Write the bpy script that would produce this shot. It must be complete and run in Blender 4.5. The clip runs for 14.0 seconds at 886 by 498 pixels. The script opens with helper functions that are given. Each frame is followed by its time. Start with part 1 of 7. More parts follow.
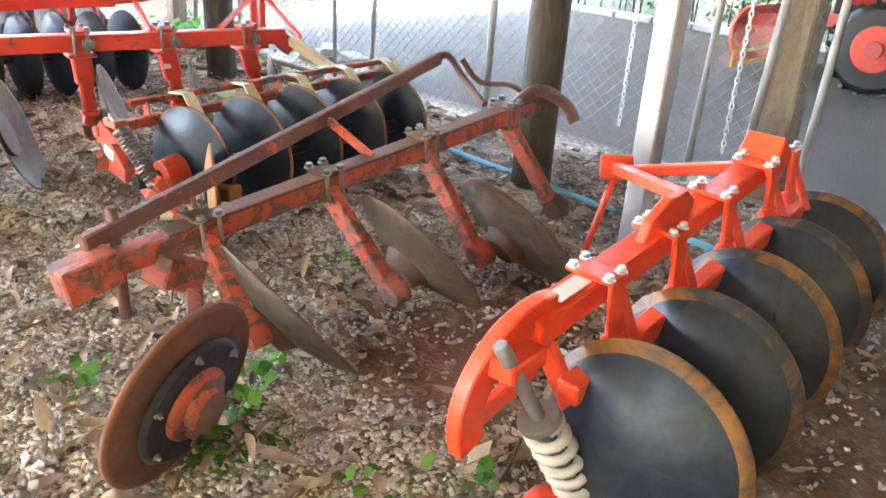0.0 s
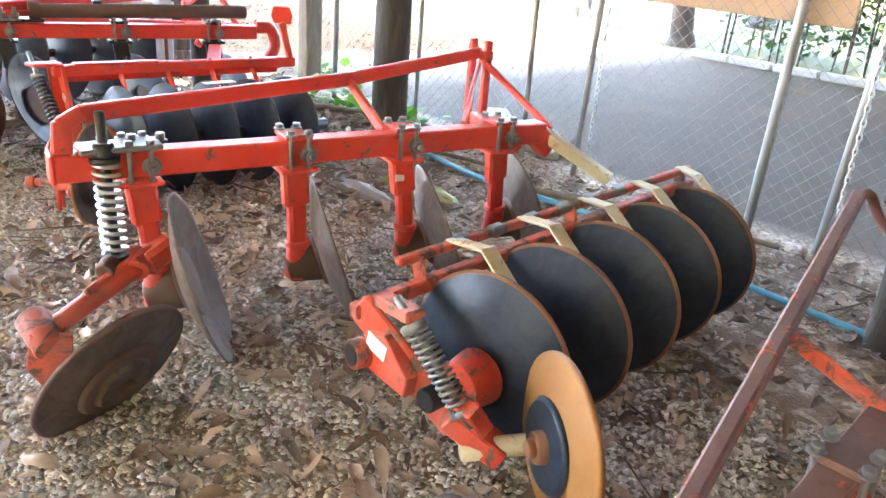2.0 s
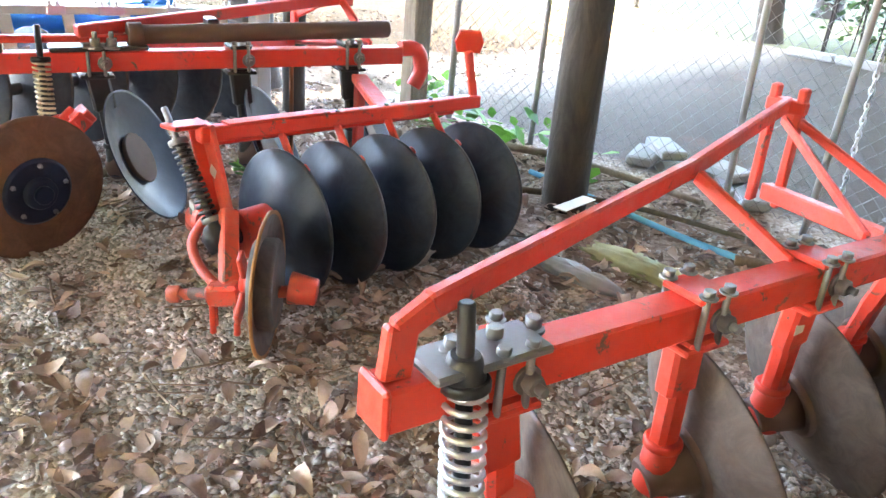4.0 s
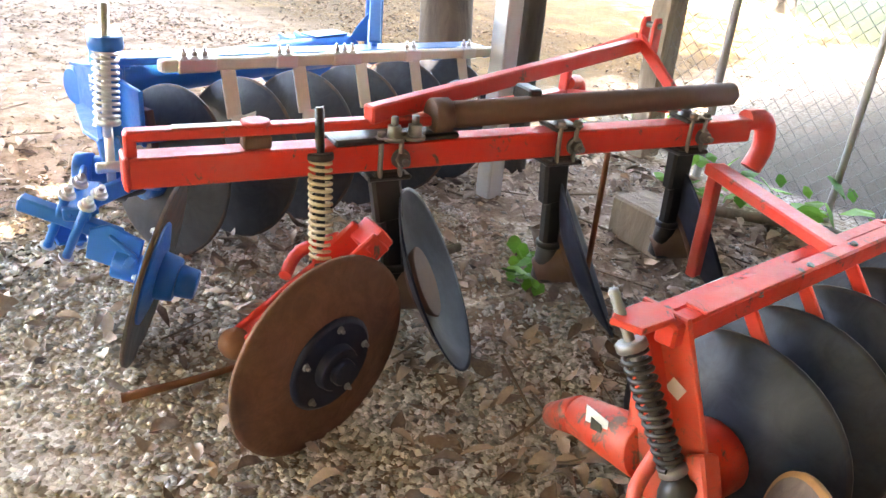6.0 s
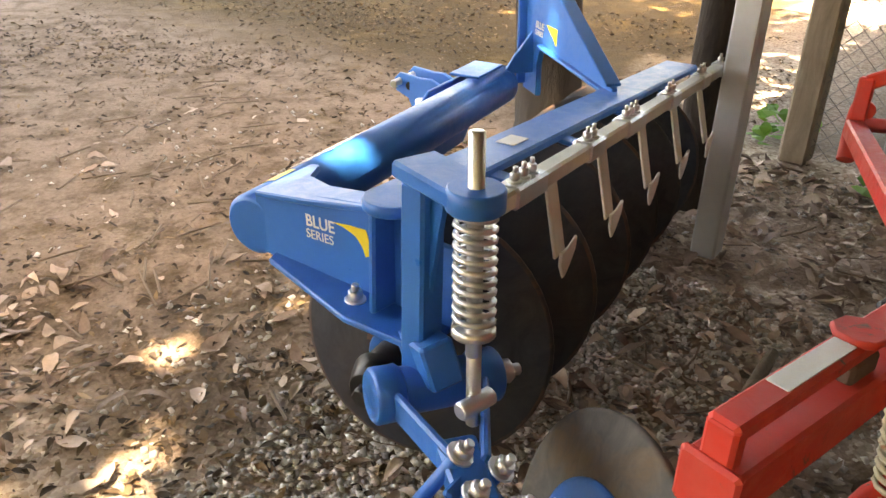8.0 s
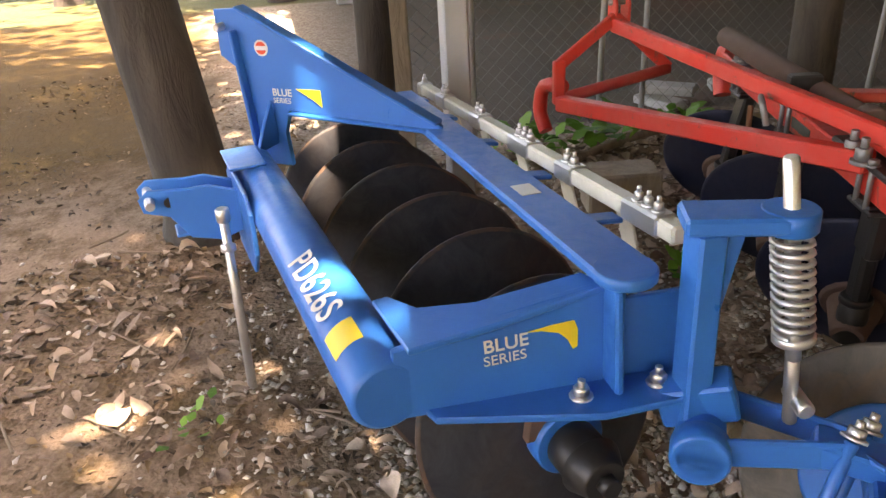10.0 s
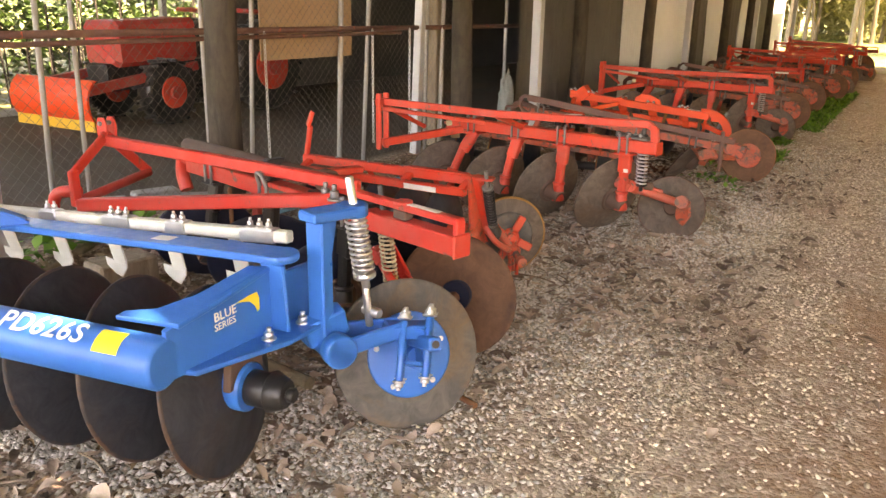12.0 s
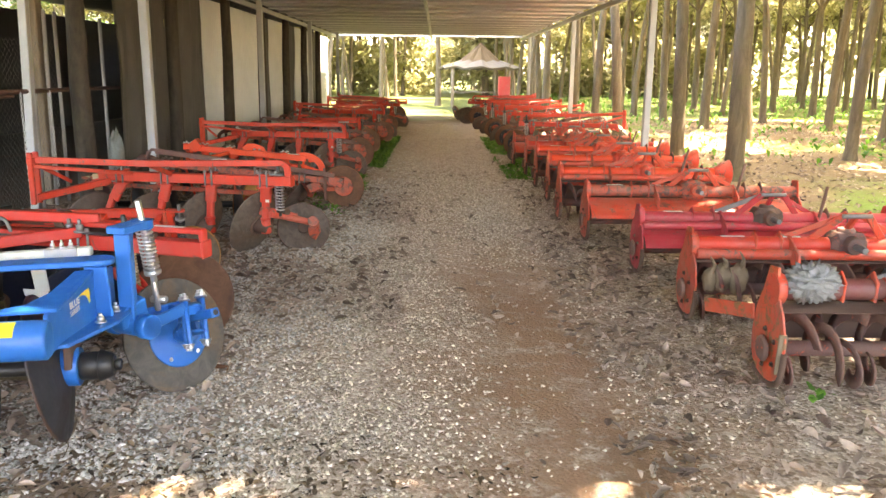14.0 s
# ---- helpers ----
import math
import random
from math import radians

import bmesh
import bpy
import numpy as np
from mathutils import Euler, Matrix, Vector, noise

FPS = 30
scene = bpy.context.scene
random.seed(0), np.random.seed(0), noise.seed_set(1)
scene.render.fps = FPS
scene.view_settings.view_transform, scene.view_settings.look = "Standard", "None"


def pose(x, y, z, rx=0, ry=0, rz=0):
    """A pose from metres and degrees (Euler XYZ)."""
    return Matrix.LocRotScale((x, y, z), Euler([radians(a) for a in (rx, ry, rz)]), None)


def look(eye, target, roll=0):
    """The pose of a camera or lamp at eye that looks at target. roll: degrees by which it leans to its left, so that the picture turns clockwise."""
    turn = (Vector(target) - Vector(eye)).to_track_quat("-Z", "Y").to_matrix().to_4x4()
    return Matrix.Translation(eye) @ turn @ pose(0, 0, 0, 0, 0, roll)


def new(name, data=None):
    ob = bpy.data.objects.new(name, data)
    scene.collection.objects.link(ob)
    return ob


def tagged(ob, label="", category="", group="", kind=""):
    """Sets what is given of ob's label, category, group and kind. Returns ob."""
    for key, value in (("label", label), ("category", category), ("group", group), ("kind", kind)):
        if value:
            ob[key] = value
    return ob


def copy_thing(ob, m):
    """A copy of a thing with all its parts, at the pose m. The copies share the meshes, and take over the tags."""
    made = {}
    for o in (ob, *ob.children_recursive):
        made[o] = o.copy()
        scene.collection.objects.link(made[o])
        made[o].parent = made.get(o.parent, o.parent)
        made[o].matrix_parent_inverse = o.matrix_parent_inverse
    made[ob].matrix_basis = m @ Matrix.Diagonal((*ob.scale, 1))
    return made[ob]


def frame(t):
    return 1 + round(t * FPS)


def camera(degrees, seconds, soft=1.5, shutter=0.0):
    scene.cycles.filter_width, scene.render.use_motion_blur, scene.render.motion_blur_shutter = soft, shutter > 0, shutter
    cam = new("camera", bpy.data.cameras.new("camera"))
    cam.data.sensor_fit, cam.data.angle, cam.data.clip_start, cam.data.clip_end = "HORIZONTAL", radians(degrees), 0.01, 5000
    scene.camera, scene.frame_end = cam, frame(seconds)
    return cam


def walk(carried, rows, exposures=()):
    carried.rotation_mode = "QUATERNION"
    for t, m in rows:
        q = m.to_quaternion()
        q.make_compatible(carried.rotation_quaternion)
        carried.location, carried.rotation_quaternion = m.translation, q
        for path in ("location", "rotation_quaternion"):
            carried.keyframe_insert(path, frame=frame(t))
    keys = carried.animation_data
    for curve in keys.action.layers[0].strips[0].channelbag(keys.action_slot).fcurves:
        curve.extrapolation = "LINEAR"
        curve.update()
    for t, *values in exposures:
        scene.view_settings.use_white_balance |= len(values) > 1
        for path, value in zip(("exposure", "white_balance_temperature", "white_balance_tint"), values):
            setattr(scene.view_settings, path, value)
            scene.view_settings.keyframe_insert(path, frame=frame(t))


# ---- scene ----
cam = camera(58.56, 14.0)
PATH = [
    (0, (0.007, -0.113, 1.450), (-1.357, -1.331, 0.640), 4.04),
    (0.5, (-0.045, -0.550, 1.454), (-1.386, -1.807, 0.665), 3.49),
    (1, (-0.072, -1.018, 1.436), (-1.393, -2.305, 0.662), 3.75),
    (1.5, (-0.149, -1.470, 1.431), (-1.457, -2.778, 0.670), 4.50),
    (2, (-0.202, -1.907, 1.438), (-1.511, -3.217, 0.682), 4.68),
    (2.5, (-0.193, -2.340, 1.430), (-1.508, -3.641, 0.670), 4.84),
    (5, (-0.259, -4.328, 1.443), (-1.573, -5.591, 0.619), 4.75),
    (5.5, (-0.217, -4.756, 1.450), (-1.501, -6.048, 0.624), 4.81),
    (6, (-0.203, -5.218, 1.445), (-1.439, -6.547, 0.605), 5.21),
    (6.5, (-0.216, -5.661, 1.473), (-1.364, -7.061, 0.622), 5.12),
    (7, (-0.120, -6.136, 1.466), (-1.294, -7.503, 0.598), 3.99),
    (7.5, (-0.064, -6.577, 1.438), (-1.335, -7.831, 0.537), 2.95),
    (10, (0.096, -8.543, 1.516), (-1.676, -8.213, 0.651), -3.47),
    (10.5, (0.268, -8.832, 1.512), (-1.396, -8.086, 0.691), -1.69),
    (11, (0.392, -9.218, 1.527), (-1.118, -8.147, 0.768), -1.10),
    (11.5, (0.485, -9.494, 1.560), (-0.803, -8.116, 0.896), -0.36),
    (12, (0.553, -9.786, 1.583), (-0.424, -8.141, 1.000), 1.00),
    (12.5, (0.502, -10.157, 1.594), (-0.138, -8.337, 1.066), 0.75),
    (13, (0.491, -10.566, 1.611), (0.143, -8.654, 1.142), 0.50),
    (13.5, (0.440, -10.969, 1.628), (0.311, -9.023, 1.186), 0.64),
    (14, (0.333, -11.344, 1.629), (0.351, -9.392, 1.194), 0.63),
]
walk(cam, [(t, look(eye, target, roll)) for t, eye, target, roll in PATH], ((0.0, 7.25, 6500, 15), (1.5, 7.17, 6500, 15), (2.5, 6.93, 6450, 14), (5.0, 6.85, 6450, 12), (6.0, 6.4, 7500, 16), (6.5, 6.1, 7900, 17), (7.5, 5.25, 9700, 18), (10.0, 4.55, 9300, 24), (11.0, 4.70, 11200, 30), (12.0, 5.25, 10600, 27), (13.0, 5.35, 9200, 22), (14.0, 5.1, 8400, 18)))

# ---- sky, sun and exposure ----
world = bpy.data.worlds.new("world")
scene.world = world
world.use_nodes = True
wn, wl = world.node_tree.nodes, world.node_tree.links
SUN_EL, SUN_AZ = radians(72), radians(86)
sky = wn.new("ShaderNodeTexSky")
sky.sky_type, sky.sun_disc = "NISHITA", False
sky.sun_elevation, sky.sun_rotation = SUN_EL, SUN_AZ
sky.dust_density, sky.ozone_density = 3.0, 1.0
wl.new(sky.outputs["Color"], wn["Background"].inputs["Color"])
wn["Background"].inputs["Strength"].default_value = 0.105
sun = new("sun", bpy.data.lights.new("sun", "SUN"))
sun.data.energy, sun.data.angle, sun.data.color = 2.4, radians(0.6), (1.0, 0.94, 0.84)
SUN_DIR = Vector((math.sin(SUN_AZ) * math.cos(SUN_EL), math.cos(SUN_AZ) * math.cos(SUN_EL), math.sin(SUN_EL)))
sun.matrix_world = look(SUN_DIR * 40, (0, 0, 0))


# ---- materials ----
class Mat:
    """A small builder for node materials in the object's own metres."""

    def __init__(self, name, rough=0.5, metal=0.0, spec=0.5):
        self.m = bpy.data.materials.new(name)
        self.m.use_nodes = True
        self.n, self.l = self.m.node_tree.nodes, self.m.node_tree.links
        self.b = self.n["Principled BSDF"]
        self.b.inputs["Roughness"].default_value = rough
        self.b.inputs["Metallic"].default_value = metal
        self.b.inputs["Specular IOR Level"].default_value = spec
        self.co = self.n.new("ShaderNodeTexCoord").outputs["Object"]

    def noise(self, scale, detail=4.0, rough=0.6, dist=0.0, co=None):
        x = self.n.new("ShaderNodeTexNoise")
        x.inputs["Scale"].default_value, x.inputs["Detail"].default_value = scale, detail
        x.inputs["Roughness"].default_value, x.inputs["Distortion"].default_value = rough, dist
        self.l.new(co or self.co, x.inputs["Vector"])
        return x.outputs["Fac"]

    def stretch(self, sx, sy, sz, co=None):
        x = self.n.new("ShaderNodeMapping")
        x.inputs["Scale"].default_value = (sx, sy, sz)
        self.l.new(co or self.co, x.inputs["Vector"])
        return x.outputs["Vector"]

    def ramp(self, fac, a, b, ca=(0, 0, 0), cb=(1, 1, 1)):
        x = self.n.new("ShaderNodeValToRGB")
        x.color_ramp.elements[0].position, x.color_ramp.elements[1].position = a, b
        x.color_ramp.elements[0].color, x.color_ramp.elements[1].color = (*ca, 1), (*cb, 1)
        self.l.new(fac, x.inputs["Fac"])
        return x.outputs["Color"]

    def mix(self, fac, a, b, mode="MIX"):
        x = self.n.new("ShaderNodeMix")
        x.data_type, x.blend_type = "RGBA", mode
        for sock, v in ((x.inputs["Factor"], fac), (x.inputs[6], a), (x.inputs[7], b)):
            if isinstance(v, (int, float)):
                sock.default_value = v
            elif isinstance(v, tuple):
                sock.default_value = (*v, 1)
            else:
                self.l.new(v, sock)
        return x.outputs[2]

    def math(self, op, a, b):
        x = self.n.new("ShaderNodeMath")
        x.operation = op
        for sock, v in ((x.inputs[0], a), (x.inputs[1], b)):
            if isinstance(v, (int, float)):
                sock.default_value = v
            else:
                self.l.new(v, sock)
        return x.outputs[0]

    def rnd(self, island=False):
        if island:
            return self.n.new("ShaderNodeNewGeometry").outputs["Random Per Island"]
        return self.n.new("ShaderNodeObjectInfo").outputs["Random"]

    def axis(self, which):
        x = self.n.new("ShaderNodeSeparateXYZ")
        self.l.new(self.co, x.inputs[0])
        return x.outputs[which]

    def color(self, c):
        self.l.new(c, self.b.inputs["Base Color"])
        return self

    def rough(self, r):
        self.l.new(r, self.b.inputs["Roughness"])
        return self

    def bump(self, h, strength=0.3, dist=0.01):
        x = self.n.new("ShaderNodeBump")
        x.inputs["Strength"].default_value, x.inputs["Distance"].default_value = strength, dist
        self.l.new(h, x.inputs["Height"])
        self.l.new(x.outputs["Normal"], self.b.inputs["Normal"])
        return self


def paint(name, c, c2, worn=(0.10, 0.06, 0.045), wear=0.35, dust=0.3, rough=0.42):
    """Sprayed machine paint, c fading to c2, chipped and scraped down to worn, with dust and mud. wear: 0 to 1."""
    k = Mat(name, rough)
    big, fine, mid = k.noise(2.3, 3), k.noise(38, 5, 0.7), k.noise(13, 7, 0.74, 0.8)
    tone = k.mix(k.ramp(big, 0.35, 0.68), c, c2)
    pale = tuple(min(1, 0.55 * v + 0.22) for v in c2)
    tone = k.mix(k.math("MULTIPLY", k.ramp(k.noise(4.5, 6, 0.7), 0.48, 0.75), 0.3 * wear), tone, pale)
    rust = k.mix(fine, worn, tuple(min(1, 2.1 * v) for v in worn))
    tone = k.mix(k.ramp(mid, 0.72 - 0.28 * wear, 0.76 - 0.26 * wear), tone, rust)
    scrape = k.ramp(k.noise(7, 7, 0.75, 1.5, k.stretch(1, 1, 4)), 0.70 - 0.2 * wear, 0.78 - 0.2 * wear)
    tone = k.mix(k.math("MULTIPLY", scrape, 0.8 * wear), tone, rust)
    grime = k.math("MULTIPLY", k.ramp(k.noise(5, 6, 0.72), 0.36, 0.72), dust)
    tone = k.mix(grime, tone, k.mix(fine, (0.15, 0.105, 0.075), (0.34, 0.26, 0.19)))
    k.color(tone).rough(k.ramp(k.math("ADD", mid, k.math("MULTIPLY", fine, 0.3)), 0.3, 0.95, (rough - 0.08,) * 3, (rough + 0.38,) * 3))
    return k.bump(k.math("ADD", mid, k.math("MULTIPLY", fine, 0.5)), 0.12 + 0.3 * wear, 0.004).m


def plain(name, c, c2, scale=14.0, rough=0.6, metal=0.0, bump=0.2):
    k = Mat(name, rough, metal)
    fine = k.noise(scale * 7, 5, 0.7)
    k.color(k.mix(k.math("ADD", k.math("MULTIPLY", k.noise(scale, 5, 0.65), 0.75), k.math("MULTIPLY", fine, 0.25)), c, c2))
    return k.bump(fine, bump, 0.004).m


RED_FADED = paint("faded_red_paint", (0.70, 0.038, 0.013), (0.56, 0.034, 0.015), worn=(0.080, 0.044, 0.032), wear=0.44, dust=0.22, rough=0.34)
RED_WORN = paint("worn_red_paint", (0.66, 0.027, 0.015), (0.53, 0.027, 0.018), worn=(0.075, 0.045, 0.035), wear=0.42, dust=0.22, rough=0.34)
RED_DEEP = paint("deep_red_paint", (0.50, 0.022, 0.020), (0.43, 0.035, 0.028), wear=0.3, dust=0.35)
RED_RUST = paint("rusty_red_paint", (0.58, 0.075, 0.030), (0.44, 0.07, 0.035), worn=(0.075, 0.040, 0.034), wear=0.78, dust=0.48, rough=0.55)
RUST_BAR = paint("rusted_brown_steel", (0.11, 0.055, 0.05), (0.17, 0.07, 0.05), worn=(0.34, 0.06, 0.03), wear=0.45, dust=0.35, rough=0.62)
ORANGE = paint("fresh_orange_paint", (0.82, 0.068, 0.012), (0.74, 0.055, 0.012), wear=0.08, dust=0.12, rough=0.3)
ORANGE_OLD = paint("scuffed_orange_paint", (0.68, 0.045, 0.015), (0.56, 0.055, 0.022), worn=(0.085, 0.050, 0.036), wear=0.58, dust=0.42, rough=0.34)
CRIMSON = paint("crimson_paint", (0.56, 0.016, 0.035), (0.46, 0.020, 0.035), wear=0.52, dust=0.32, rough=0.34)
ORANGE_MUDDY = paint("muddy_orange_paint", (0.70, 0.075, 0.016), (0.54, 0.045, 0.022), worn=(0.15, 0.075, 0.030), wear=0.66, dust=0.55, rough=0.42)
MAROON = paint("maroon_paint", (0.20, 0.035, 0.038), (0.14, 0.035, 0.035), wear=0.35, dust=0.4)
BLUE = paint("blue_paint", (0.0, 0.128, 0.46), (0.001, 0.148, 0.50), worn=(0.16, 0.16, 0.17), wear=0.06, dust=0.04, rough=0.24)
WHITE_BAR = paint("cream_white_paint", (0.66, 0.65, 0.57), (0.58, 0.56, 0.48), worn=(0.2, 0.15, 0.1), wear=0.16, dust=0.3)
CREAM = paint("stained_cream_paint", (0.62, 0.55, 0.38), (0.50, 0.40, 0.24), worn=(0.22, 0.10, 0.05), wear=0.45, dust=0.3, rough=0.6)
ZINC = plain("zinc_plated_steel", (0.52, 0.53, 0.54), (0.70, 0.70, 0.70), 18, 0.34, 0.85, 0.12)
STEEL_GREY = plain("dull_grey_steel", (0.16, 0.16, 0.165), (0.28, 0.27, 0.26), 12, 0.5, 0.6)
BLACK_IRON = plain("black_iron", (0.018, 0.018, 0.02), (0.045, 0.042, 0.04), 12, 0.42, 0.4)
RUST = plain("brown_rust", (0.12, 0.048, 0.022), (0.23, 0.10, 0.045), 10, 0.85)
RUST_DARK = plain("dark_rust", (0.07, 0.042, 0.032), (0.15, 0.085, 0.06), 9, 0.8)
OCHRE = plain("ochre_rust_rim", (0.34, 0.15, 0.022), (0.20, 0.085, 0.025), 16, 0.6)
LABEL_WHITE = plain("scuffed_white_sticker", (0.74, 0.73, 0.69), (0.62, 0.60, 0.55), 30, 0.5)
LABEL_DARK = plain("dark_sticker", (0.03, 0.035, 0.03), (0.06, 0.07, 0.05), 30, 0.5)
YELLOW = plain("yellow_sticker", (0.80, 0.60, 0.03), (0.72, 0.52, 0.04), 20, 0.45)
YELLOW_PAINT = plain("yellow_blade_paint", (0.72, 0.42, 0.03), (0.55, 0.30, 0.05), 6, 0.5)


def disc_steel(name, c, c2, stain=(0.13, 0.075, 0.05), amount=0.45, rough=0.42):
    """Hot-rolled disc steel: blue-black scale, streaks and rusty clouds."""
    k = Mat(name, rough, 0.0, 0.25)
    cloud, streak, fine = k.noise(3.2, 6, 0.68, 0.8), k.noise(11, 5, 0.7, 1.2), k.noise(70, 4)
    tone = k.mix(k.ramp(streak, 0.35, 0.7), c, c2)
    tone = k.mix(k.math("MULTIPLY", k.ramp(cloud, 0.5, 0.72), amount), tone, stain)
    tone = k.mix(k.math("MULTIPLY", fine, 0.05), tone, (0.16, 0.14, 0.12))
    k.color(tone).rough(k.ramp(cloud, 0.3, 0.8, (rough - 0.08,) * 3, (rough + 0.3,) * 3))
    return k.bump(fine, 0.1, 0.003).m


def worn_rim(name, c, c2, steel):
    """Disc edge where an ochre bloom of rust has eaten unevenly into the dark scale."""
    k = Mat(name, 0.6)
    fine = k.noise(60, 4, 0.7)
    bloom = k.ramp(k.math("ADD", k.noise(5.5, 6, 0.72, 0.8), k.math("MULTIPLY", fine, 0.12)), 0.50, 0.66)
    return k.color(k.mix(bloom, steel, k.mix(fine, c, c2))).bump(fine, 0.25, 0.003).m


DARK_RIM = worn_rim("patchy_dark_rim", (0.11, 0.048, 0.022), (0.05, 0.030, 0.022), (0.020, 0.021, 0.025))
OCHRE_RIM = worn_rim("patchy_ochre_rim", (0.33, 0.145, 0.022), (0.16, 0.075, 0.028), (0.035, 0.034, 0.036))
DISC_BLUE = disc_steel("blue_black_disc_steel", (0.010, 0.018, 0.033), (0.026, 0.038, 0.058), stain=(0.06, 0.045, 0.038), amount=0.45, rough=0.36)
DISC_SHEEN = disc_steel("oiled_blue_black_disc_steel", (0.012, 0.018, 0.028), (0.030, 0.040, 0.055), stain=(0.05, 0.045, 0.042), amount=0.4, rough=0.30)
DISC_BLACK = disc_steel("black_disc_steel", (0.017, 0.020, 0.028), (0.038, 0.042, 0.052), stain=(0.07, 0.045, 0.032), amount=0.4)
DISC_NAVY = disc_steel("navy_black_disc_steel", (0.004, 0.007, 0.022), (0.009, 0.013, 0.032), stain=(0.04, 0.03, 0.03), amount=0.4, rough=0.46)
DISC_BROWN = disc_steel("worn_brown_disc_steel", (0.075, 0.055, 0.045), (0.15, 0.115, 0.09), stain=(0.12, 0.07, 0.045), amount=0.7, rough=0.6)
DISC_RUST = disc_steel("rust_brown_disc_steel", (0.11, 0.052, 0.03), (0.17, 0.085, 0.05), stain=(0.05, 0.035, 0.035), amount=0.6, rough=0.75)
RUBBER = disc_steel("grey_brown_wheel_steel", (0.07, 0.066, 0.062), (0.13, 0.115, 0.10), stain=(0.20, 0.12, 0.06), amount=0.7, rough=0.7)


def bark_material(name, c, c2, moss=(0.10, 0.11, 0.06)):
    k = Mat(name, 0.9)
    ridged = k.noise(9, 6, 0.7, 0.8, k.stretch(1, 1, 0.22))
    tone = k.mix(k.ramp(ridged, 0.3, 0.7), c, c2)
    tone = k.mix(k.math("MULTIPLY", k.ramp(k.noise(2.2, 5, 0.7), 0.48, 0.72), 0.65), tone, moss)
    return k.color(tone).bump(ridged, 0.7, 0.03).m


BARK_DARK = bark_material("dark_bark", (0.022, 0.017, 0.014), (0.062, 0.049, 0.040), (0.045, 0.046, 0.037))
LOG_BARK = bark_material("mottled_log_bark", (0.024, 0.019, 0.015), (0.080, 0.062, 0.046), (0.085, 0.080, 0.050))
BARK = bark_material("rubber_tree_bark", (0.07, 0.053, 0.033), (0.18, 0.138, 0.087), (0.11, 0.105, 0.045))
POST_WOOD = bark_material("weathered_post_wood", (0.16, 0.12, 0.085), (0.32, 0.26, 0.19), (0.2, 0.17, 0.12))
STEEL_POST = plain("galvanised_post_steel", (0.36, 0.38, 0.40), (0.50, 0.51, 0.52), 5, 0.5, 0.3)
PIPE_GREY = plain("grey_pipe", (0.26, 0.26, 0.25), (0.40, 0.38, 0.36), 8, 0.55, 0.3)
WIRE = plain("fence_wire", (0.13, 0.12, 0.11), (0.24, 0.22, 0.20), 25, 0.55, 0.5)
LEAF_GREEN = Mat("green_leaf", 0.5)
LEAF_GREEN.color(LEAF_GREEN.mix(LEAF_GREEN.rnd(True), (0.05, 0.15, 0.018), (0.16, 0.30, 0.05)))
LEAF_GREEN = LEAF_GREEN.m


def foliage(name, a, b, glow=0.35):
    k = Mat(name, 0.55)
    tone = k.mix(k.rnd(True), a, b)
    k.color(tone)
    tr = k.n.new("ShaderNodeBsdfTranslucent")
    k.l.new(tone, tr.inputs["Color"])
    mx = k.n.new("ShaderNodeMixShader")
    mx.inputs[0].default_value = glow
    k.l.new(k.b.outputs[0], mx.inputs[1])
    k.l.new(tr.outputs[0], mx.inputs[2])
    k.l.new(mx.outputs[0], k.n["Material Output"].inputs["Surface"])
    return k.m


# Pale yellow-green leaves, lifted further in colour to stand in for haze.
CROWN = foliage("hazed_yellow_green_foliage", (0.21, 0.21, 0.075), (0.42, 0.40, 0.20), 0.55)
HEDGE = foliage("dark_green_foliage", (0.015, 0.042, 0.010), (0.055, 0.11, 0.022), 0.25)
WEED = foliage("fresh_green_foliage", (0.05, 0.16, 0.02), (0.17, 0.36, 0.05), 0.4)


# ---- mesh helpers: everything is given in world metres, and moved to its thing's base ----
class Mesh:
    def __init__(self):
        self.v, self.f, self.k, self.s = [], [], [], []

    def add(self, v, f, k=0, smooth=False):
        o = len(self.v)
        self.v += [tuple(p) for p in v]
        self.f += [tuple(i + o for i in q) for q in f]
        self.k += [k] * len(f)
        self.s += [smooth] * len(f)
        return self

    def ob(self, name, mats, origin=(0, 0, 0)):
        me = bpy.data.meshes.new(name)
        o = Vector(origin)
        me.from_pydata([Vector(p) - o for p in self.v], [], self.f)
        for m in mats if isinstance(mats, (list, tuple)) else [mats]:
            me.materials.append(m)
        me.polygons.foreach_set("material_index", self.k)
        me.polygons.foreach_set("use_smooth", self.s)
        me.update()
        return new(name, me)


BASE = {}


def thing(name, at, label, category, group=""):
    ob = tagged(new(name), label, category, group)
    ob.location, ob.empty_display_size = at, 0.2
    BASE[ob.name] = Vector(at)
    return ob


def base_of(ob):
    while ob.parent:
        ob = ob.parent
    return BASE[ob.name]


def part(name, mesh, mat, parent, label=""):
    ob = mesh.ob(name, mat, base_of(parent))
    ob.parent = parent
    return tagged(ob, label) if label else ob


def frame_of(axis, up=(0, 0, 1)):
    a = Vector(axis).normalized()
    side = a.cross(Vector(up))
    if side.length < 1e-4:
        side = a.cross(Vector((0, 1, 0)))
    side.normalize()
    return a, side, side.cross(a).normalized()


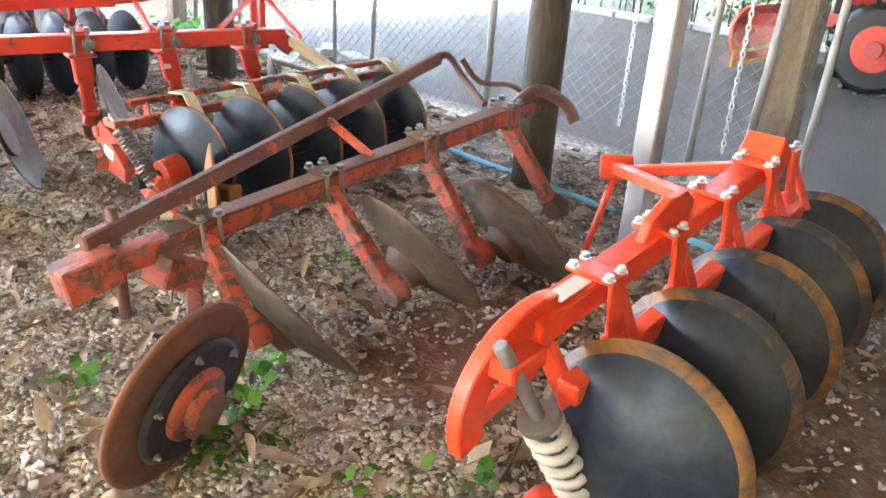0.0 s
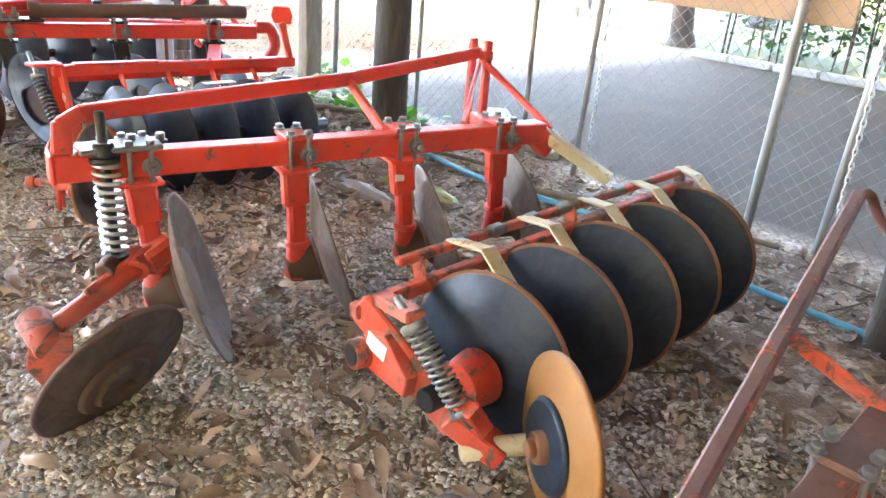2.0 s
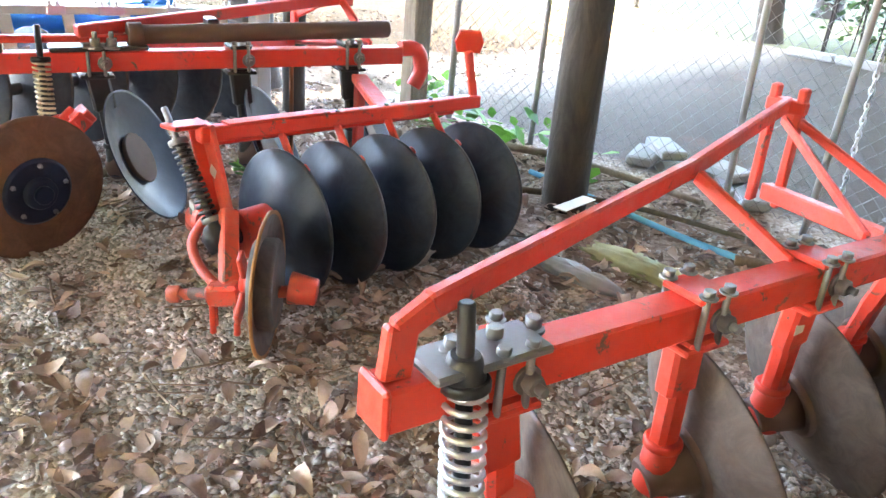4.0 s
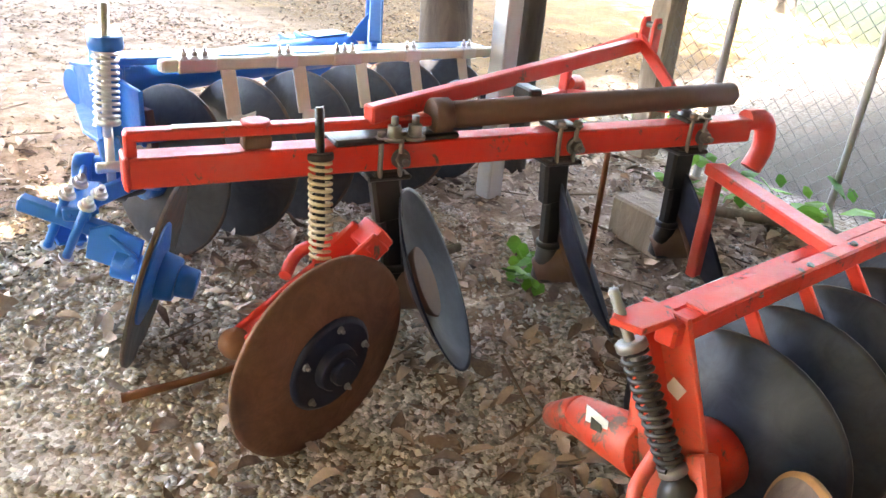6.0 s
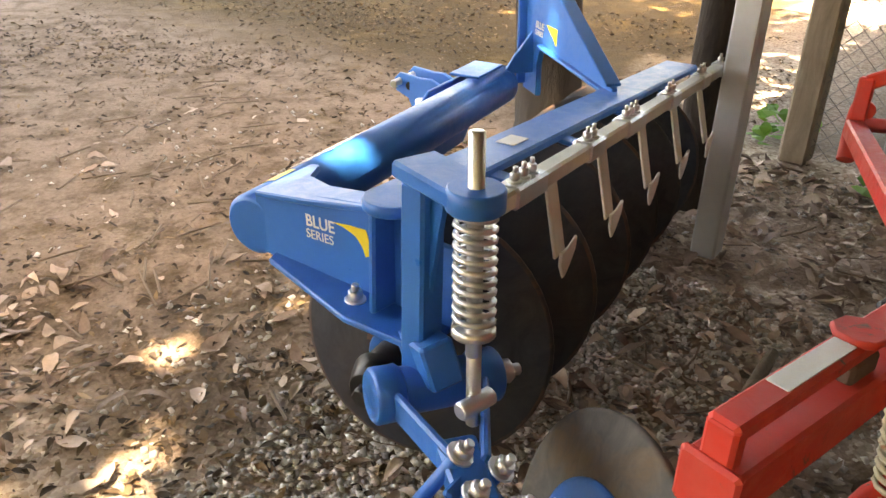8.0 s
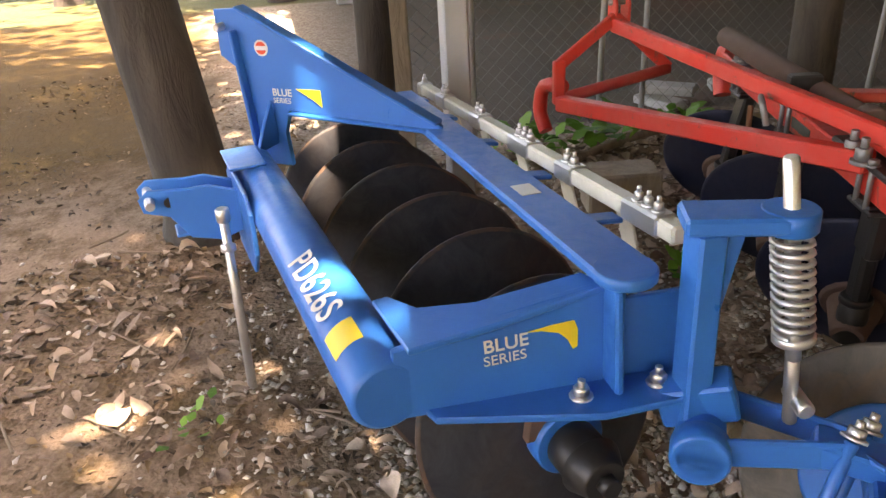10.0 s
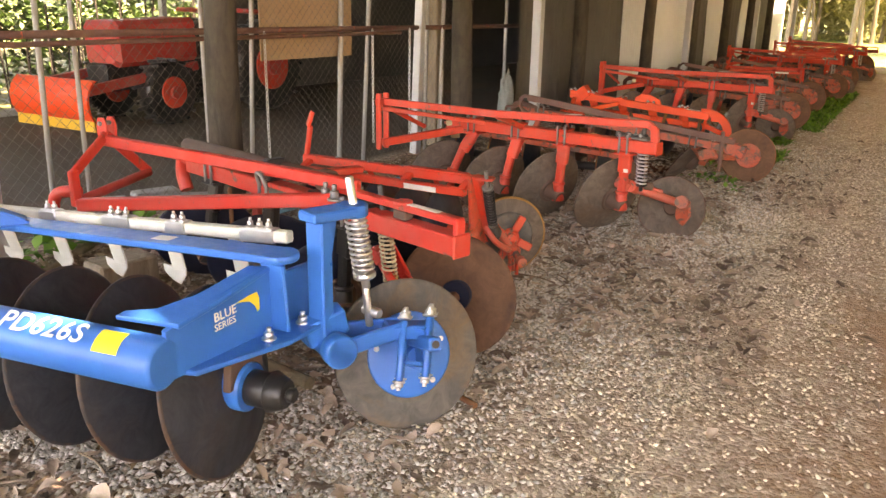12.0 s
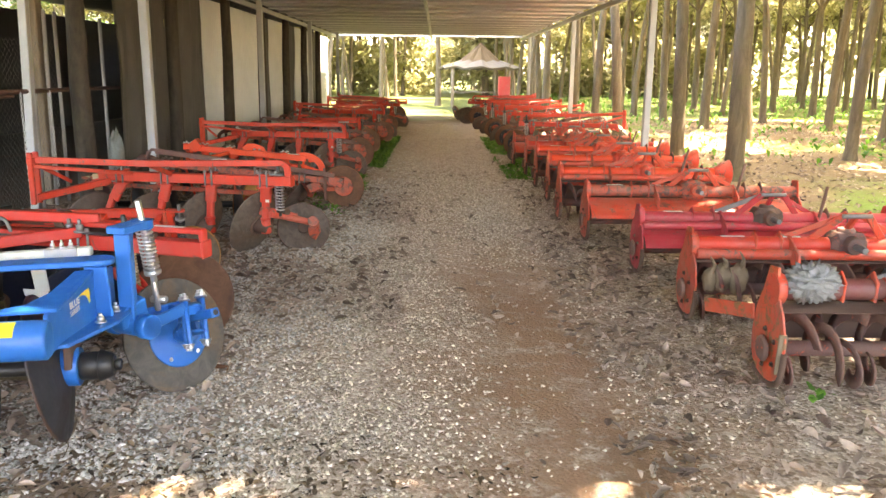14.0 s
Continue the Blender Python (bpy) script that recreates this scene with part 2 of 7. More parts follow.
def bar(p, q, w, h, up=(0, 0, 1), ch=0.006, mesh=None, k=0):
    """A steel bar from p to q, w across and h along up, with chamfered edges and ends."""
    mesh = mesh or Mesh()
    p, q = Vector(p), Vector(q)
    a, side, top = frame_of(q - p, up)
    ch = min(ch, w * 0.3, h * 0.3)
    ring = []
    for e, inset in ((p, ch), (p + a * ch, 0), (q - a * ch, 0), (q, ch)):
        hw, hh = w / 2 - inset, h / 2 - inset
        c = ch if not inset else ch * 0.6
        for x, z in ((hw, hh - c), (hw - c, hh), (-hw + c, hh), (-hw, hh - c), (-hw, -hh + c), (-hw + c, -hh), (hw - c, -hh), (hw, -hh + c)):
            ring.append(e + side * x + top * z)
    f = [tuple(range(7, -1, -1)), tuple(range(24, 32))]
    for r in range(3):
        f += [(8 * r + i, 8 * r + (i + 1) % 8, 8 * r + 8 + (i + 1) % 8, 8 * r + 8 + i) for i in range(8)]
    return mesh.add(ring, f, k)


def rod(p, q, r, r2=None, seg=16, mesh=None, k=0, ch=0.004):
    """A round bar from p to q with softened ends."""
    mesh = mesh or Mesh()
    p, q = Vector(p), Vector(q)
    r2 = r if r2 is None else r2
    a, side, top = frame_of(q - p)
    ch = min(ch, r * 0.4, (q - p).length * 0.3)
    v = []
    for e, rad in ((p, r - ch), (p + a * ch, r), (q - a * ch, r2), (q, r2 - ch)):
        v += [e + side * (math.cos(t) * rad) + top * (math.sin(t) * rad) for t in (2 * math.pi * i / seg for i in range(seg))]
    o = len(mesh.f)
    mesh.add(v, [tuple(range(seg)), tuple(range(4 * seg - 1, 3 * seg - 1, -1))], k)
    f = []
    for r_ in range(3):
        f += [(seg * r_ + i, seg * r_ + seg + i, seg * r_ + seg + (i + 1) % seg, seg * r_ + (i + 1) % seg) for i in range(seg)]
    o = len(mesh.v) - len(v)
    mesh.f += [tuple(i + o for i in q_) for q_ in f]
    mesh.k += [k] * len(f)
    mesh.s += [True] * len(f)
    return mesh


def pipe(points, r, seg=10, mesh=None, k=0, taper=None, sub=4):
    """A bent round bar through the points."""
    mesh = mesh or Mesh()
    pts = [Vector(p) for p in points]
    if sub > 1 and len(pts) > 2:
        fine = []
        for i in range(len(pts) - 1):
            a, b, c, d = pts[max(i - 1, 0)], pts[i], pts[i + 1], pts[min(i + 2, len(pts) - 1)]
            for s in range(sub):
                t = s / sub
                fine.append(0.5 * (2 * b + (c - a) * t + (2 * a - 5 * b + 4 * c - d) * t * t + (3 * b - a - 3 * c + d) * t ** 3))
        pts = fine + [pts[-1]]
    v, n = [], len(pts)
    a, side, top = frame_of(pts[1] - pts[0])
    for i, p in enumerate(pts):
        t = (pts[min(i + 1, n - 1)] - pts[max(i - 1, 0)]).normalized()
        side = (side - t * side.dot(t)).normalized()
        top = side.cross(t)
        rad = r if taper is None else r + (taper - r) * i / (n - 1)
        v += [p + side * (math.cos(2 * math.pi * j / seg) * rad) + top * (math.sin(2 * math.pi * j / seg) * rad) for j in range(seg)]
    f = [(seg * i + j, seg * i + (j + 1) % seg, seg * i + seg + (j + 1) % seg, seg * i + seg + j) for i in range(n - 1) for j in range(seg)]
    mesh.add(v, f, k, True)
    mesh.add(v[:seg], [tuple(range(seg - 1, -1, -1))], k)
    return mesh.add(v[-seg:], [tuple(range(seg))], k)


def coil(p, q, r, wire, turns, seg=6, mesh=None, k=0):
    p, q = Vector(p), Vector(q)
    a, side, top = frame_of(q - p)
    n = int(turns * 12)
    pts = [p + (q - p) * (i / n) + side * (math.cos(i * math.pi / 6) * r) + top * (math.sin(i * math.pi / 6) * r) for i in range(n + 1)]
    return pipe(pts, wire, seg, mesh, k, sub=1)


def plate(outline, at, ux, uy, thick, mesh=None, k=0, ch=0.004):
    """A flat plate: outline in the plane of ux and uy through at, thickened both ways."""
    mesh = mesh or Mesh()
    at, ux, uy = Vector(at), Vector(ux).normalized(), Vector(uy)
    n = ux.cross(uy).normalized()
    uy = n.cross(ux)
    pts = [Vector((x, y)) for x, y in outline]
    if sum(a.x * b.y - b.x * a.y for a, b in zip(pts, pts[1:] + pts[:1])) < 0:
        pts.reverse()
    m = len(pts)
    mid = sum(pts, Vector((0, 0))) / m
    inner = [p + (mid - p).normalized() * ch for p in pts]
    v = []
    for ring, z in ((inner, -thick / 2), (pts, -thick / 2 + ch), (pts, thick / 2 - ch), (inner, thick / 2)):
        v += [at + ux * p.x + uy * p.y + n * z for p in ring]
    f = [tuple(range(m - 1, -1, -1)), tuple(range(3 * m, 4 * m))]
    for r in range(3):
        f += [(r * m + i, r * m + (i + 1) % m, (r + 1) * m + (i + 1) % m, (r + 1) * m + i) for i in range(m)]
    return mesh.add(v, f, k)


def bolt(p, axis, r=0.014, h=0.022, mesh=None, k=0, stud=True):
    mesh = mesh or Mesh()
    p, a = Vector(p), Vector(axis).normalized()
    rod(p, p + a * h * 0.25, r * 1.45, seg=12, mesh=mesh, k=k, ch=0.001)
    rod(p + a * h * 0.25, p + a * h, r, seg=6, mesh=mesh, k=k, ch=0.002)
    if stud:
        rod(p + a * h, p + a * h * 1.6, r * 0.5, seg=8, mesh=mesh, k=k, ch=0.001)
    return mesh


def dish(c, axis, dia, depth=0.075, thick=0.006, rim=0.06, seg=44, mesh=None):
    """A concave disc: bulges along axis, with a rim of its own material (slot 1)."""
    mesh = mesh or Mesh()
    c = Vector(c)
    a, side, top = frame_of(axis)
    rad = dia / 2
    steps = [0.0, 0.2, 0.4, 0.6, 0.78, 1 - rim, 1.0]
    v = []
    for back in (0, 1):
        for s in steps[1:]:
            h = depth * (1 - s * s) - back * thick
            v += [c + a * h + side * (math.cos(2 * math.pi * j / seg) * rad * s) + top * (math.sin(2 * math.pi * j / seg) * rad * s) for j in range(seg)]
        v.append(c + a * (depth - back * thick))
    m = len(steps) - 1
    half = m * seg + 1
    f, k = [], []
    for back in (0, 1):
        o = back * half
        for j in range(seg):
            q = (o + half - 1, o + j, o + (j + 1) % seg)
            f.append(q[::-1] if back else q)
            k.append(0)
            for r in range(m - 1):
                q = (o + r * seg + j, o + r * seg + seg + j, o + r * seg + seg + (j + 1) % seg, o + r * seg + (j + 1) % seg)
                f.append(q[::-1] if back else q)
                k.append(1 if r == m - 2 else 0)
    o = (m - 1) * seg
    f += [(o + j, half + o + j, half + o + (j + 1) % seg, o + (j + 1) % seg) for j in range(seg)]
    k += [1] * seg
    n = len(mesh.v)
    mesh.v += [tuple(p) for p in v]
    mesh.f += [tuple(i + n for i in q) for q in f]
    mesh.k += k
    mesh.s += [True] * len(f)
    return mesh


def blob(c, sx, sy, sz, bump=0.2, freq=2.0, seg=14, rings=9, mesh=None, k=0, seed=0.0):
    """A lumpy rounded body."""
    mesh = mesh or Mesh()
    v = []
    for i in range(rings + 1):
        ph = math.pi * i / rings
        for j in range(seg):
            th = 2 * math.pi * j / seg
            d = Vector((math.sin(ph) * math.cos(th), math.sin(ph) * math.sin(th), math.cos(ph)))
            g = 1 + bump * noise.noise(d * freq + Vector((seed, seed * 2, 0)))
            v.append((c[0] + d.x * sx * g, c[1] + d.y * sy * g, c[2] + d.z * sz * g))
    f = [(i * seg + j, i * seg + seg + j, i * seg + seg + (j + 1) % seg, i * seg + (j + 1) % seg) for i in range(rings) for j in range(seg)]
    return mesh.add(v, f, k, True)


def writing(name, text, size, m, mat, parent, label, space=1.0):
    """Letters of the built-in font, turned into a thin mesh, at the pose m."""
    cu = bpy.data.curves.new(name, "FONT")
    cu.body, cu.size, cu.extrude, cu.space_character = text, size, 0.0006, space
    cu.offset = 0.012 * size if text.isupper() and text != "SERIES" else 0.0
    tmp = new(name + "_curve", cu)
    me = bpy.data.meshes.new_from_object(tmp.evaluated_get(bpy.context.evaluated_depsgraph_get()))
    bpy.data.objects.remove(tmp)
    bpy.data.curves.remove(cu)
    me.transform(Matrix.Translation(-base_of(parent)) @ m)
    me.materials.clear()
    me.materials.append(mat)
    ob = new(name, me)
    ob.parent = parent
    return tagged(ob, label)


def facing(at, right, up):
    """The pose of a sheet at a place, with its x along right and its y along up."""
    x = Vector(right).normalized()
    z = x.cross(Vector(up)).normalized()
    y = z.cross(x)
    return Matrix.Translation(at) @ Matrix((x, y, z)).transposed().to_4x4()


# ---- the ploughs, one by one along the fence ----
def spring(parent, top, bottom, r, wire, turns, mat, rod_top=0.1, rod_mat=None, label="coil spring"):
    """A coil spring on its rod."""
    top, bottom = Vector(top), Vector(bottom)
    a = (top - bottom).normalized()
    part("spring_rod", rod(bottom - a * 0.06, top + a * rod_top, r * 0.42), rod_mat or STEEL_GREY, parent)
    part("spring", coil(top, bottom, r, wire, turns), mat, parent, label)
    part("spring_seat", rod(top, top + a * 0.022, r * 1.25), rod_mat or STEEL_GREY, parent)
    part("spring_seat", rod(bottom - a * 0.02, bottom, r * 1.15), rod_mat or STEEL_GREY, parent)


def gauge_wheel(parent, c, axis, dia, face, rim_mat, hub_mat, hub=0.07, boss=0.05, label="round steel furrow wheel", bolts=4, ring=None):
    c, a = Vector(c), Vector(axis).normalized()
    w = part("furrow_wheel", dish(c, a, dia, 0.035, 0.012, 0.05), [face, rim_mat], parent, label)
    m = rod(c - a * 0.03, c + a * (0.035 + boss), hub, hub * 0.85, 20)
    rod(c + a * (0.03 + boss), c + a * (0.055 + boss), hub * 0.5, seg=14, mesh=m)
    part("hub", m, hub_mat, w)
    _, s, t = frame_of(a)
    if ring:
        part("centre_ring", rod(c + a * 0.024, c + a * 0.040, dia * ring[0], dia * ring[0] * 0.93, 28), ring[1], w, ring[2])
    for i in range(bolts):
        th = 2 * math.pi * i / bolts + 0.4
        p = c + a * 0.028 + (s * math.cos(th) + t * math.sin(th)) * (hub + 0.035)
        part("bolt", bolt(p, a, 0.011, 0.018), STEEL_GREY, w)
    return w


def clamp(parent, p, along, w, h, mat, bolts=True):
    """A bolted clamp round a beam at p."""
    a, s, t = frame_of(along)
    p = Vector(p)
    for g in (1, -1):
        part("clamp_plate", bar(p - s * (w / 2 + 0.014) + t * (h / 2 + 0.012) * g, p + s * (w / 2 + 0.014) + t * (h / 2 + 0.012) * g, 0.10, 0.018), mat, parent)
    if bolts:
        for i in (-1, 1):
            for j in (-1, 1):
                q = p + a * 0.032 * i + s * (w / 2 + 0.012) * j
                b = rod(q - t * (h / 2 + 0.02), q + t * (h / 2 + 0.03), 0.008, seg=8)
                bolt(q + t * (h / 2 + 0.02), t, 0.014, 0.02, mesh=b, stud=False)
                part("clamp_bolt", b, STEEL_GREY, parent)


def standard_plough(th, beam, upper, stations, paint_mat, upper_mat, disc_mat, rim_mat, standard_mat, hub_mat=None):
    """A disc plough with a square beam, an upper stay to a hitch post, and one leg and disc at each station."""
    b0, b1 = Vector(beam[0]), Vector(beam[1])
    d = (b1 - b0).normalized()
    part("beam", bar(b0, b1, 0.085, 0.085), paint_mat, th)
    part("beam_end", bar(b0 - d * 0.012, b0 + d * 0.004, 0.095, 0.095), paint_mat, th)
    for top, c, ax, dia in stations:
        t, c, ax = Vector(top), Vector(c), Vector(ax).normalized()
        foot = c + ax * 0.15
        clamp(th, t, d, 0.085, 0.085, standard_mat)
        upz, side = Vector((0, 0, 1)), d.cross(Vector((0, 0, 1)))
        waist, ankle = t.lerp(foot, 0.46), t.lerp(foot, 0.84)
        m = bar(t - upz * 0.05, waist, 0.095, 0.052, up=side, ch=0.010)
        bar(waist + upz * 0.02, ankle, 0.066, 0.050, up=side, mesh=m, ch=0.012)
        rod(ankle + upz * 0.035, ankle + upz * 0.012, 0.047, seg=16, mesh=m)
        rod(ankle + upz * 0.02, foot - upz * 0.035, 0.040, 0.052, 16, mesh=m)
        part("leg", m, standard_mat, th)
        part("leg_flange", bar(t - upz * 0.062 - d * 0.07, t - upz * 0.062 + d * 0.07, 0.125, 0.016), standard_mat, th)
        part("side_nut", bolt(t - side * 0.0 + d * 0.035 - upz * 0.005 + (side if side.y > 0 else -side) * 0.045, side if side.y > 0 else -side, 0.021, 0.034), STEEL_GREY, th)
        part("hub", rod(foot + ax * 0.04, c + ax * 0.05, 0.05, 0.085, 18), hub_mat or standard_mat, th)
        ob = part("disc", dish(c, ax, dia, 0.07, 0.006, 0.04), [disc_mat, rim_mat], th)
        part("bearing_cap", rod(c + ax * 0.03, c + ax * 0.075, 0.12, 0.10, 20), hub_mat or RUST_DARK, ob)
    if upper:
        m = None
        for p, q in zip(upper, upper[1:]):
            m = bar(p, q, 0.028, 0.055, mesh=m)
        part("upper_stay", m, upper_mat, th)


def plough_blue():
    th = thing("disc_plough", (-1.9, -8.3, 0), "new glossy blue six-disc plough with a round main tube", "disc plough", "ploughs along the fence")
    d = Vector((-0.984, -0.178, 0))
    s = Vector((-0.178, 0.984, 0))
    up = Vector((0, 0, 1))
    n0 = Vector((-1.152, -8.434, 0.608))
    part("main_tube", rod(n0, n0 + d * 1.52, 0.078, seg=32, ch=0.012), BLUE, th)
    e = Vector((-1.17, -8.42, 0))
    # side cheek with its curved top flange, lower flange and gusset
    side = plate([(0.0, 0.545), (0.0, 0.70), (0.10, 0.725), (0.26, 0.755), (0.40, 0.775), (0.47, 0.775), (0.47, 0.545)], e, (0, 1, 0), up, 0.02)
    part("side_cheek", side, BLUE, th)
    part("top_flange", plate([(0.06, -0.02), (0.02, 0.20), (0.05, 0.20), (0.10, 0.12), (0.22, 0.075), (0.44, 0.07), (0.47, 0.0), (0.24, -0.02)], e + Vector((0.012, -0.03, 0.70)), (0, 1, 0.155), (-1, 0, 0), 0.016), BLUE, th)
    part("lower_flange", plate([(0.10, -0.02), (0.06, 0.08), (0.62, 0.12), (0.62, -0.09), (0.42, -0.10)], Vector((-1.15, -8.45, 0.55)), (0, 1, 0), (-1, 0, 0), 0.016), BLUE, th)
    part("gusset", bar((-1.14, -7.985, 0.56), (-1.15, -7.99, 0.79), 0.018, 0.10, up=(1, 0, 0)), BLUE, th)
    part("rear_cheek", plate([(-0.06, 0.55), (-0.06, 0.74), (0.12, 0.74), (0.12, 0.55)], (-1.17, -7.90, 0), (0, 1, 0), up, 0.016), BLUE, th)
    for y in (-8.056, -7.892):
        part("flange_bolt", bolt((-1.118, y, 0.556), up, 0.017, 0.026), ZINC, th)
    # top rail and white scraper bar
    r0 = Vector((-1.14, -7.965, 0.81))
    rail = Mesh()
    rd = Vector((-1.85, -0.150, -0.095)).normalized()
    bar(r0, r0 + rd * 1.86, 0.125, 0.026, mesh=rail)
    rod(r0 - up * 0.013, r0 + up * 0.013, 0.0625, seg=24, mesh=rail)
    part("top_rail", rail, BLUE, th)
    part("sticker", bar(r0 + rd * 0.46 + up * 0.0145, r0 + rd * 0.54 + up * 0.0145, 0.05, 0.002, ch=0.0005), LABEL_WHITE, th, "small white paper sticker")
    w0, w1 = Vector((-1.245, -7.795, 0.815)), Vector((-3.10, -7.995, 0.71))
    part("scraper_bar", bar(w0, w1, 0.045, 0.042), WHITE_BAR, th, "cream white scraper bar")
    wd = (w1 - w0).normalized()
    for f, n in ((0.07, 3), (0.27, 2), (0.43, 3), (0.63, 2), (0.83, 2), (0.975, 1)):
        c = w0.lerp(w1, f)
        part("bar_clamp", bar(c - wd * 0.025 * n, c + wd * 0.025 * n, 0.055, 0.05), ZINC, th)
        for i in range(n):
            part("nut", bolt(c + wd * (0.04 * (i - (n - 1) / 2)) + up * 0.024, up, 0.011, 0.022), ZINC, th)
    for f in (0.12, 0.32, 0.53, 0.74, 0.93):
        c = w0.lerp(w1, f)
        part("bracket_arm", bar(c - s * 0.02 - up * 0.03, c - s * (0.17 - 0.10 * f) - up * 0.012, 0.05, 0.012), BLUE, th)
    disc0 = Vector((-1.36, -8.055, 0.345))
    for i in range(6):
        c = disc0 + Vector((-0.318, -0.052, -0.010)) * i
        part("disc", dish(c, (0.94, 0.27, 0.18), 0.665, 0.07, 0.006, 0.028), [DISC_BLACK, DARK_RIM], th)
        if i < 5:
            t = w0.lerp(w1, 0.135 + 0.168 * i)
            foot = Vector((-1.51 - 0.312 * i, -7.775 - 0.030 * i, 0.592 - 0.021 * i))
            m = bar(t - up * 0.015 + s * 0.01, foot + up * 0.02 - d * 0.01, 0.064, 0.008, up=s)
            plate([(-0.032, 0.035), (0.03, 0.03), (0.078, 0.036), (0.074, 0.004), (0.034, -0.030), (-0.002, -0.044), (-0.032, 0.0)], foot + s * 0.010, d, up, 0.008, mesh=m)
            part("scraper", m, WHITE_BAR, th, "cream scraper blade")
    part("gang_shaft", rod(disc0 + d * -0.02, disc0 + d * 1.5, 0.032, seg=14), BLACK_IRON, th)
    hub = rod(disc0 - d * 0.05, disc0 - d * 0.13, 0.085, seg=24)
    part("hub_housing", hub, BLUE, th)
    bear = rod(disc0 - d * 0.13, disc0 - d * 0.21, 0.062, seg=24)
    rod(disc0 - d * 0.21, disc0 - d * 0.27, 0.072, 0.05, 24, mesh=bear)
    rod(disc0 - d * 0.27, disc0 - d * 0.30, 0.026, seg=6, mesh=bear)
    part("bearing", bear, BLACK_IRON, th, "black bearing housing with an end nut")
    part("bearing_bracket", plate([(-0.10, 0.0), (-0.06, 0.25), (0.06, 0.25), (0.10, 0.0)], disc0 - d * 0.10 + up * 0.02, s, up, 0.03), RUST_DARK, th)
    # hitch mast
    p0 = Vector((-2.79, -8.70, 0))
    u = Vector((0.59, 0.81, 0)).normalized()
    un = Vector((u.y, -u.x, 0))
    part("mast", plate([(0.05, 0.58), (0.0, 0.93), (-0.06, 0.97), (-0.06, 1.125), (0.04, 1.13), (0.08, 1.108), (0.40, 0.952), (0.66, 0.825), (0.78, 0.770), (0.78, 0.748), (0.20, 0.785), (0.17, 0.70), (0.18, 0.58)], p0, u, up, 0.022), BLUE, th)
    part("mast_edge", bar(p0 + u * 0.04 + up * 1.135, p0 + u * 0.77 + up * 0.778, 0.055, 0.012), BLUE, th)
    part("mast_edge", bar(p0 + u * 0.06 + up * 0.60, p0 + u * 0.02 + up * 1.06, 0.09, 0.014, up=u), BLUE, th)
    part("mast_foot", bar(p0 + u * 0.20 + up * 0.778, p0 + u * 0.80 + up * 0.750, 0.06, 0.012), BLUE, th)
    part("mast_gusset", plate([(0.0, 0.0), (0.13, 0.0), (0.09, 0.07), (0.02, 0.16)], p0 + u * 0.13 + up * 0.66, un, up, 0.014), BLUE, th)
    part("pin", rod(p0 - u * 0.03 + up * 1.07 - un * 0.05, p0 - u * 0.03 + up * 1.07 + un * 0.05, 0.014, seg=12), ZINC, th)
    badge = part("round_badge", rod(p0 + u * 0.12 + up * 1.0 + un * 0.010, p0 + u * 0.12 + up * 1.0 + un * 0.0125, 0.028, seg=24, ch=0.0005), LABEL_WHITE, th, "small round white and orange badge")
    part("badge_ring", rod(p0 + u * 0.12 + up * 1.0 + un * 0.0125, p0 + u * 0.12 + up * 1.0 + un * 0.0132, 0.022, seg=24, ch=0.0002), ORANGE, badge)
    part("badge_band", bar(p0 + u * 0.097 + up * 1.0 + un * 0.0136, p0 + u * 0.143 + up * 1.0 + un * 0.0136, 0.0008, 0.014, ch=0.0002), LABEL_WHITE, badge)
    # lower hitch bracket, its pin and the parking leg
    h = n0 + d * 1.16
    hd = (d * 0.42 - s * 0.91).normalized()
    part("saddle_plate", plate([(-0.16, -0.10), (-0.16, 0.03), (-0.09, 0.075), (0.22, 0.075), (0.30, 0.03), (0.30, -0.10), (0.20, -0.20), (-0.06, -0.20)], h - s * 0.086 - up * 0.01, d, up, 0.014), BLUE, th)
    part("saddle_top", bar(h - s * 0.04 + up * 0.082 + d * 0.10, h - s * 0.04 + up * 0.082 + d * 0.32, 0.12, 0.010), BLUE, th)
    cheek_out = [(0.0, -0.10), (0.0, 0.035), (0.10, 0.055), (0.17, 0.045), (0.30, 0.04), (0.335, 0.01), (0.325, -0.035), (0.24, -0.05), (0.18, -0.125), (0.08, -0.135)]
    for o in (0.06, 0.17):
        part("hitch_arm", plate(cheek_out, h - s * 0.085 + d * o - up * 0.005, hd, up, 0.016), BLUE, th)
    part("hitch_web", bar(h - s * 0.10 + d * 0.07 + hd * 0.16 - up * 0.12, h - s * 0.10 + d * 0.17 + hd * 0.16 - up * 0.12, 0.10, 0.012), BLUE, th)
    tip = h - s * 0.085 + d * 0.115 + hd * 0.30
    part("pin", rod(tip - d * 0.115, tip + d * 0.10, 0.016, seg=14), ZINC, th)
    # Flat black disc in place of a bored hole and its shade.
    part("pin_hole_disc", rod(h - s * 0.085 + d * 0.0505 + hd * 0.235 - up * 0.005, h - s * 0.085 + d * 0.0525 + hd * 0.235 - up * 0.005, 0.017, seg=14, ch=0.0005), BLACK_IRON, th)
    leg = Vector((-2.25, -8.79, 0))
    part("parking_leg", rod(leg + up * 0.60, leg + Vector((0.08, 0.0, 0.0)), 0.0145, seg=14), ZINC, th, "zinc-plated parking leg")
    part("leg_collar", rod(leg + up * 0.475 + Vector((0.02, 0, 0)), leg + up * 0.50 + Vector((0.01, 0, 0)), 0.024, seg=14), ZINC, th)
    part("leg_pin", rod(leg + up * 0.57, leg + up * 0.615, 0.022, seg=12), ZINC, th)
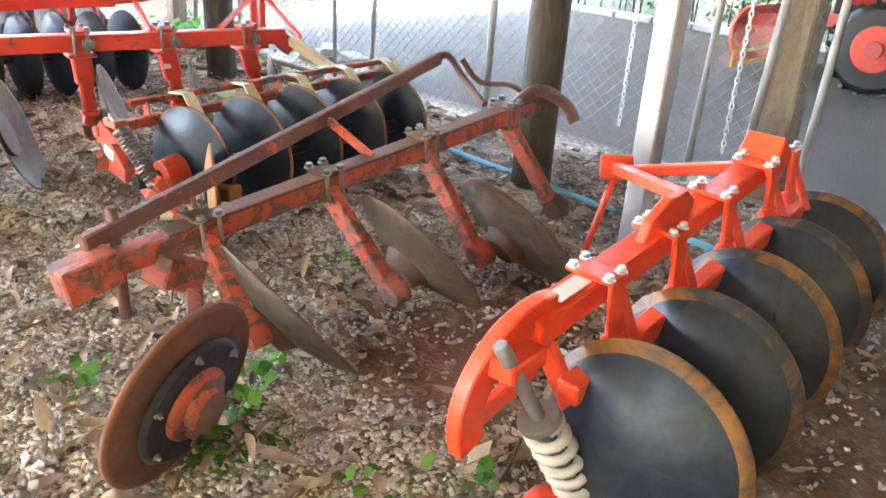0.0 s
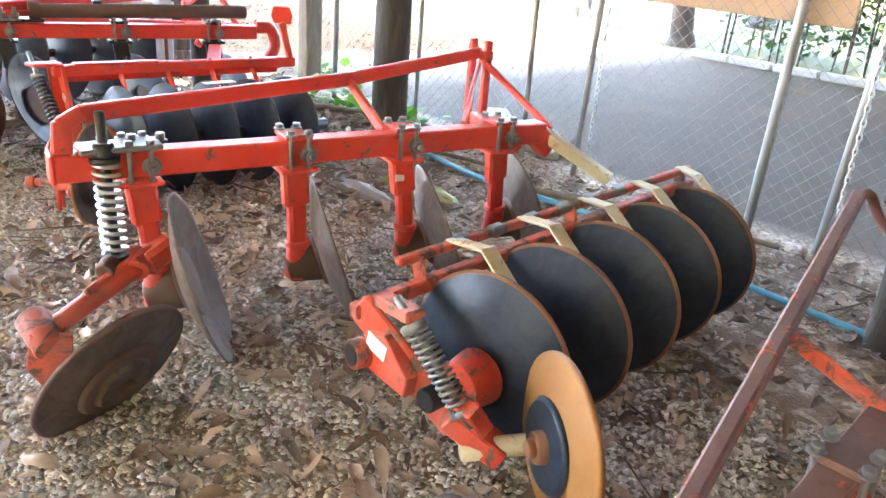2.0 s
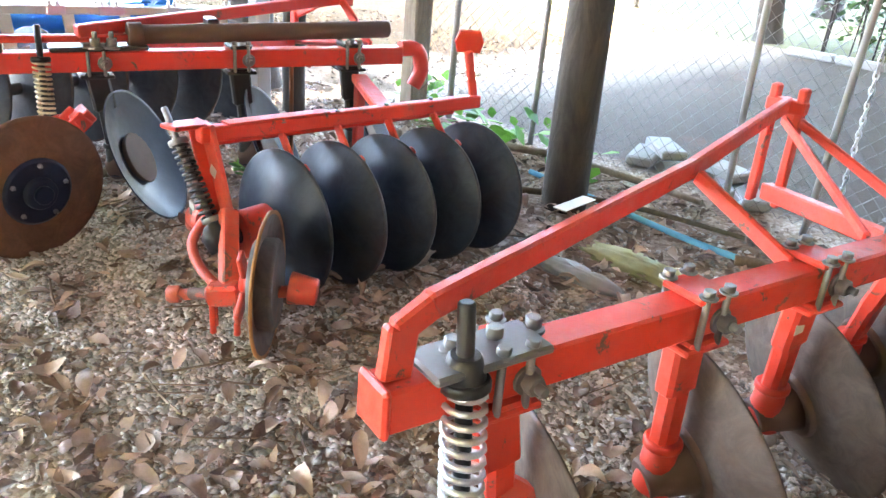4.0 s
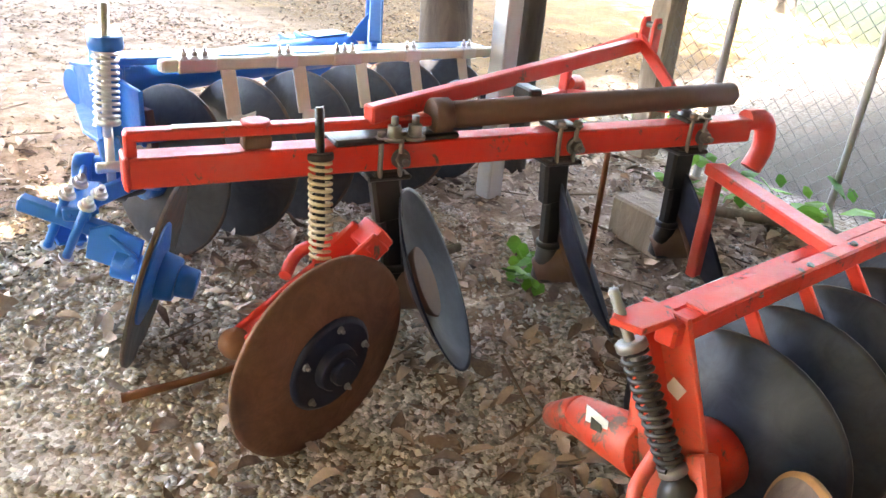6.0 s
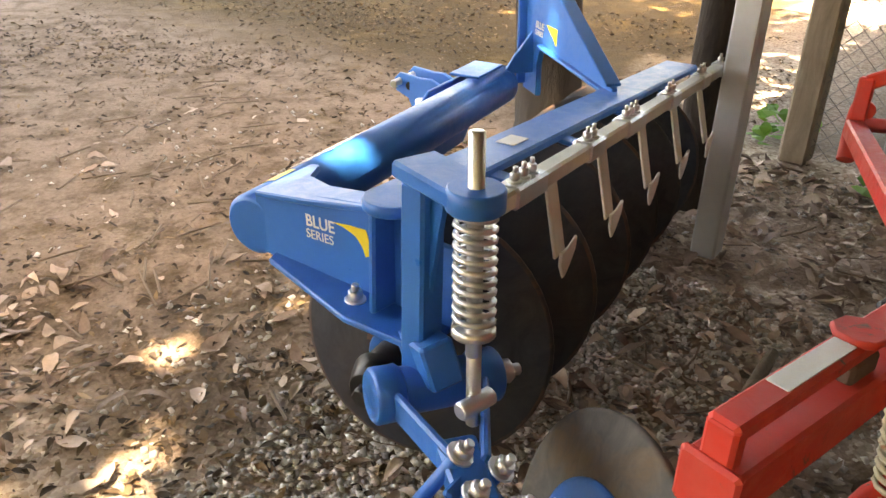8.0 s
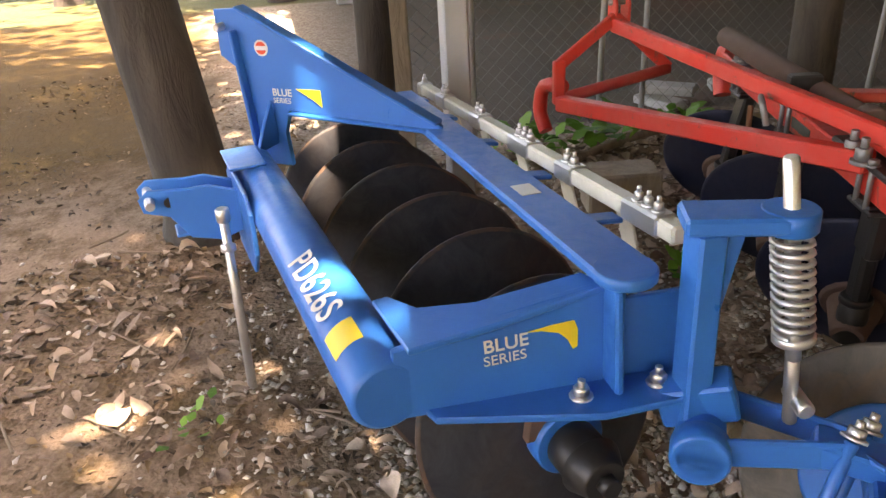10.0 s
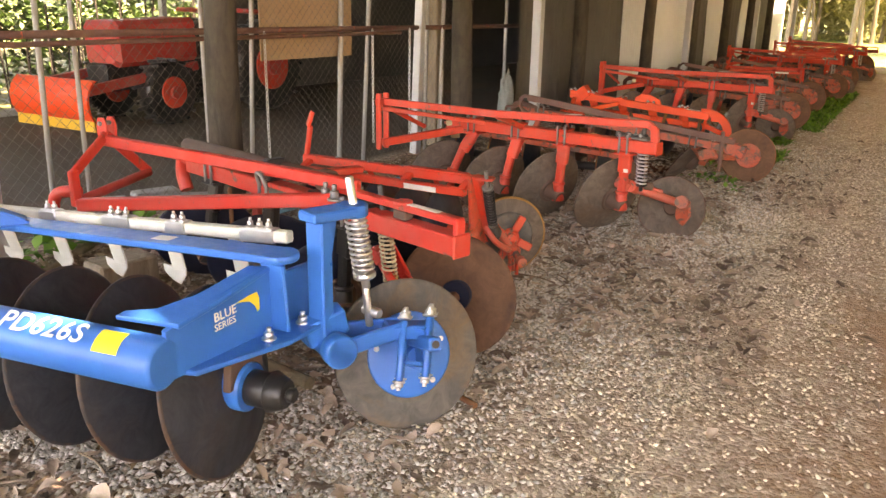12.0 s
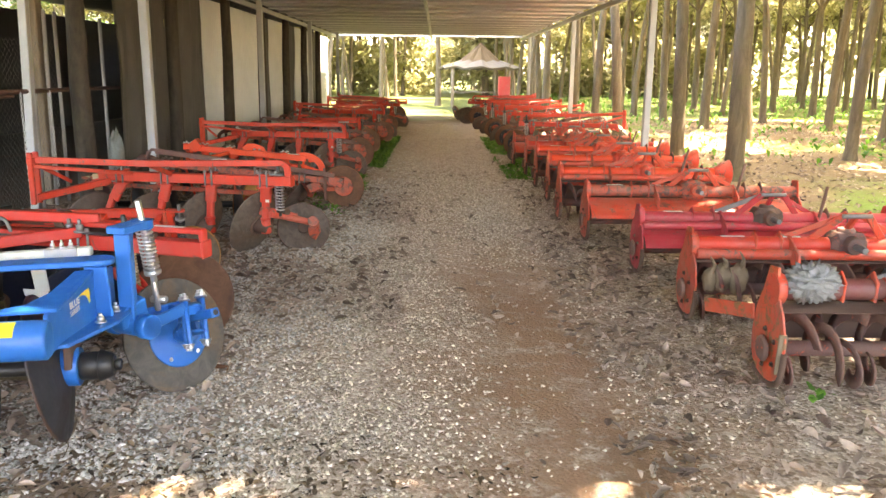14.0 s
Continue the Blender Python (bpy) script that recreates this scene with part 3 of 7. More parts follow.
    # spring post, arm and furrow wheel
    q = Vector((-1.08, -7.84, 0))
    part("spring_post", bar(q + up * 0.48, q + up * 0.91, 0.07, 0.055), BLUE, th)
    rt = Vector((-1.045, -7.70, 0.93))
    pl = bar(q + up * 0.925 - Vector((0.02, 0.04, 0)), rt - up * 0.005, 0.10, 0.034)
    rod(rt - up * 0.028, rt + up * 0.0145, 0.052, seg=24, mesh=pl)
    part("spring_plate", pl, BLUE, th)
    part("post_rib", plate([(0, 0.60), (0, 0.90), (0.07, 0.90), (0.015, 0.62)], q, Vector((rt.x - q.x, rt.y - q.y, 0)), up, 0.012), BLUE, th)
    spring(th, (-1.04, -7.695, 0.90), (-1.02, -7.675, 0.695), 0.035, 0.0058, 11, ZINC, 0.14, ZINC, "zinc-plated coil spring")
    part("spring_rod_end", rod((-1.02, -7.673, 0.68), (-1.01, -7.66, 0.49), 0.014, seg=12), ZINC, th)
    p_in, p_out = Vector((-0.965, -7.875, 0.475)), Vector((-1.205, -7.74, 0.46))
    pd = (p_out - p_in).normalized()
    part("pivot_barrel", rod(p_in, p_out, 0.05, seg=24, ch=0.006), BLUE, th)
    for f in (0.0, 0.78):
        part("pivot_collar", rod(p_in.lerp(p_out, f), p_in.lerp(p_out, f + 0.22), 0.058, seg=24, ch=0.006), BLUE, th)
    part("pivot_bolt", bolt(p_out, pd, 0.026, 0.035), ZINC, th)
    part("pivot_web", bar(p_in.lerp(p_out, 0.5) + up * 0.02, q + up * 0.58, 0.15, 0.07, up=pd), BLUE, th)
    for a, b in ((p_in.lerp(p_out, 0.12), Vector((-0.895, -7.615, 0.488))), (p_in.lerp(p_out, 0.9), Vector((-0.93, -7.575, 0.483)))):
        part("arm_plate", bar(a, b, 0.018, 0.062), BLUE, th)
    part("arm", bar((-0.945, -7.655, 0.488), (-0.845, -7.515, 0.463), 0.075, 0.05), BLUE, th)
    part("rod_yoke", rod((-1.045, -7.645, 0.545), (-0.965, -7.66, 0.545), 0.018, seg=12), ZINC, th)
    ax = Vector((0.78, -0.58, 0.27)).normalized()
    wc = Vector((-1.02, -7.395, 0.278))
    wheel = part("furrow_wheel", dish(wc, ax, 0.595, 0.02, 0.012, 0.03), [RUBBER, RUBBER], th, "grey steel furrow wheel with a blue centre")
    part("wheel_plate", dish(wc + ax * 0.02, ax, 0.34, 0.016, 0.008, 0.05), [BLUE, BLUE], wheel, "blue dished centre plate")
    part("hub", rod(wc + ax * 0.02, wc + ax * 0.12, 0.045, seg=20), BLUE, wheel)
    part("back_plate", dish(wc - ax * 0.004, -ax, 0.33, 0.022, 0.008, 0.05), [BLUE, BLUE], wheel, "blue dished centre plate")
    back = rod(wc - ax * 0.012, wc - ax * 0.075, 0.078, 0.07, 24)
    rod(wc - ax * 0.075, wc - ax * 0.135, 0.052, 0.048, 20, mesh=back)
    part("back_hub", back, BLUE, wheel)
    _, ws, wt = frame_of(ax)
    for i in range(5):
        t5 = 2 * math.pi * i / 5 + 0.3
        part("wheel_bolt", bolt(wc + ax * 0.028 + (ws * math.cos(t5) + wt * math.sin(t5)) * 0.14, ax, 0.008, 0.01, stud=False), ZINC, wheel)
    # cross tube held by four clamp rods, and its bracket down to the hub
    e0, e1 = Vector((-0.735, -7.655, 0.482)), Vector((-0.96, -7.47, 0.385))
    part("cross_tube", bar(e0, e1, 0.046, 0.046), BLUE, th)
    # No bore is cut: a black disc gives the dark inside of the tube.
    part("tube_hole_disc", rod(e0 + (e0 - e1).normalized() * 0.0005, e0 + (e0 - e1).normalized() * 0.0025, 0.014, seg=12, ch=0.0005), BLACK_IRON, th)
    down = Vector((0.045, -0.10, -0.19))
    for a in ((-0.835, -7.535, 0.520), (-0.868, -7.472, 0.500), (-0.895, -7.610, 0.520), (-0.930, -7.548, 0.498)):
        a = Vector(a)
        part("clamp_rod", rod(a, a + down, 0.0135, seg=14), BLUE, th)
        part("clamp_nut", bolt(a - down.normalized() * 0.004, -down, 0.018, 0.024), ZINC, th)
        part("clamp_nut", bolt(a + down * 0.98, down, 0.016, 0.02), ZINC, th)
    for k in (0.16, 0.74):
        part("clamp_plate", bar(Vector((-0.836, -7.538, 0.512)) + down * k, Vector((-0.927, -7.548, 0.502)) + down * k, 0.085, 0.014, up=down), BLUE, th)
    foot = wc + ax * 0.10
    bk = bar(e1 - (e1 - e0).normalized() * 0.03, e1.lerp(foot, 0.55) - ax * 0.05, 0.075, 0.014, up=ax)
    bar(e1.lerp(foot, 0.5) - ax * 0.05, foot - ax * 0.02, 0.09, 0.03, up=ax, mesh=bk)
    plate([(-0.10, -0.06), (-0.11, 0.04), (-0.06, 0.075), (0.05, 0.06), (0.055, -0.02), (0.0, -0.06)], foot - ax * 0.012 + Vector((0, 0, 0.045)), (e1 - e0).normalized(), up, 0.016, mesh=bk)
    part("wheel_bracket", bk, BLUE, th)
    # stickers and lettering
    yel = e + Vector((0.0115, 0.0, 0))
    part("swoosh", plate([(0.262, 0.700), (0.315, 0.708), (0.362, 0.711), (0.370, 0.69), (0.370, 0.650), (0.360, 0.645), (0.350, 0.668), (0.33, 0.688), (0.295, 0.698)], yel, (0, 1, 0), up, 0.0016, ch=0.0004), YELLOW, th, "yellow curved sticker")
    writing("lettering", "BLUE", 0.041, facing((-1.157, -8.243, 0.668), (0, 1, 0.06), (0, 0, 1)), LABEL_WHITE, th, "white lettering")
    writing("lettering", "SERIES", 0.032, facing((-1.157, -8.243, 0.638), (0, 1, 0.06), (0, 0, 1)), LABEL_WHITE, th, "white lettering")
    band = Mesh()
    v, f = [], []
    for j in range(9):
        g = radians(28 + 7 * j)
        for t in (0.11, 0.20):
            v.append(n0 + d * t + (-s * math.cos(g) + up * math.sin(g)) * 0.0795)
    f = [(2 * j, 2 * j + 2, 2 * j + 3, 2 * j + 1) for j in range(8)]
    band.add(v, f, 0, True)
    part("yellow_band", band, YELLOW, th, "yellow warning sticker round the tube")
    g = radians(62)
    out = (-s * math.cos(g) + up * math.sin(g))
    writing("model_number", "PD626S", 0.095, facing(n0 + d * 0.56 + out * 0.0795 - (s * math.sin(g) + up * math.cos(g)) * 0.035, -d, s * math.sin(g) + up * math.cos(g)), LABEL_WHITE, th, "white painted lettering", 1.05)
    mp = p0 + u * 0.14 + up * 0.825 + un * 0.0125
    writing("lettering", "BLUE", 0.036, facing(mp + up * 0.012, u, up), LABEL_WHITE, th, "white lettering")
    writing("lettering", "SERIES", 0.027, facing(mp - up * 0.014, u, up), LABEL_WHITE, th, "white lettering")
    part("swoosh", plate([(0.10, 0.04), (0.20, 0.04), (0.20, -0.02), (0.165, 0.005)], mp, u, up, 0.0016, ch=0.0004), YELLOW, th, "yellow curved sticker")
    return th


def plough_tube():
    """The red plough with the dark round tube lying on its beam."""
    th = thing("disc_plough", (-1.95, -6.95, 0), "red three-disc plough with a dark tube on its beam", "disc plough", "ploughs along the fence")
    up = Vector((0, 0, 1))
    b0, b1 = Vector((-0.90, -7.205, 0.695)), Vector((-3.02, -6.64, 0.695))
    d = (b1 - b0).normalized()
    s = Vector((-d.y, d.x, 0))
    st = []
    for top, c, dia in ((b0.lerp(b1, 0.33), (-1.75, -6.90, 0.28), 0.62), (b0.lerp(b1, 0.615), (-2.35, -6.77, 0.27), 0.62), (b0.lerp(b1, 0.87), (-2.92, -6.66, 0.27), 0.60)):
        st.append((top, c, (0.64, -0.62, -0.43), dia))
    standard_plough(th, (b0, b1), None, st, RED_WORN, RED_WORN, DISC_NAVY, DISC_NAVY, BLACK_IRON, hub_mat=RUST_DARK)
    # slotted upper strap over the beam's free end
    top = Mesh()
    bar(b0 + up * 0.095, b0 + d * 1.0 + up * 0.095, 0.05, 0.03, mesh=top)
    bar(b0 + d * 0.012, b0 + d * 0.012 + up * 0.105, 0.05, 0.03, up=d, mesh=top)
    part("slotted_strap", top, RED_WORN, th)
    part("strap_cap", rod(b0 + d * 0.34 + up * 0.105, b0 + d * 0.34 + up * 0.120, 0.042, seg=8), RED_WORN, th)
    part("strap_block", bar(b0 + d * 0.30 + up * 0.06, b0 + d * 0.38 + up * 0.06, 0.05, 0.04), RUST_DARK, th)
    # long upper stay and hitch frame
    apex = Vector((-3.025, -7.185, 0.90))
    part("upper_stay", bar(b0 + d * 0.66 + up * 0.125 - s * 0.02, apex, 0.045, 0.055), RED_WORN, th)
    for o in (-0.028, 0.028):
        part("hitch_lug", plate([(-0.03, -0.06), (0.03, -0.06), (0.034, 0.05), (0.02, 0.085), (-0.02, 0.085), (-0.034, 0.05)], apex + Vector((-0.03, 0.03 + o, 0.03)), (1, 0.1, 0), up, 0.014), RED_WORN, th)
    part("lug_pin", rod(apex + Vector((-0.03, -0.02, 0.085)), apex + Vector((-0.03, 0.08, 0.085)), 0.012, seg=12), STEEL_GREY, th)
    a1, a2 = Vector((-2.93, -7.46, 0.64)), Vector((-3.05, -6.92, 0.69))
    m = bar(apex + up * 0.03, a1 + up * 0.14, 0.05, 0.022, up=(1, 0, 0))
    bar(a1 + up * 0.16, a1 - up * 0.02, 0.05, 0.03, up=(1, 0, 0), mesh=m)
    part("hitch_strap", m, RED_WORN, th)
    m = bar(apex + up * 0.03, a2, 0.05, 0.022, up=(1, 0, 0))
    part("hitch_strap", m, RED_WORN, th)
    part("hitch_pipe", rod(a1, a2, 0.024, seg=14), RED_DEEP, th)
    part("cross_beam", bar(a1 + Vector((0.02, 0, -0.01)), (-1.62, -7.06, 0.755), 0.06, 0.06), RED_WORN, th)
    hook = pipe([a1 + Vector((0.0, 0.02, 0.05)), a1 + Vector((-0.12, -0.02, 0.03)), a1 + Vector((-0.15, -0.03, -0.08)), a1 + Vector((-0.10, -0.02, -0.16))], 0.03, 10)
    part("hitch_hook", hook, RED_WORN, th)
    part("end_hook", pipe([b1 + up * 0.03, b1 + d * 0.10 + up * 0.02, b1 + d * 0.13 - up * 0.08, b1 + d * 0.09 - up * 0.17], 0.04, 10), RED_WORN, th, "curved red hook at the beam's end")
    part("lifting_loop", pipe([(-2.05, -7.10, 0.77), (-2.05, -7.12, 0.83), (-1.98, -7.16, 0.835), (-1.96, -7.15, 0.77)], 0.010, 8), STEEL_GREY, th)
    t0, t1 = Vector((-1.74, -6.965, 0.805)), Vector((-2.98, -6.70, 0.815))
    tube = part("dark_tube", rod(t0, t1, 0.042, seg=24), RUST_DARK, th, "dark rusted round tube")
    part("tube_flange", rod(t0 - d * 0.01, t0 + d * 0.05, 0.055, seg=24), RUST_DARK, tube)
    part("tube_band", bar(t1 - d * 0.9 - up * 0.05, t1 - d * 0.9 + up * 0.055, 0.05, 0.10, up=s), BLACK_IRON, tube)
    for f in (0.33, 0.36):
        for k in (-1, 1):
            part("big_bolt", bolt(b0.lerp(b1, f) + s * 0.07 * k + up * 0.06, up, 0.022, 0.045), STEEL_GREY, th)
    part("top_clamp", bar(b0.lerp(b1, 0.25) + up * 0.055, b0.lerp(b1, 0.43) + up * 0.06, 0.13, 0.02), BLACK_IRON, th)
    lab = b0.lerp(b1, 0.56) - s * 0.0
    part("sticker", bar(lab + s * 0.0445 - d * 0.08, lab + s * 0.0445 + d * 0.08, 0.002, 0.035, ch=0.0005), LABEL_DARK, th, "dark maker's plate")
    part("sticker", bar(b0 + d * 0.12 + up * 0.1115, b0 + d * 0.30 + up * 0.1115, 0.035, 0.002, ch=0.0005), LABEL_WHITE, th, "long white sticker")
    part("support_pin", rod((-2.5, -6.86, 0.0), (-2.5, -6.86, 0.66), 0.011, seg=10), RUST, th)
    spring(th, (-1.385, -7.035, 0.70), (-1.372, -7.0, 0.40), 0.032, 0.0055, 15, CREAM, 0.15, BLACK_IRON, "cream painted coil spring")
    a0, a1, a2 = Vector((-1.49, -6.90, 0.50)), Vector((-1.36, -6.94, 0.38)), Vector((-1.10, -6.98, 0.22))
    for o in (-0.05, 0.05):
        m = bar(a0 + Vector((0.012, o, 0)), a1 + Vector((0.0, o, 0)), 0.018, 0.075)
        bar(a1 + Vector((-0.02, o, 0.012)), a2 + Vector((0, o * 0.6, 0)), 0.018, 0.065, mesh=m)
        part("arm_plate", m, RED_WORN, th)
    part("arm_web", bar(a1 + Vector((0.06, -0.005, -0.05)), a2 + Vector((0, 0, -0.005)), 0.085, 0.05), RED_WORN, th)
    part("arm_block", bar(a0 + Vector((-0.02, 0, 0.01)), a0 + Vector((0.04, -0.01, -0.04)), 0.12, 0.06), RED_WORN, th)
    part("arm_clevis", pipe([(-1.42, -6.98, 0.47), (-1.33, -7.05, 0.42), (-1.25, -7.0, 0.38)], 0.020, 8), RED_WORN, th)
    part("arm_knob", blob((-1.08, -6.98, 0.22), 0.05, 0.05, 0.045, 0.1), RUST, th)
    gauge_wheel(th, (-1.194, -6.707, 0.278), (-0.16, 0.98, -0.08), 0.592, DISC_RUST, DISC_RUST, DISC_NAVY, 0.075, 0.03, "rusty brown furrow wheel with a dark hub", 5, (0.235, DISC_NAVY, "dark painted centre"))
    part("axle", rod((-1.194, -6.73, 0.275), (-1.15, -6.97, 0.24), 0.03, seg=12), RUST, th)
    return th


def plough_scraper():
    """The red five-disc gang plough with forked scrapers."""
    th = thing("disc_plough", (-2.2, -5.9, 0), "red five-disc gang plough with short forked scrapers and black discs", "disc plough", "ploughs along the fence")
    up = Vector((0, 0, 1))
    b0, b1 = Vector((-1.49, -5.925, 0.655)), Vector((-2.82, -5.885, 0.640))
    d = (b1 - b0).normalized()
    part("top_beam", bar(b0, b1, 0.05, 0.055), RED_FADED, th)
    part("beam_cover", bar(b0 + d * 0.10 + up * 0.031, b0 + d * 0.52 + up * 0.031, 0.056, 0.008), RED_FADED, th)
    part("side_rail", bar(b0 + Vector((-0.05, -0.105, -0.052)), b1 + Vector((0.06, -0.10, -0.05)), 0.05, 0.045), RED_FADED, th)
    for g in (0.06, 0.36, 0.66, 0.95):
        c = b0.lerp(b1, g)
        part("cross_tie", bar(c - Vector((0, 0.02, 0.005)), c - Vector((0, 0.105, 0.045)), 0.05, 0.03), RED_FADED, th)
    part("sticker", bar((-1.72, -6.052, 0.598), (-1.94, -6.047, 0.597), 0.003, 0.03, ch=0.0005), LABEL_WHITE, th, "long white sticker")
    for i in range(4):
        x = -1.808 - 0.245 * i
        y = 0.014 * i
        m = bar((x, -5.925 + y * 0.4, 0.650), (x - 0.008, -5.80 + y, 0.462), 0.036, 0.014, up=(1, 0, 0), ch=0.004)
        bar((x - 0.008, -5.806 + y, 0.462), (x - 0.020, -5.775 + y, 0.53), 0.034, 0.014, up=(1, 0, 0), mesh=m, ch=0.004)
        part("scraper", m, RED_FADED, th, "forked red scraper")
        part("scraper_bolt", bolt((x, -5.90, 0.668), (0, 0.3, 1), 0.010, 0.014, stud=False), STEEL_GREY, th)
    for i in range(5):
        c = Vector((-1.785 - 0.235 * i, -5.865 + 0.018 * i, 0.283))
        part("disc", dish(c, (1.0, 0.05, 0.02), 0.575, 0.075, 0.006, 0.035), [DISC_BLUE, DISC_BLACK], th)
    part("gang_shaft", rod((-1.60, -5.87, 0.285), (-2.95, -5.74, 0.285), 0.035, seg=14), BLACK_IRON, th)
    # end frame: broad plate, ribbed edge, hub, horn with its sticker
    part("end_plate", plate([(-6.01, 0.69), (-5.90, 0.69), (-5.83, 0.52), (-5.755, 0.33), (-5.83, 0.22), (-5.93, 0.23), (-5.98, 0.34)], (-1.53, 0, 0), (0, 1, 0), up, 0.018), ORANGE_OLD, th)
    part("end_rib", bar((-1.505, -5.985, 0.685), (-1.50, -5.80, 0.27), 0.014, 0.045, up=(1, 0, 0)), RED_FADED, th)
    part("end_hub", rod((-1.72, -5.862, 0.285), (-1.60, -5.865, 0.285), 0.095, 0.088, 24), ORANGE_OLD, th)
    horn = rod((-1.545, -5.93, 0.33), (-1.60, -6.16, 0.26), 0.072, 0.052, 18)
    rod((-1.60, -6.155, 0.262), (-1.635, -6.27, 0.18), 0.052, 0.034, 18, mesh=horn)
    part("end_horn", horn, ORANGE_OLD, th, "rounded orange horn")
    part("sticker", bar((-1.512, -6.02, 0.335), (-1.535, -6.10, 0.325), 0.002, 0.062, ch=0.0005), LABEL_WHITE, th, "white and dark sticker")
    part("sticker_mark", bar((-1.5095, -6.035, 0.332), (-1.522, -6.075, 0.327), 0.002, 0.03, ch=0.0005), LABEL_DARK, th)
    part("sticker", bar((-1.5195, -5.905, 0.54), (-1.5195, -5.87, 0.525), 0.002, 0.035, ch=0.0005), LABEL_WHITE, th, "small pale sticker")
    part("cap_plate", plate([(-0.07, -0.03), (-0.05, 0.035), (0.05, 0.04), (0.09, 0.0), (0.05, -0.045), (-0.04, -0.045)], (-1.46, -5.96, 0.683), d, (0, 1, 0), 0.016), RED_FADED, th)
    spring(th, (-1.437, -5.955, 0.62), (-1.468, -5.83, 0.395), 0.027, 0.0055, 13, BLACK_IRON, 0.135, STEEL_GREY, "black coil spring")
    # fork, clevis, clamp block and axle of the furrow wheel
    part("clevis", blob((-1.475, -5.80, 0.33), 0.05, 0.045, 0.06, 0.25, 4.0), BLACK_IRON, th, "greasy black clevis")
    part("wheel_arm", bar((-1.525, -5.80, 0.42), (-1.43, -5.65, 0.19), 0.045, 0.06, up=(1, 0, 0)), ORANGE_OLD, th)
    part("wheel_fork", pipe([(-1.49, -5.88, 0.38), (-1.42, -5.87, 0.30), (-1.40, -5.78, 0.24), (-1.415, -5.68, 0.20)], 0.018, 8), ORANGE_OLD, th)
    part("axle", rod((-1.295, -5.775, 0.175), (-1.62, -5.43, 0.235), 0.021, seg=14), RED_RUST, th)
    part("axle_knob", rod((-1.283, -5.788, 0.173), (-1.313, -5.757, 0.178), 0.03, seg=14), RED_RUST, th)
    part("axle_block", bar((-1.375, -5.695, 0.185), (-1.455, -5.61, 0.20), 0.07, 0.075, ch=0.012), ORANGE_OLD, th)
    for x, y in ((-1.375, -5.665), (-1.43, -5.605), (-1.405, -5.705)):
        part("clamp_bolt", rod((x, y, 0.05), (x, y, 0.23), 0.011, seg=10), ORANGE_OLD, th)
    w = gauge_wheel(th, (-1.505, -5.54, 0.247), (0.70, -0.71, 0.0), 0.49, DISC_BROWN, OCHRE, ORANGE_OLD, 0.065, 0.03, "thin worn furrow wheel on an orange hub", 0)
    part("wheel_band", rod((-1.535, -5.515, 0.247), (-1.475, -5.57, 0.247), 0.155, seg=30, ch=0.012), RUBBER, w, "grey steel band round the wheel")
    _, ws, wt = frame_of((0.70, -0.71, 0))
    for i in range(4):
        q = Vector((-1.480, -5.565, 0.247)) + Vector((0.70, -0.71, 0)) * 0.03
        e = ws * math.cos(0.5 + i * math.pi / 2) + wt * math.sin(0.5 + i * math.pi / 2)
        part("spoke", bar(q + e * 0.05, q + e * 0.15, 0.05, 0.018, up=(0.70, -0.71, 0)), ORANGE_OLD, w)
    part("far_hub", rod((-1.56, -5.49, 0.24), (-1.625, -5.425, 0.23), 0.055, 0.045, 16), ORANGE_OLD, w)
    # stalk with its paddle, and a stay to the plough's front
    part("stalk", bar((-2.80, -5.89, 0.645), (-2.75, -5.90, 0.86), 0.026, 0.036), RED_FADED, th)
    part("paddle", plate([(-0.05, -0.05), (0.05, -0.05), (0.062, 0.0), (0.045, 0.05), (-0.045, 0.05), (-0.062, 0.0)], (-2.75, -5.90, 0.90), (-0.7, 0.7, 0), (0.25, 0.25, 1), 0.02), RED_FADED, th)
    part("front_stay", bar((-2.33, -5.93, 0.63), (-2.665, -6.53, 0.625), 0.075, 0.04), RED_FADED, th)
    part("front_post", bar((-2.655, -6.51, 0.22), (-2.655, -6.51, 0.62), 0.05, 0.04), RED_DEEP, th)
    return th


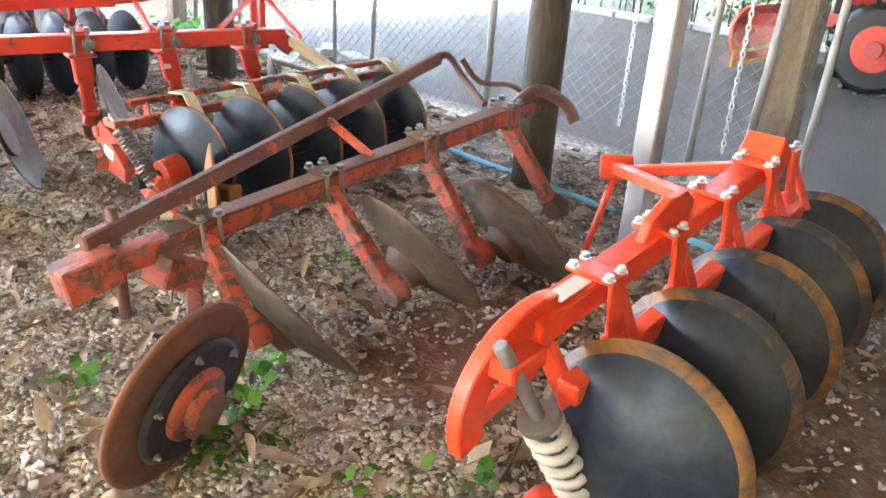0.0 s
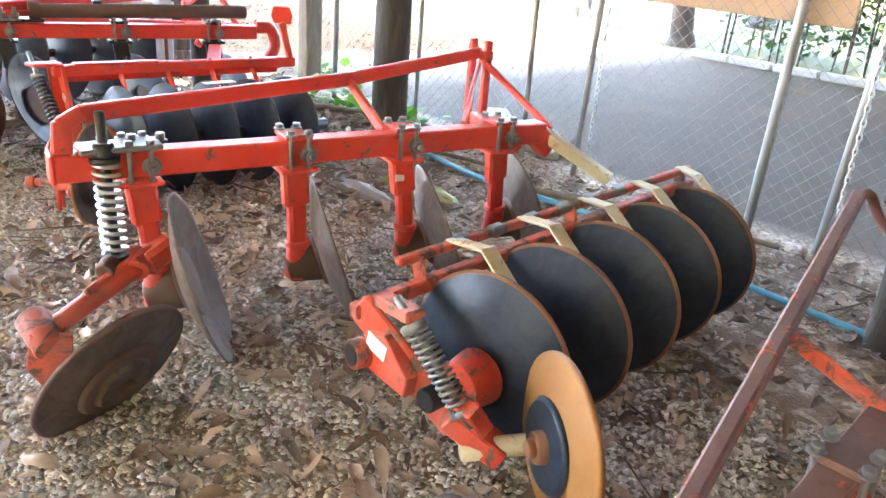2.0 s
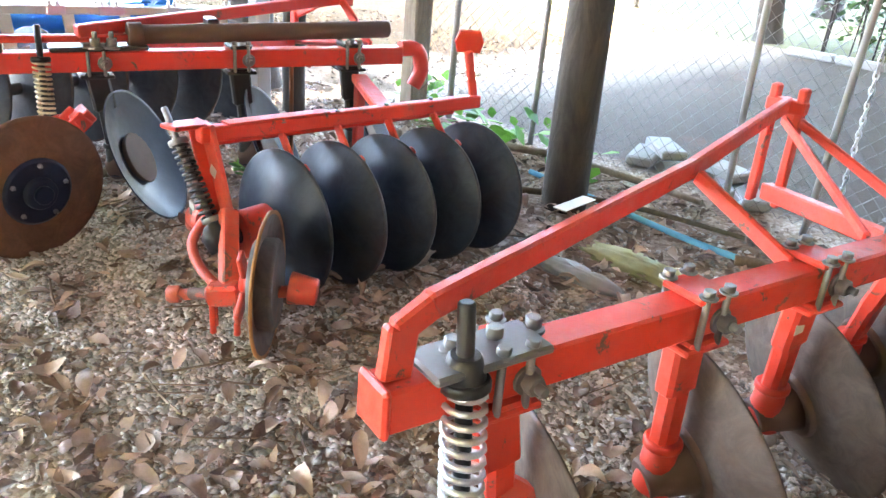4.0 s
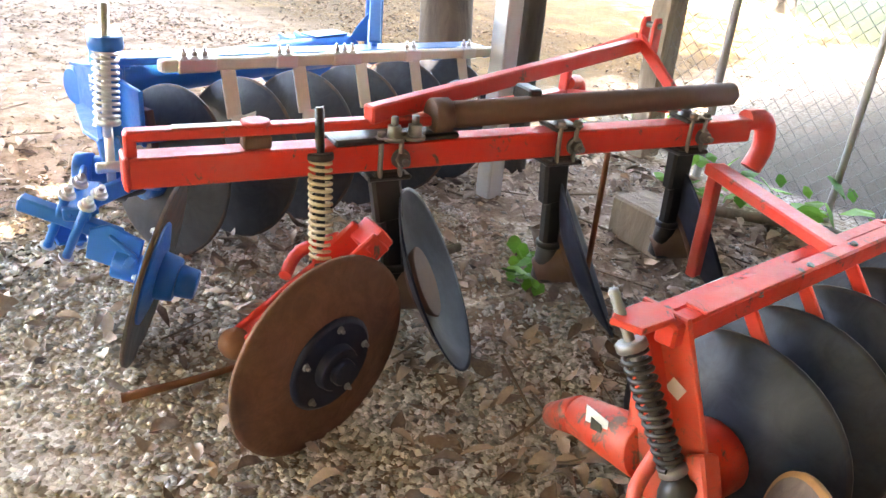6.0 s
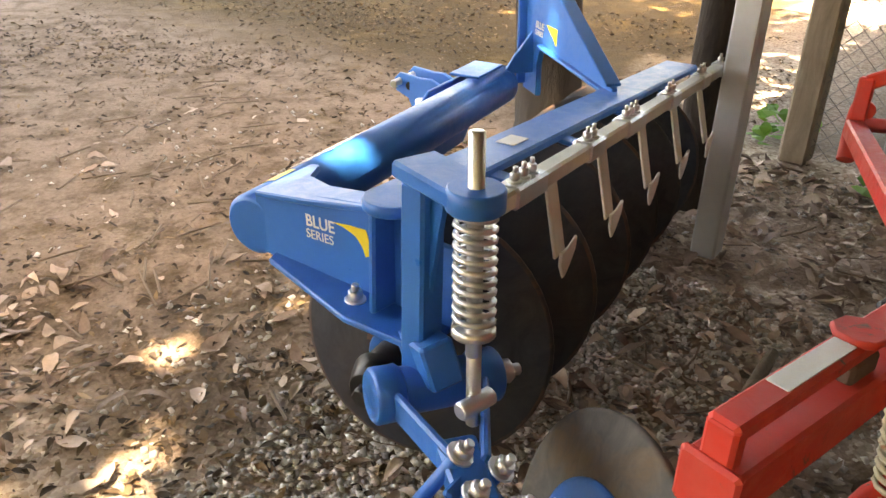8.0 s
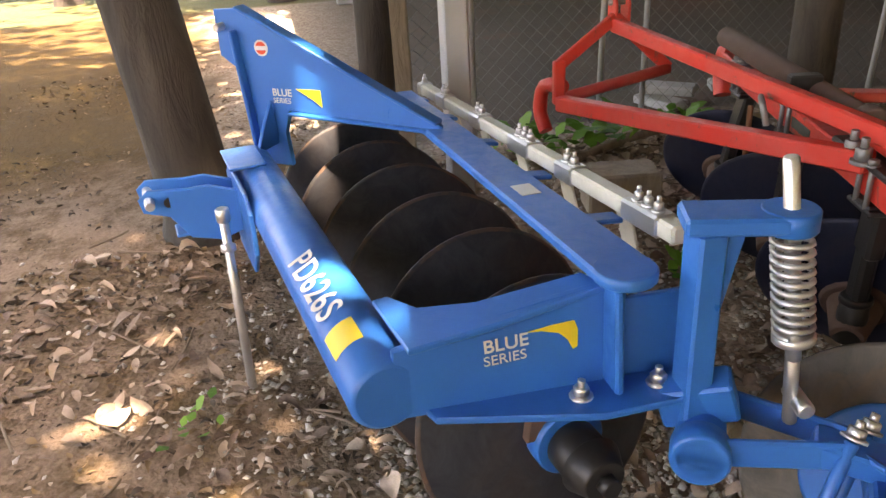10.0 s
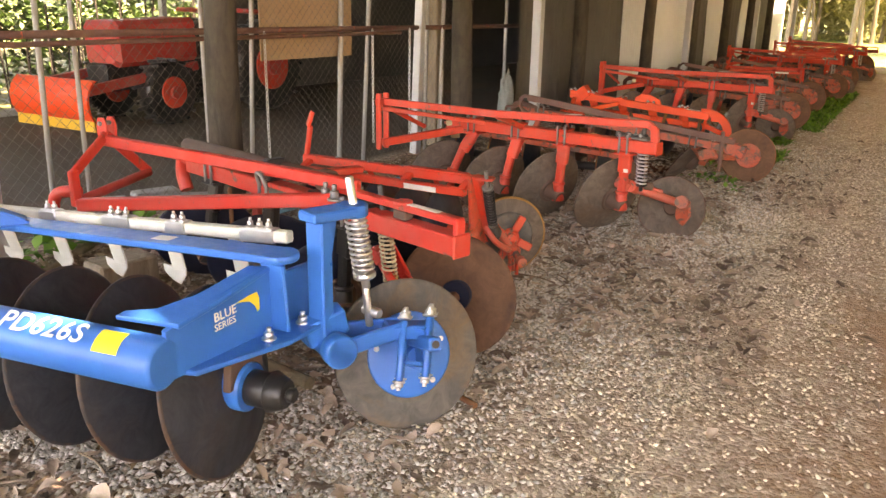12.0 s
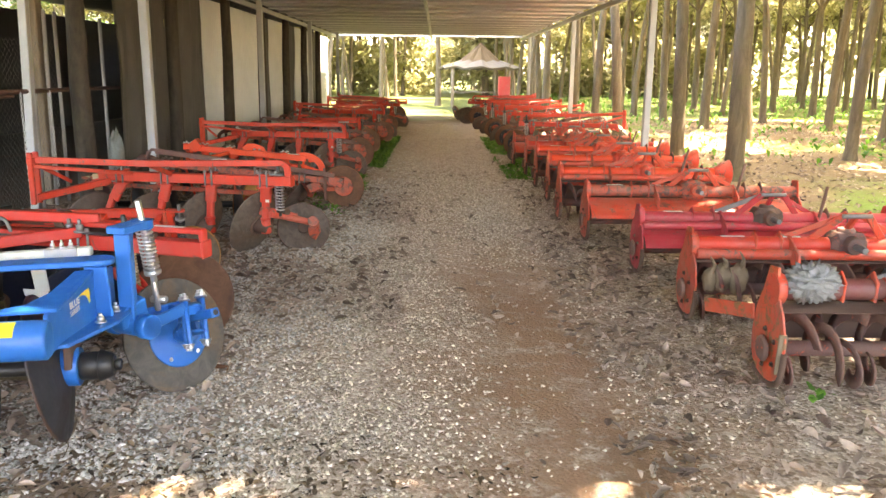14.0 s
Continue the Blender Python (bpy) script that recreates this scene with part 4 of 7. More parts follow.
def plough_red():
    """The red four-disc plough with the long upper stay and twin hitch posts."""
    th = thing("disc_plough", (-1.9, -4.3, 0), "scuffed orange-red four-disc plough with worn brown discs", "disc plough", "ploughs along the fence")
    up = Vector((0, 0, 1))
    b0, b1 = Vector((-0.955, -4.35, 0.675)), Vector((-2.80, -3.98, 0.665))
    d = (b1 - b0).normalized()
    ax = (0.83, -0.45, -0.31)
    st = [(b0.lerp(b1, f), c, ax, 0.61) for f, c in ((0.13, (-1.345, -4.19, 0.27)), (0.41, (-1.865, -4.14, 0.26)), (0.64, (-2.36, -4.095, 0.245)), (0.88, (-2.88, -4.08, 0.24)))]
    standard_plough(th, (b0, b1), None, st, RED_FADED, RED_FADED, DISC_BROWN, DISC_BROWN, RED_FADED, hub_mat=RUST_DARK)
    p = Vector((-3.08, -4.64, 0))
    stay = bar(b0 + d * 0.03 + up * 0.04, b0 + d * 0.04 + up * 0.14, 0.03, 0.06, up=d)
    bar(b0 + d * 0.03 + up * 0.125, b0 + d * 0.10 + up * 0.165, 0.03, 0.05, mesh=stay)
    bar(b0 + d * 0.085 + up * 0.16, (-2.17, -4.49, 0.835), 0.03, 0.055, mesh=stay)
    bar((-2.16, -4.49, 0.835), p + up * 0.875, 0.03, 0.055, mesh=stay)
    part("upper_stay", stay, RED_FADED, th)
    part("stay_strut", bar((-2.16, -4.47, 0.82), (-2.08, -4.15, 0.70), 0.045, 0.02, up=d), RED_FADED, th)
    for o in (-0.05, 0.05):
        part("hitch_post", bar(p + Vector((0, o, 0.50)), p + Vector((0, o, 0.94)), 0.045, 0.03), RED_FADED, th)
    part("post_block", bar(p + Vector((0, -0.07, 0.87)), p + Vector((0, 0.07, 0.87)), 0.05, 0.05), RED_FADED, th)
    part("brace", bar(p + up * 0.82, (-2.45, -4.10, 0.70), 0.02, 0.035), RED_FADED, th)
    part("brace", bar(p + up * 0.85, (-3.02, -4.10, 0.62), 0.02, 0.035), RED_FADED, th)
    part("lower_tie", bar((-2.70, -4.02, 0.62), p + up * 0.55, 0.05, 0.06), RED_FADED, th)
    part("beam_end_lug", bar(b1 - d * 0.04, b1 + d * 0.05 - up * 0.08, 0.07, 0.09), RED_FADED, th)
    part("sway_bar", bar((-2.82, -4.02, 0.665), (-2.95, -3.70, 0.50), 0.075, 0.045), CREAM, th, "scraped red steel bar")
    part("sticker", bar((-1.165, -4.325, 0.49), (-1.20, -4.318, 0.49), 0.002, 0.025, ch=0.0005), LABEL_WHITE, th, "small pale sticker")
    part("sticker", bar((-2.11, -4.105, 0.53), (-2.15, -4.10, 0.53), 0.002, 0.03, ch=0.0005), LABEL_WHITE, th, "small pale sticker")
    part("sticker", bar(Vector((-1.5, -4.43, 0.875)), Vector((-1.62, -4.44, 0.873)), 0.032, 0.002, ch=0.0005), LABEL_WHITE, th, "worn white sticker")
    for f in (0.02, 0.06, 0.10):
        part("big_bolt", bolt(b0 + d * (0.10 + f * 2.2) + up * 0.06, up, 0.016, 0.03, stud=False), STEEL_GREY, th)
    part("spring_collar", rod((-1.085, -4.28, 0.70), (-1.085, -4.28, 0.755), 0.042, 0.03, 18), BLACK_IRON, th)
    spring(th, (-1.085, -4.275, 0.69), (-1.085, -4.25, 0.40), 0.037, 0.0065, 11, ZINC, 0.16, BLACK_IRON, "pale steel coil spring")
    part("spring_bracket", bar((-1.02, -4.32, 0.73), (-1.26, -4.27, 0.735), 0.11, 0.018), STEEL_GREY, th)
    arm = bar((-1.27, -4.25, 0.40), (-1.16, -4.235, 0.355), 0.09, 0.08, ch=0.015)
    rod((-1.19, -4.24, 0.37), (-0.84, -4.125, 0.265), 0.034, 0.030, 14, mesh=arm)
    bar((-1.20, -4.24, 0.385), (-0.95, -4.155, 0.315), 0.02, 0.07, mesh=arm)
    part("wheel_arm", arm, ORANGE_OLD, th)
    part("arm_hub", rod((-0.80, -4.18, 0.285), (-0.805, -4.06, 0.235), 0.05, 0.045, seg=18), RED_RUST, th)
    part("wheel_yoke", plate([(-0.06, 0.06), (0.05, 0.05), (0.04, -0.10), (-0.03, -0.13), (-0.08, -0.05)], (-0.82, -4.07, 0.22), (-0.9, 0.45, 0), up, 0.03), RED_RUST, th)
    part("arm_eye", rod((-1.15, -4.27, 0.375), (-1.12, -4.20, 0.345), 0.045, seg=16), ORANGE_OLD, th)
    part("arm_eye", rod((-1.06, -4.23, 0.385), (-1.02, -4.19, 0.37), 0.03, seg=14), RUST_DARK, th)
    c, a = Vector((-0.93, -3.94, 0.172)), Vector((-0.26, 0.85, -0.45)).normalized()
    w = gauge_wheel(th, c, a, 0.50, DISC_BROWN, RUST_DARK, RUST_DARK, 0.055, 0.02, "leaning rusty brown furrow wheel", 0, (0.27, RUST_DARK, "raised rusty hub ring"))
    part("hub_step", rod(c + a * 0.036, c + a * 0.058, 0.095, 0.085, 24), DISC_BROWN, w)
    return th


def plough_cream():
    """The low gang plough with cream scrapers."""
    th = thing("disc_plough", (-2.2, -3.3, 0), "faded red five-disc gang plough with cream scrapers and blue-black discs", "disc plough", "ploughs along the fence")
    up = Vector((0, 0, 1))
    b0, b1 = Vector((-1.42, -3.46, 0.428)), Vector((-3.18, -3.46, 0.52))
    r0, r1 = Vector((-1.60, -3.49, 0.524)), Vector((-3.20, -3.485, 0.574))
    d = (b1 - b0).normalized()
    part("lower_beam", bar(b0, b1, 0.04, 0.045), RED_RUST, th)
    part("upper_rail", bar(r0, r1, 0.03, 0.03), RED_RUST, th)
    for f in (0.05, 0.5, 0.95):
        part("rail_tie", bar(r0.lerp(r1, f), r0.lerp(r1, f) - up * 0.09 + Vector((0, 0.025, 0)), 0.05, 0.014, up=d), RED_RUST, th)
    for f in (0.16, 0.26, 0.37, 0.47, 0.57, 0.68):
        part("beam_clip", bar(r0.lerp(r1, f) - d * 0.03 + up * 0.003, r0.lerp(r1, f) + d * 0.03 + up * 0.003, 0.036, 0.036), STEEL_GREY, th)
    for i in range(5):
        c = Vector((-1.745 - 0.328 * i, -3.226 - 0.031 * i, 0.268))
        part("disc", dish(c, (0.99, 0.15, 0.0), 0.56, 0.075, 0.006, 0.035), [DISC_BLUE, RUST], th)
        x, y = -1.80 - 0.328 * i, -0.02 * i
        m = bar((x - 0.03, -3.50, r0.lerp(r1, 0.2 * i).z + 0.02), (x, -3.315 + y, 0.578), 0.055, 0.010)
        bar((x, -3.325 + y, 0.582), (x + 0.022, -3.18 + y, 0.492), 0.055, 0.010, mesh=m)
        part("scraper", m, CREAM, th, "stained cream scraper")
        part("scraper_shoe", bar((x + 0.0, -3.17 + y, 0.485), (x + 0.05, -3.165 + y, 0.482), 0.035, 0.022), CREAM, th)
    part("gang_shaft", rod((-1.45, -3.18, 0.27), (-3.2, -3.24, 0.27), 0.035, seg=14), BLACK_IRON, th)
    part("end_plate", bar(b0 + d * 0.02 + up * 0.02, (-1.53, -3.13, 0.18), 0.022, 0.100), ORANGE_OLD, th)
    part("end_cheek", plate([(-3.43, 0.34), (-3.42, 0.385), (-3.34, 0.40), (-3.24, 0.31), (-3.25, 0.25), (-3.40, 0.265)], (-1.46, 0, 0), (0, 1, 0), up, 0.045), ORANGE_OLD, th)
    part("end_tube", rod((-1.49, -3.42, 0.305), (-1.40, -3.435, 0.31), 0.044, seg=20), RED_RUST, th)
    # The tube is solid; a black disc paints its shaded hollow.
    part("tube_mouth_disc", rod((-1.400, -3.435, 0.31), (-1.397, -3.4355, 0.31), 0.034, seg=20, ch=0.0005), BLACK_IRON, th, "black disc painting the tube's shaded hollow")
    part("sticker", bar((-1.4355, -3.33, 0.345), (-1.4355, -3.41, 0.365), 0.002, 0.05, ch=0.0005), LABEL_WHITE, th, "torn pale sticker")
    part("top_lug", bar((-1.46, -3.38, 0.49), (-1.43, -3.21, 0.515), 0.06, 0.035), RED_RUST, th)
    spring(th, (-1.435, -3.215, 0.475), (-1.475, -3.07, 0.30), 0.029, 0.0055, 13, STEEL_GREY, 0.10, STEEL_GREY, "grey steel coil spring")
    part("spring_foot", bar((-1.47, -3.06, 0.32), (-1.54, -3.06, 0.22), 0.08, 0.05), ORANGE_OLD, th)
    part("hub_cap", rod((-1.66, -3.18, 0.275), (-1.56, -3.17, 0.275), 0.085, 0.07, 20), ORANGE_OLD, th)
    part("wheel_bracket", bar((-1.50, -3.14, 0.24), (-1.60, -3.02, 0.13), 0.10, 0.06), ORANGE_OLD, th)
    part("axle", rod((-1.50, -3.08, 0.15), (-1.78, -2.90, 0.17), 0.03, seg=14), CREAM, th, "scraped pale axle")
    part("axle_box", bar((-1.72, -2.96, 0.21), (-1.80, -2.98, 0.21), 0.10, 0.09), OCHRE, th)
    gauge_wheel(th, (-1.62, -2.86, 0.242), (0.88, -0.47, 0.0), 0.48, OCHRE, OCHRE, RUST, 0.05, 0.03, "thin ochre-rusted furrow wheel", 0, (0.27, DISC_BLUE, "bare blue-black centre"))
    return th


def plough_rusty():
    """The old rusted plough."""
    th = thing("disc_plough", (-1.8, -2.2, 0), "old rusted red three-disc plough with weeds round its wheel", "disc plough", "ploughs along the fence")
    up = Vector((0, 0, 1))
    b0, b1 = Vector((-0.775, -2.235, 0.385)), Vector((-2.98, -2.27, 0.60))
    d = (b1 - b0).normalized()
    part("beam", bar(b0, b1, 0.075, 0.07), RED_RUST, th)
    part("beam_edge", bar(b0 + d * 0.3 + up * 0.037, b1 + up * 0.037, 0.08, 0.012), RUST_BAR, th)
    part("beam_end", bar(b0 - d * 0.03 - up * 0.01, b0 + d * 0.14 + up * 0.005, 0.10, 0.11), RED_RUST, th)
    ax = (0.77, -0.13, -0.60)
    for f, c, ft in ((0.20, (-1.32, -1.93, 0.22), (-1.17, -1.95, 0.22)), (0.43, (-1.90, -1.93, 0.26), (-1.80, -1.985, 0.14)), (0.66, (-2.42, -1.885, 0.22), (-2.30, -2.0, 0.14)), (0.90, None, (-3.02, -2.14, 0.13))):
        t, ft = b0.lerp(b1, f), Vector(ft)
        clamp(th, t, d, 0.075, 0.07, RUST_BAR)
        m = bar(t - up * 0.02, t.lerp(ft, 0.6), 0.08, 0.045, up=d)
        bar(t.lerp(ft, 0.55), ft, 0.07, 0.055, up=d, mesh=m)
        part("leg", m, RED_RUST, th)
        part("foot", rod(ft - Vector((0.03, -0.03, 0)), ft + Vector((0.03, 0.03, -0.02)), 0.065, 0.055, 16), RUST_DARK if c is None else RED_RUST, th)
        if c:
            a = Vector(ax).normalized()
            part("disc", dish(c, a, 0.60, 0.07, 0.006, 0.04), [DISC_BROWN, RUST_DARK], th)
            part("hub", rod(Vector(c) + a * 0.03, Vector(c) + a * 0.11, 0.12, 0.07, 18), RUST_DARK, th)
    part("upper_stay", bar((-0.84, -2.27, 0.465), (-2.74, -2.675, 0.765), 0.036, 0.058), RUST_BAR, th, "rusted flat stay with flakes of red paint")
    part("stay_strut", bar((-1.92, -2.48, 0.63), (-1.95, -2.25, 0.53), 0.04, 0.02, up=d), RED_RUST, th)
    part("hitch_hook", pipe([(-2.72, -2.67, 0.765), (-2.79, -2.66, 0.772), (-2.85, -2.61, 0.67), (-2.83, -2.45, 0.58)], 0.017, 8), RUST_BAR, th)
    part("hitch_rod", pipe([(-2.84, -2.62, 0.76), (-2.90, -2.55, 0.66), (-3.05, -2.48, 0.64), (-3.10, -2.42, 0.60)], 0.014, 8), RUST_BAR, th)
    part("end_hook", pipe([(-2.80, -2.27, 0.60), (-3.0, -2.28, 0.66), (-3.12, -2.2, 0.60), (-3.14, -2.14, 0.52)], 0.03, 8), RUST_BAR, th)
    part("spring_rod", rod((-0.95, -2.28, 0.18), (-0.95, -2.3, 0.55), 0.018, seg=12), RUST_BAR, th)
    part("clevis", bar((-1.02, -2.20, 0.36), (-1.16, -2.22, 0.30), 0.12, 0.10), RED_RUST, th)
    part("brass_pin", rod((-1.135, -2.215, 0.30), (-1.135, -2.175, 0.295), 0.026, seg=14), OCHRE, th)
    part("wheel_arm", bar((-1.10, -2.12, 0.28), (-0.92, -1.80, 0.24), 0.05, 0.055), RED_RUST, th)
    gauge_wheel(th, (-0.814, -1.695, 0.254), (-0.31, 0.92, -0.24), 0.525, DISC_RUST, RUST, RED_RUST, 0.12, 0.02, "rusty brown furrow wheel", 6, (0.345, DISC_BLACK, "dark worn ring"))
    part("wheel_casting", blob((-0.83, -1.65, 0.24), 0.075, 0.035, 0.085, 0.4, 5.0), RUST_BAR, th, "rough red casting over the wheel hub")
    return th


def plough_orange():
    """The freshly painted orange harrow plough."""
    th = thing("disc_plough", (-2.1, -0.95, 0), "freshly painted orange five-disc plough with ochre-rimmed black discs", "disc plough", "ploughs along the fence")
    up = Vector((0, 0, 1))
    b0, b1 = Vector((-1.36, -1.05, 0.525)), Vector((-2.92, -1.11, 0.665))
    d = (b1 - b0).normalized()
    s = Vector((-d.y, d.x, 0)).normalized()
    part("beam", bar(b0, b1, 0.09, 0.075), ORANGE, th)
    for f in (0.18, 0.40, 0.62, 0.84, 0.97):
        c = b0.lerp(b1, f)
        m = bar(c + Vector((0, -0.06, 0.046)), c + Vector((0.0, 0.085, 0.046)), 0.085, 0.016)
        bar(c + Vector((0, 0.075, 0.05)), c + Vector((0.01, 0.10, -0.14)), 0.07, 0.018, up=(0, 1, 0), mesh=m)
        bar(c + Vector((0.01, 0.085, -0.10)), c + Vector((0.03, 0.17, -0.27)), 0.085, 0.035, up=(0, 1, 0), mesh=m, ch=0.010)
        part("hanger", m, ORANGE, th)
        part("hanger_rib", bar(c + Vector((-0.05, 0.05, 0.02)), c + Vector((-0.02, 0.16, -0.16)), 0.012, 0.05, up=d), ORANGE, th)
        for i in (-1, 1):
            for j in (-1, 1):
                part("bolt", bolt(c + d * 0.03 * i + Vector((0, 0.012 + 0.055 * j, 0.053)), up, 0.012, 0.018, stud=False), ZINC, th)
    part("sticker", bar(b0 + d * 0.10 + up * 0.042, b0 + d * 0.24 + up * 0.04, 0.05, 0.003, ch=0.0005), LABEL_WHITE, th, "scuffed silver nameplate")
    c = Vector((-1.40, -1.05, 0.36))
    ring = [(math.cos(radians(80 + 10 * i)), math.sin(radians(80 + 10 * i))) for i in range(13)]
    m = plate([(-0.285 * a, 0.245 * b) for a, b in ring] + [(-0.205 * a, 0.170 * b) for a, b in reversed(ring)], c, (1, 0, 0), up, 0.045, ch=0.005)
    part("end_arc", m, ORANGE, th, "curved orange end plate")
    part("arc_spoke", bar(c + Vector((0.24, 0, -0.02)), c + Vector((0.0, 0.01, 0.06)), 0.03, 0.05), ORANGE, th)
    part("sticker", bar(c + Vector((0.24, 0.02, -0.085)), c + Vector((0.16, 0.02, -0.10)), 0.003, 0.04, ch=0.0005), LABEL_WHITE, th, "white and green sticker")
    part("spring_cap", bar((-1.20, -1.01, 0.50), (-1.34, -1.02, 0.50), 0.10, 0.05), ORANGE, th)
    part("end_strap", bar((-1.40, -1.02, 0.49), (-1.47, -0.86, 0.16), 0.06, 0.03, up=(1, 0, 0)), ORANGE, th)
    spring(th, (-1.305, -0.94, 0.35), (-1.43, -0.875, 0.10), 0.044, 0.0135, 6, WHITE_BAR, 0.26, STEEL_GREY, "thick white coil spring")
    part("hub_ring", rod((-1.50, -0.80, 0.16), (-1.44, -0.82, 0.16), 0.10, 0.09, 22), ORANGE, th)
    part("hub_foot", blob((-1.36, -0.92, 0.07), 0.09, 0.07, 0.05, 0.1), ORANGE, th)
    for i in range(5):
        c = Vector((-1.46 - 0.377 * i, -0.771 - 0.034 * i, 0.274))
        part("disc", dish(c - Vector((0.02, 0, 0)), (1.0, 0.03, 0.03), 0.562, 0.105, 0.006, 0.10), [DISC_SHEEN, OCHRE_RIM], th)
    part("gang_shaft", rod((-1.45, -0.74, 0.28), (-3.2, -0.85, 0.28), 0.035, seg=14), BLACK_IRON, th)
    part("gang_beam", bar((-1.38, -0.93, 0.40), (-2.9, -0.99, 0.50), 0.06, 0.06), ORANGE, th)
    # hitch horns towards the fence
    h = Vector((-2.05, -1.02, 0.63))
    part("hitch_plate", plate([(-0.20, -0.05), (-0.14, 0.05), (-0.03, 0.085), (0.07, 0.08), (0.13, 0.03), (0.12, -0.05), (0.02, -0.06)], h + s * 0.05, d, up, 0.03), ORANGE, th)
    # The lug's hole is a black disc, its shade put into the colour.
    part("hitch_eye_disc", rod(h - d * 0.02 + s * 0.064, h - d * 0.02 + s * 0.0685, 0.018, seg=14), BLACK_IRON, th)
    m = bar((-2.35, -1.12, 0.60), (-2.74, -1.66, 0.50), 0.05, 0.045)
    part("horn", m, ORANGE, th)
    part("horn_eye", rod((-2.72, -1.72, 0.49), (-2.80, -1.62, 0.50), 0.052, seg=18), ORANGE, th)
    part("horn_leg", rod((-2.60, -1.70, 0.02), (-2.74, -1.66, 0.46), 0.014, seg=10), ORANGE, th)
    part("horn_stay", bar((-2.72, -1.62, 0.50), (-2.86, -1.15, 0.62), 0.05, 0.04), ORANGE, th)
    part("headstock", bar((-2.72, -1.10, 0.63), (-2.80, -1.10, 0.74), 0.14, 0.12), ORANGE, th)
    part("parking_bar", rod((-2.55, -0.42, 0.16), (-1.98, -0.30, 0.36), 0.014, seg=10), STEEL_GREY, th, "grey steel bar leaning on the discs")
    return th


G_, F_, E_, D_, C_, B_, A_ = plough_blue(), plough_tube(), plough_scraper(), plough_red(), plough_cream(), plough_rusty(), plough_orange()


# ---- ground ----
def lie(x, y):
    """Height of the ground: almost flat, with small hollows and leaf heaps."""
    v = 0.012 * noise.noise(Vector((x * 0.9, y * 0.9, 0.3))) + 0.006 * noise.noise(Vector((x * 3.1, y * 3.1, 7.0)))
    far = max(abs(x) - 8, abs(y + 3) - 12, 0)
    return v * max(0.0, 1 - far / 10) - 0.008


def fast(name, verts, tris, mats, smooth=False):
    """A large mesh from arrays."""
    me = bpy.data.meshes.new(name)
    me.vertices.add(len(verts))
    me.vertices.foreach_set("co", np.ascontiguousarray(verts, dtype=np.float32).ravel())
    n, k = tris.shape
    me.loops.add(n * k)
    me.loops.foreach_set("vertex_index", np.ascontiguousarray(tris, dtype=np.int32).ravel())
    me.polygons.add(n)
    me.polygons.foreach_set("loop_start", np.arange(0, n * k, k, dtype=np.int32))
    for m in mats:
        me.materials.append(m)
    me.polygons.foreach_set("use_smooth", np.full(n, smooth))
    me.update(calc_edges=True)
    me.validate()
    return new(name, me)


def gather(parts_):
    v, f, o = [], [], 0
    for a, b in parts_:
        v.append(a)
        f.append(b + o)
        o += len(a)
    return np.concatenate(v), np.concatenate(f)


def spaced(lo, hi, fine_lo, fine_hi, step, grow=1.35):
    """Grid lines: even between fine_lo and fine_hi, then wider and wider."""
    mid = list(np.arange(fine_lo, fine_hi + step / 2, step))
    out, s, x = [], step, fine_hi
    while x < hi:
        s *= grow
        x += s
        out.append(min(x, hi))
    low, s, x = [], step, fine_lo
    while x > lo:
        s *= grow
        x -= s
        low.append(max(x, lo))
    return low[::-1] + mid + out


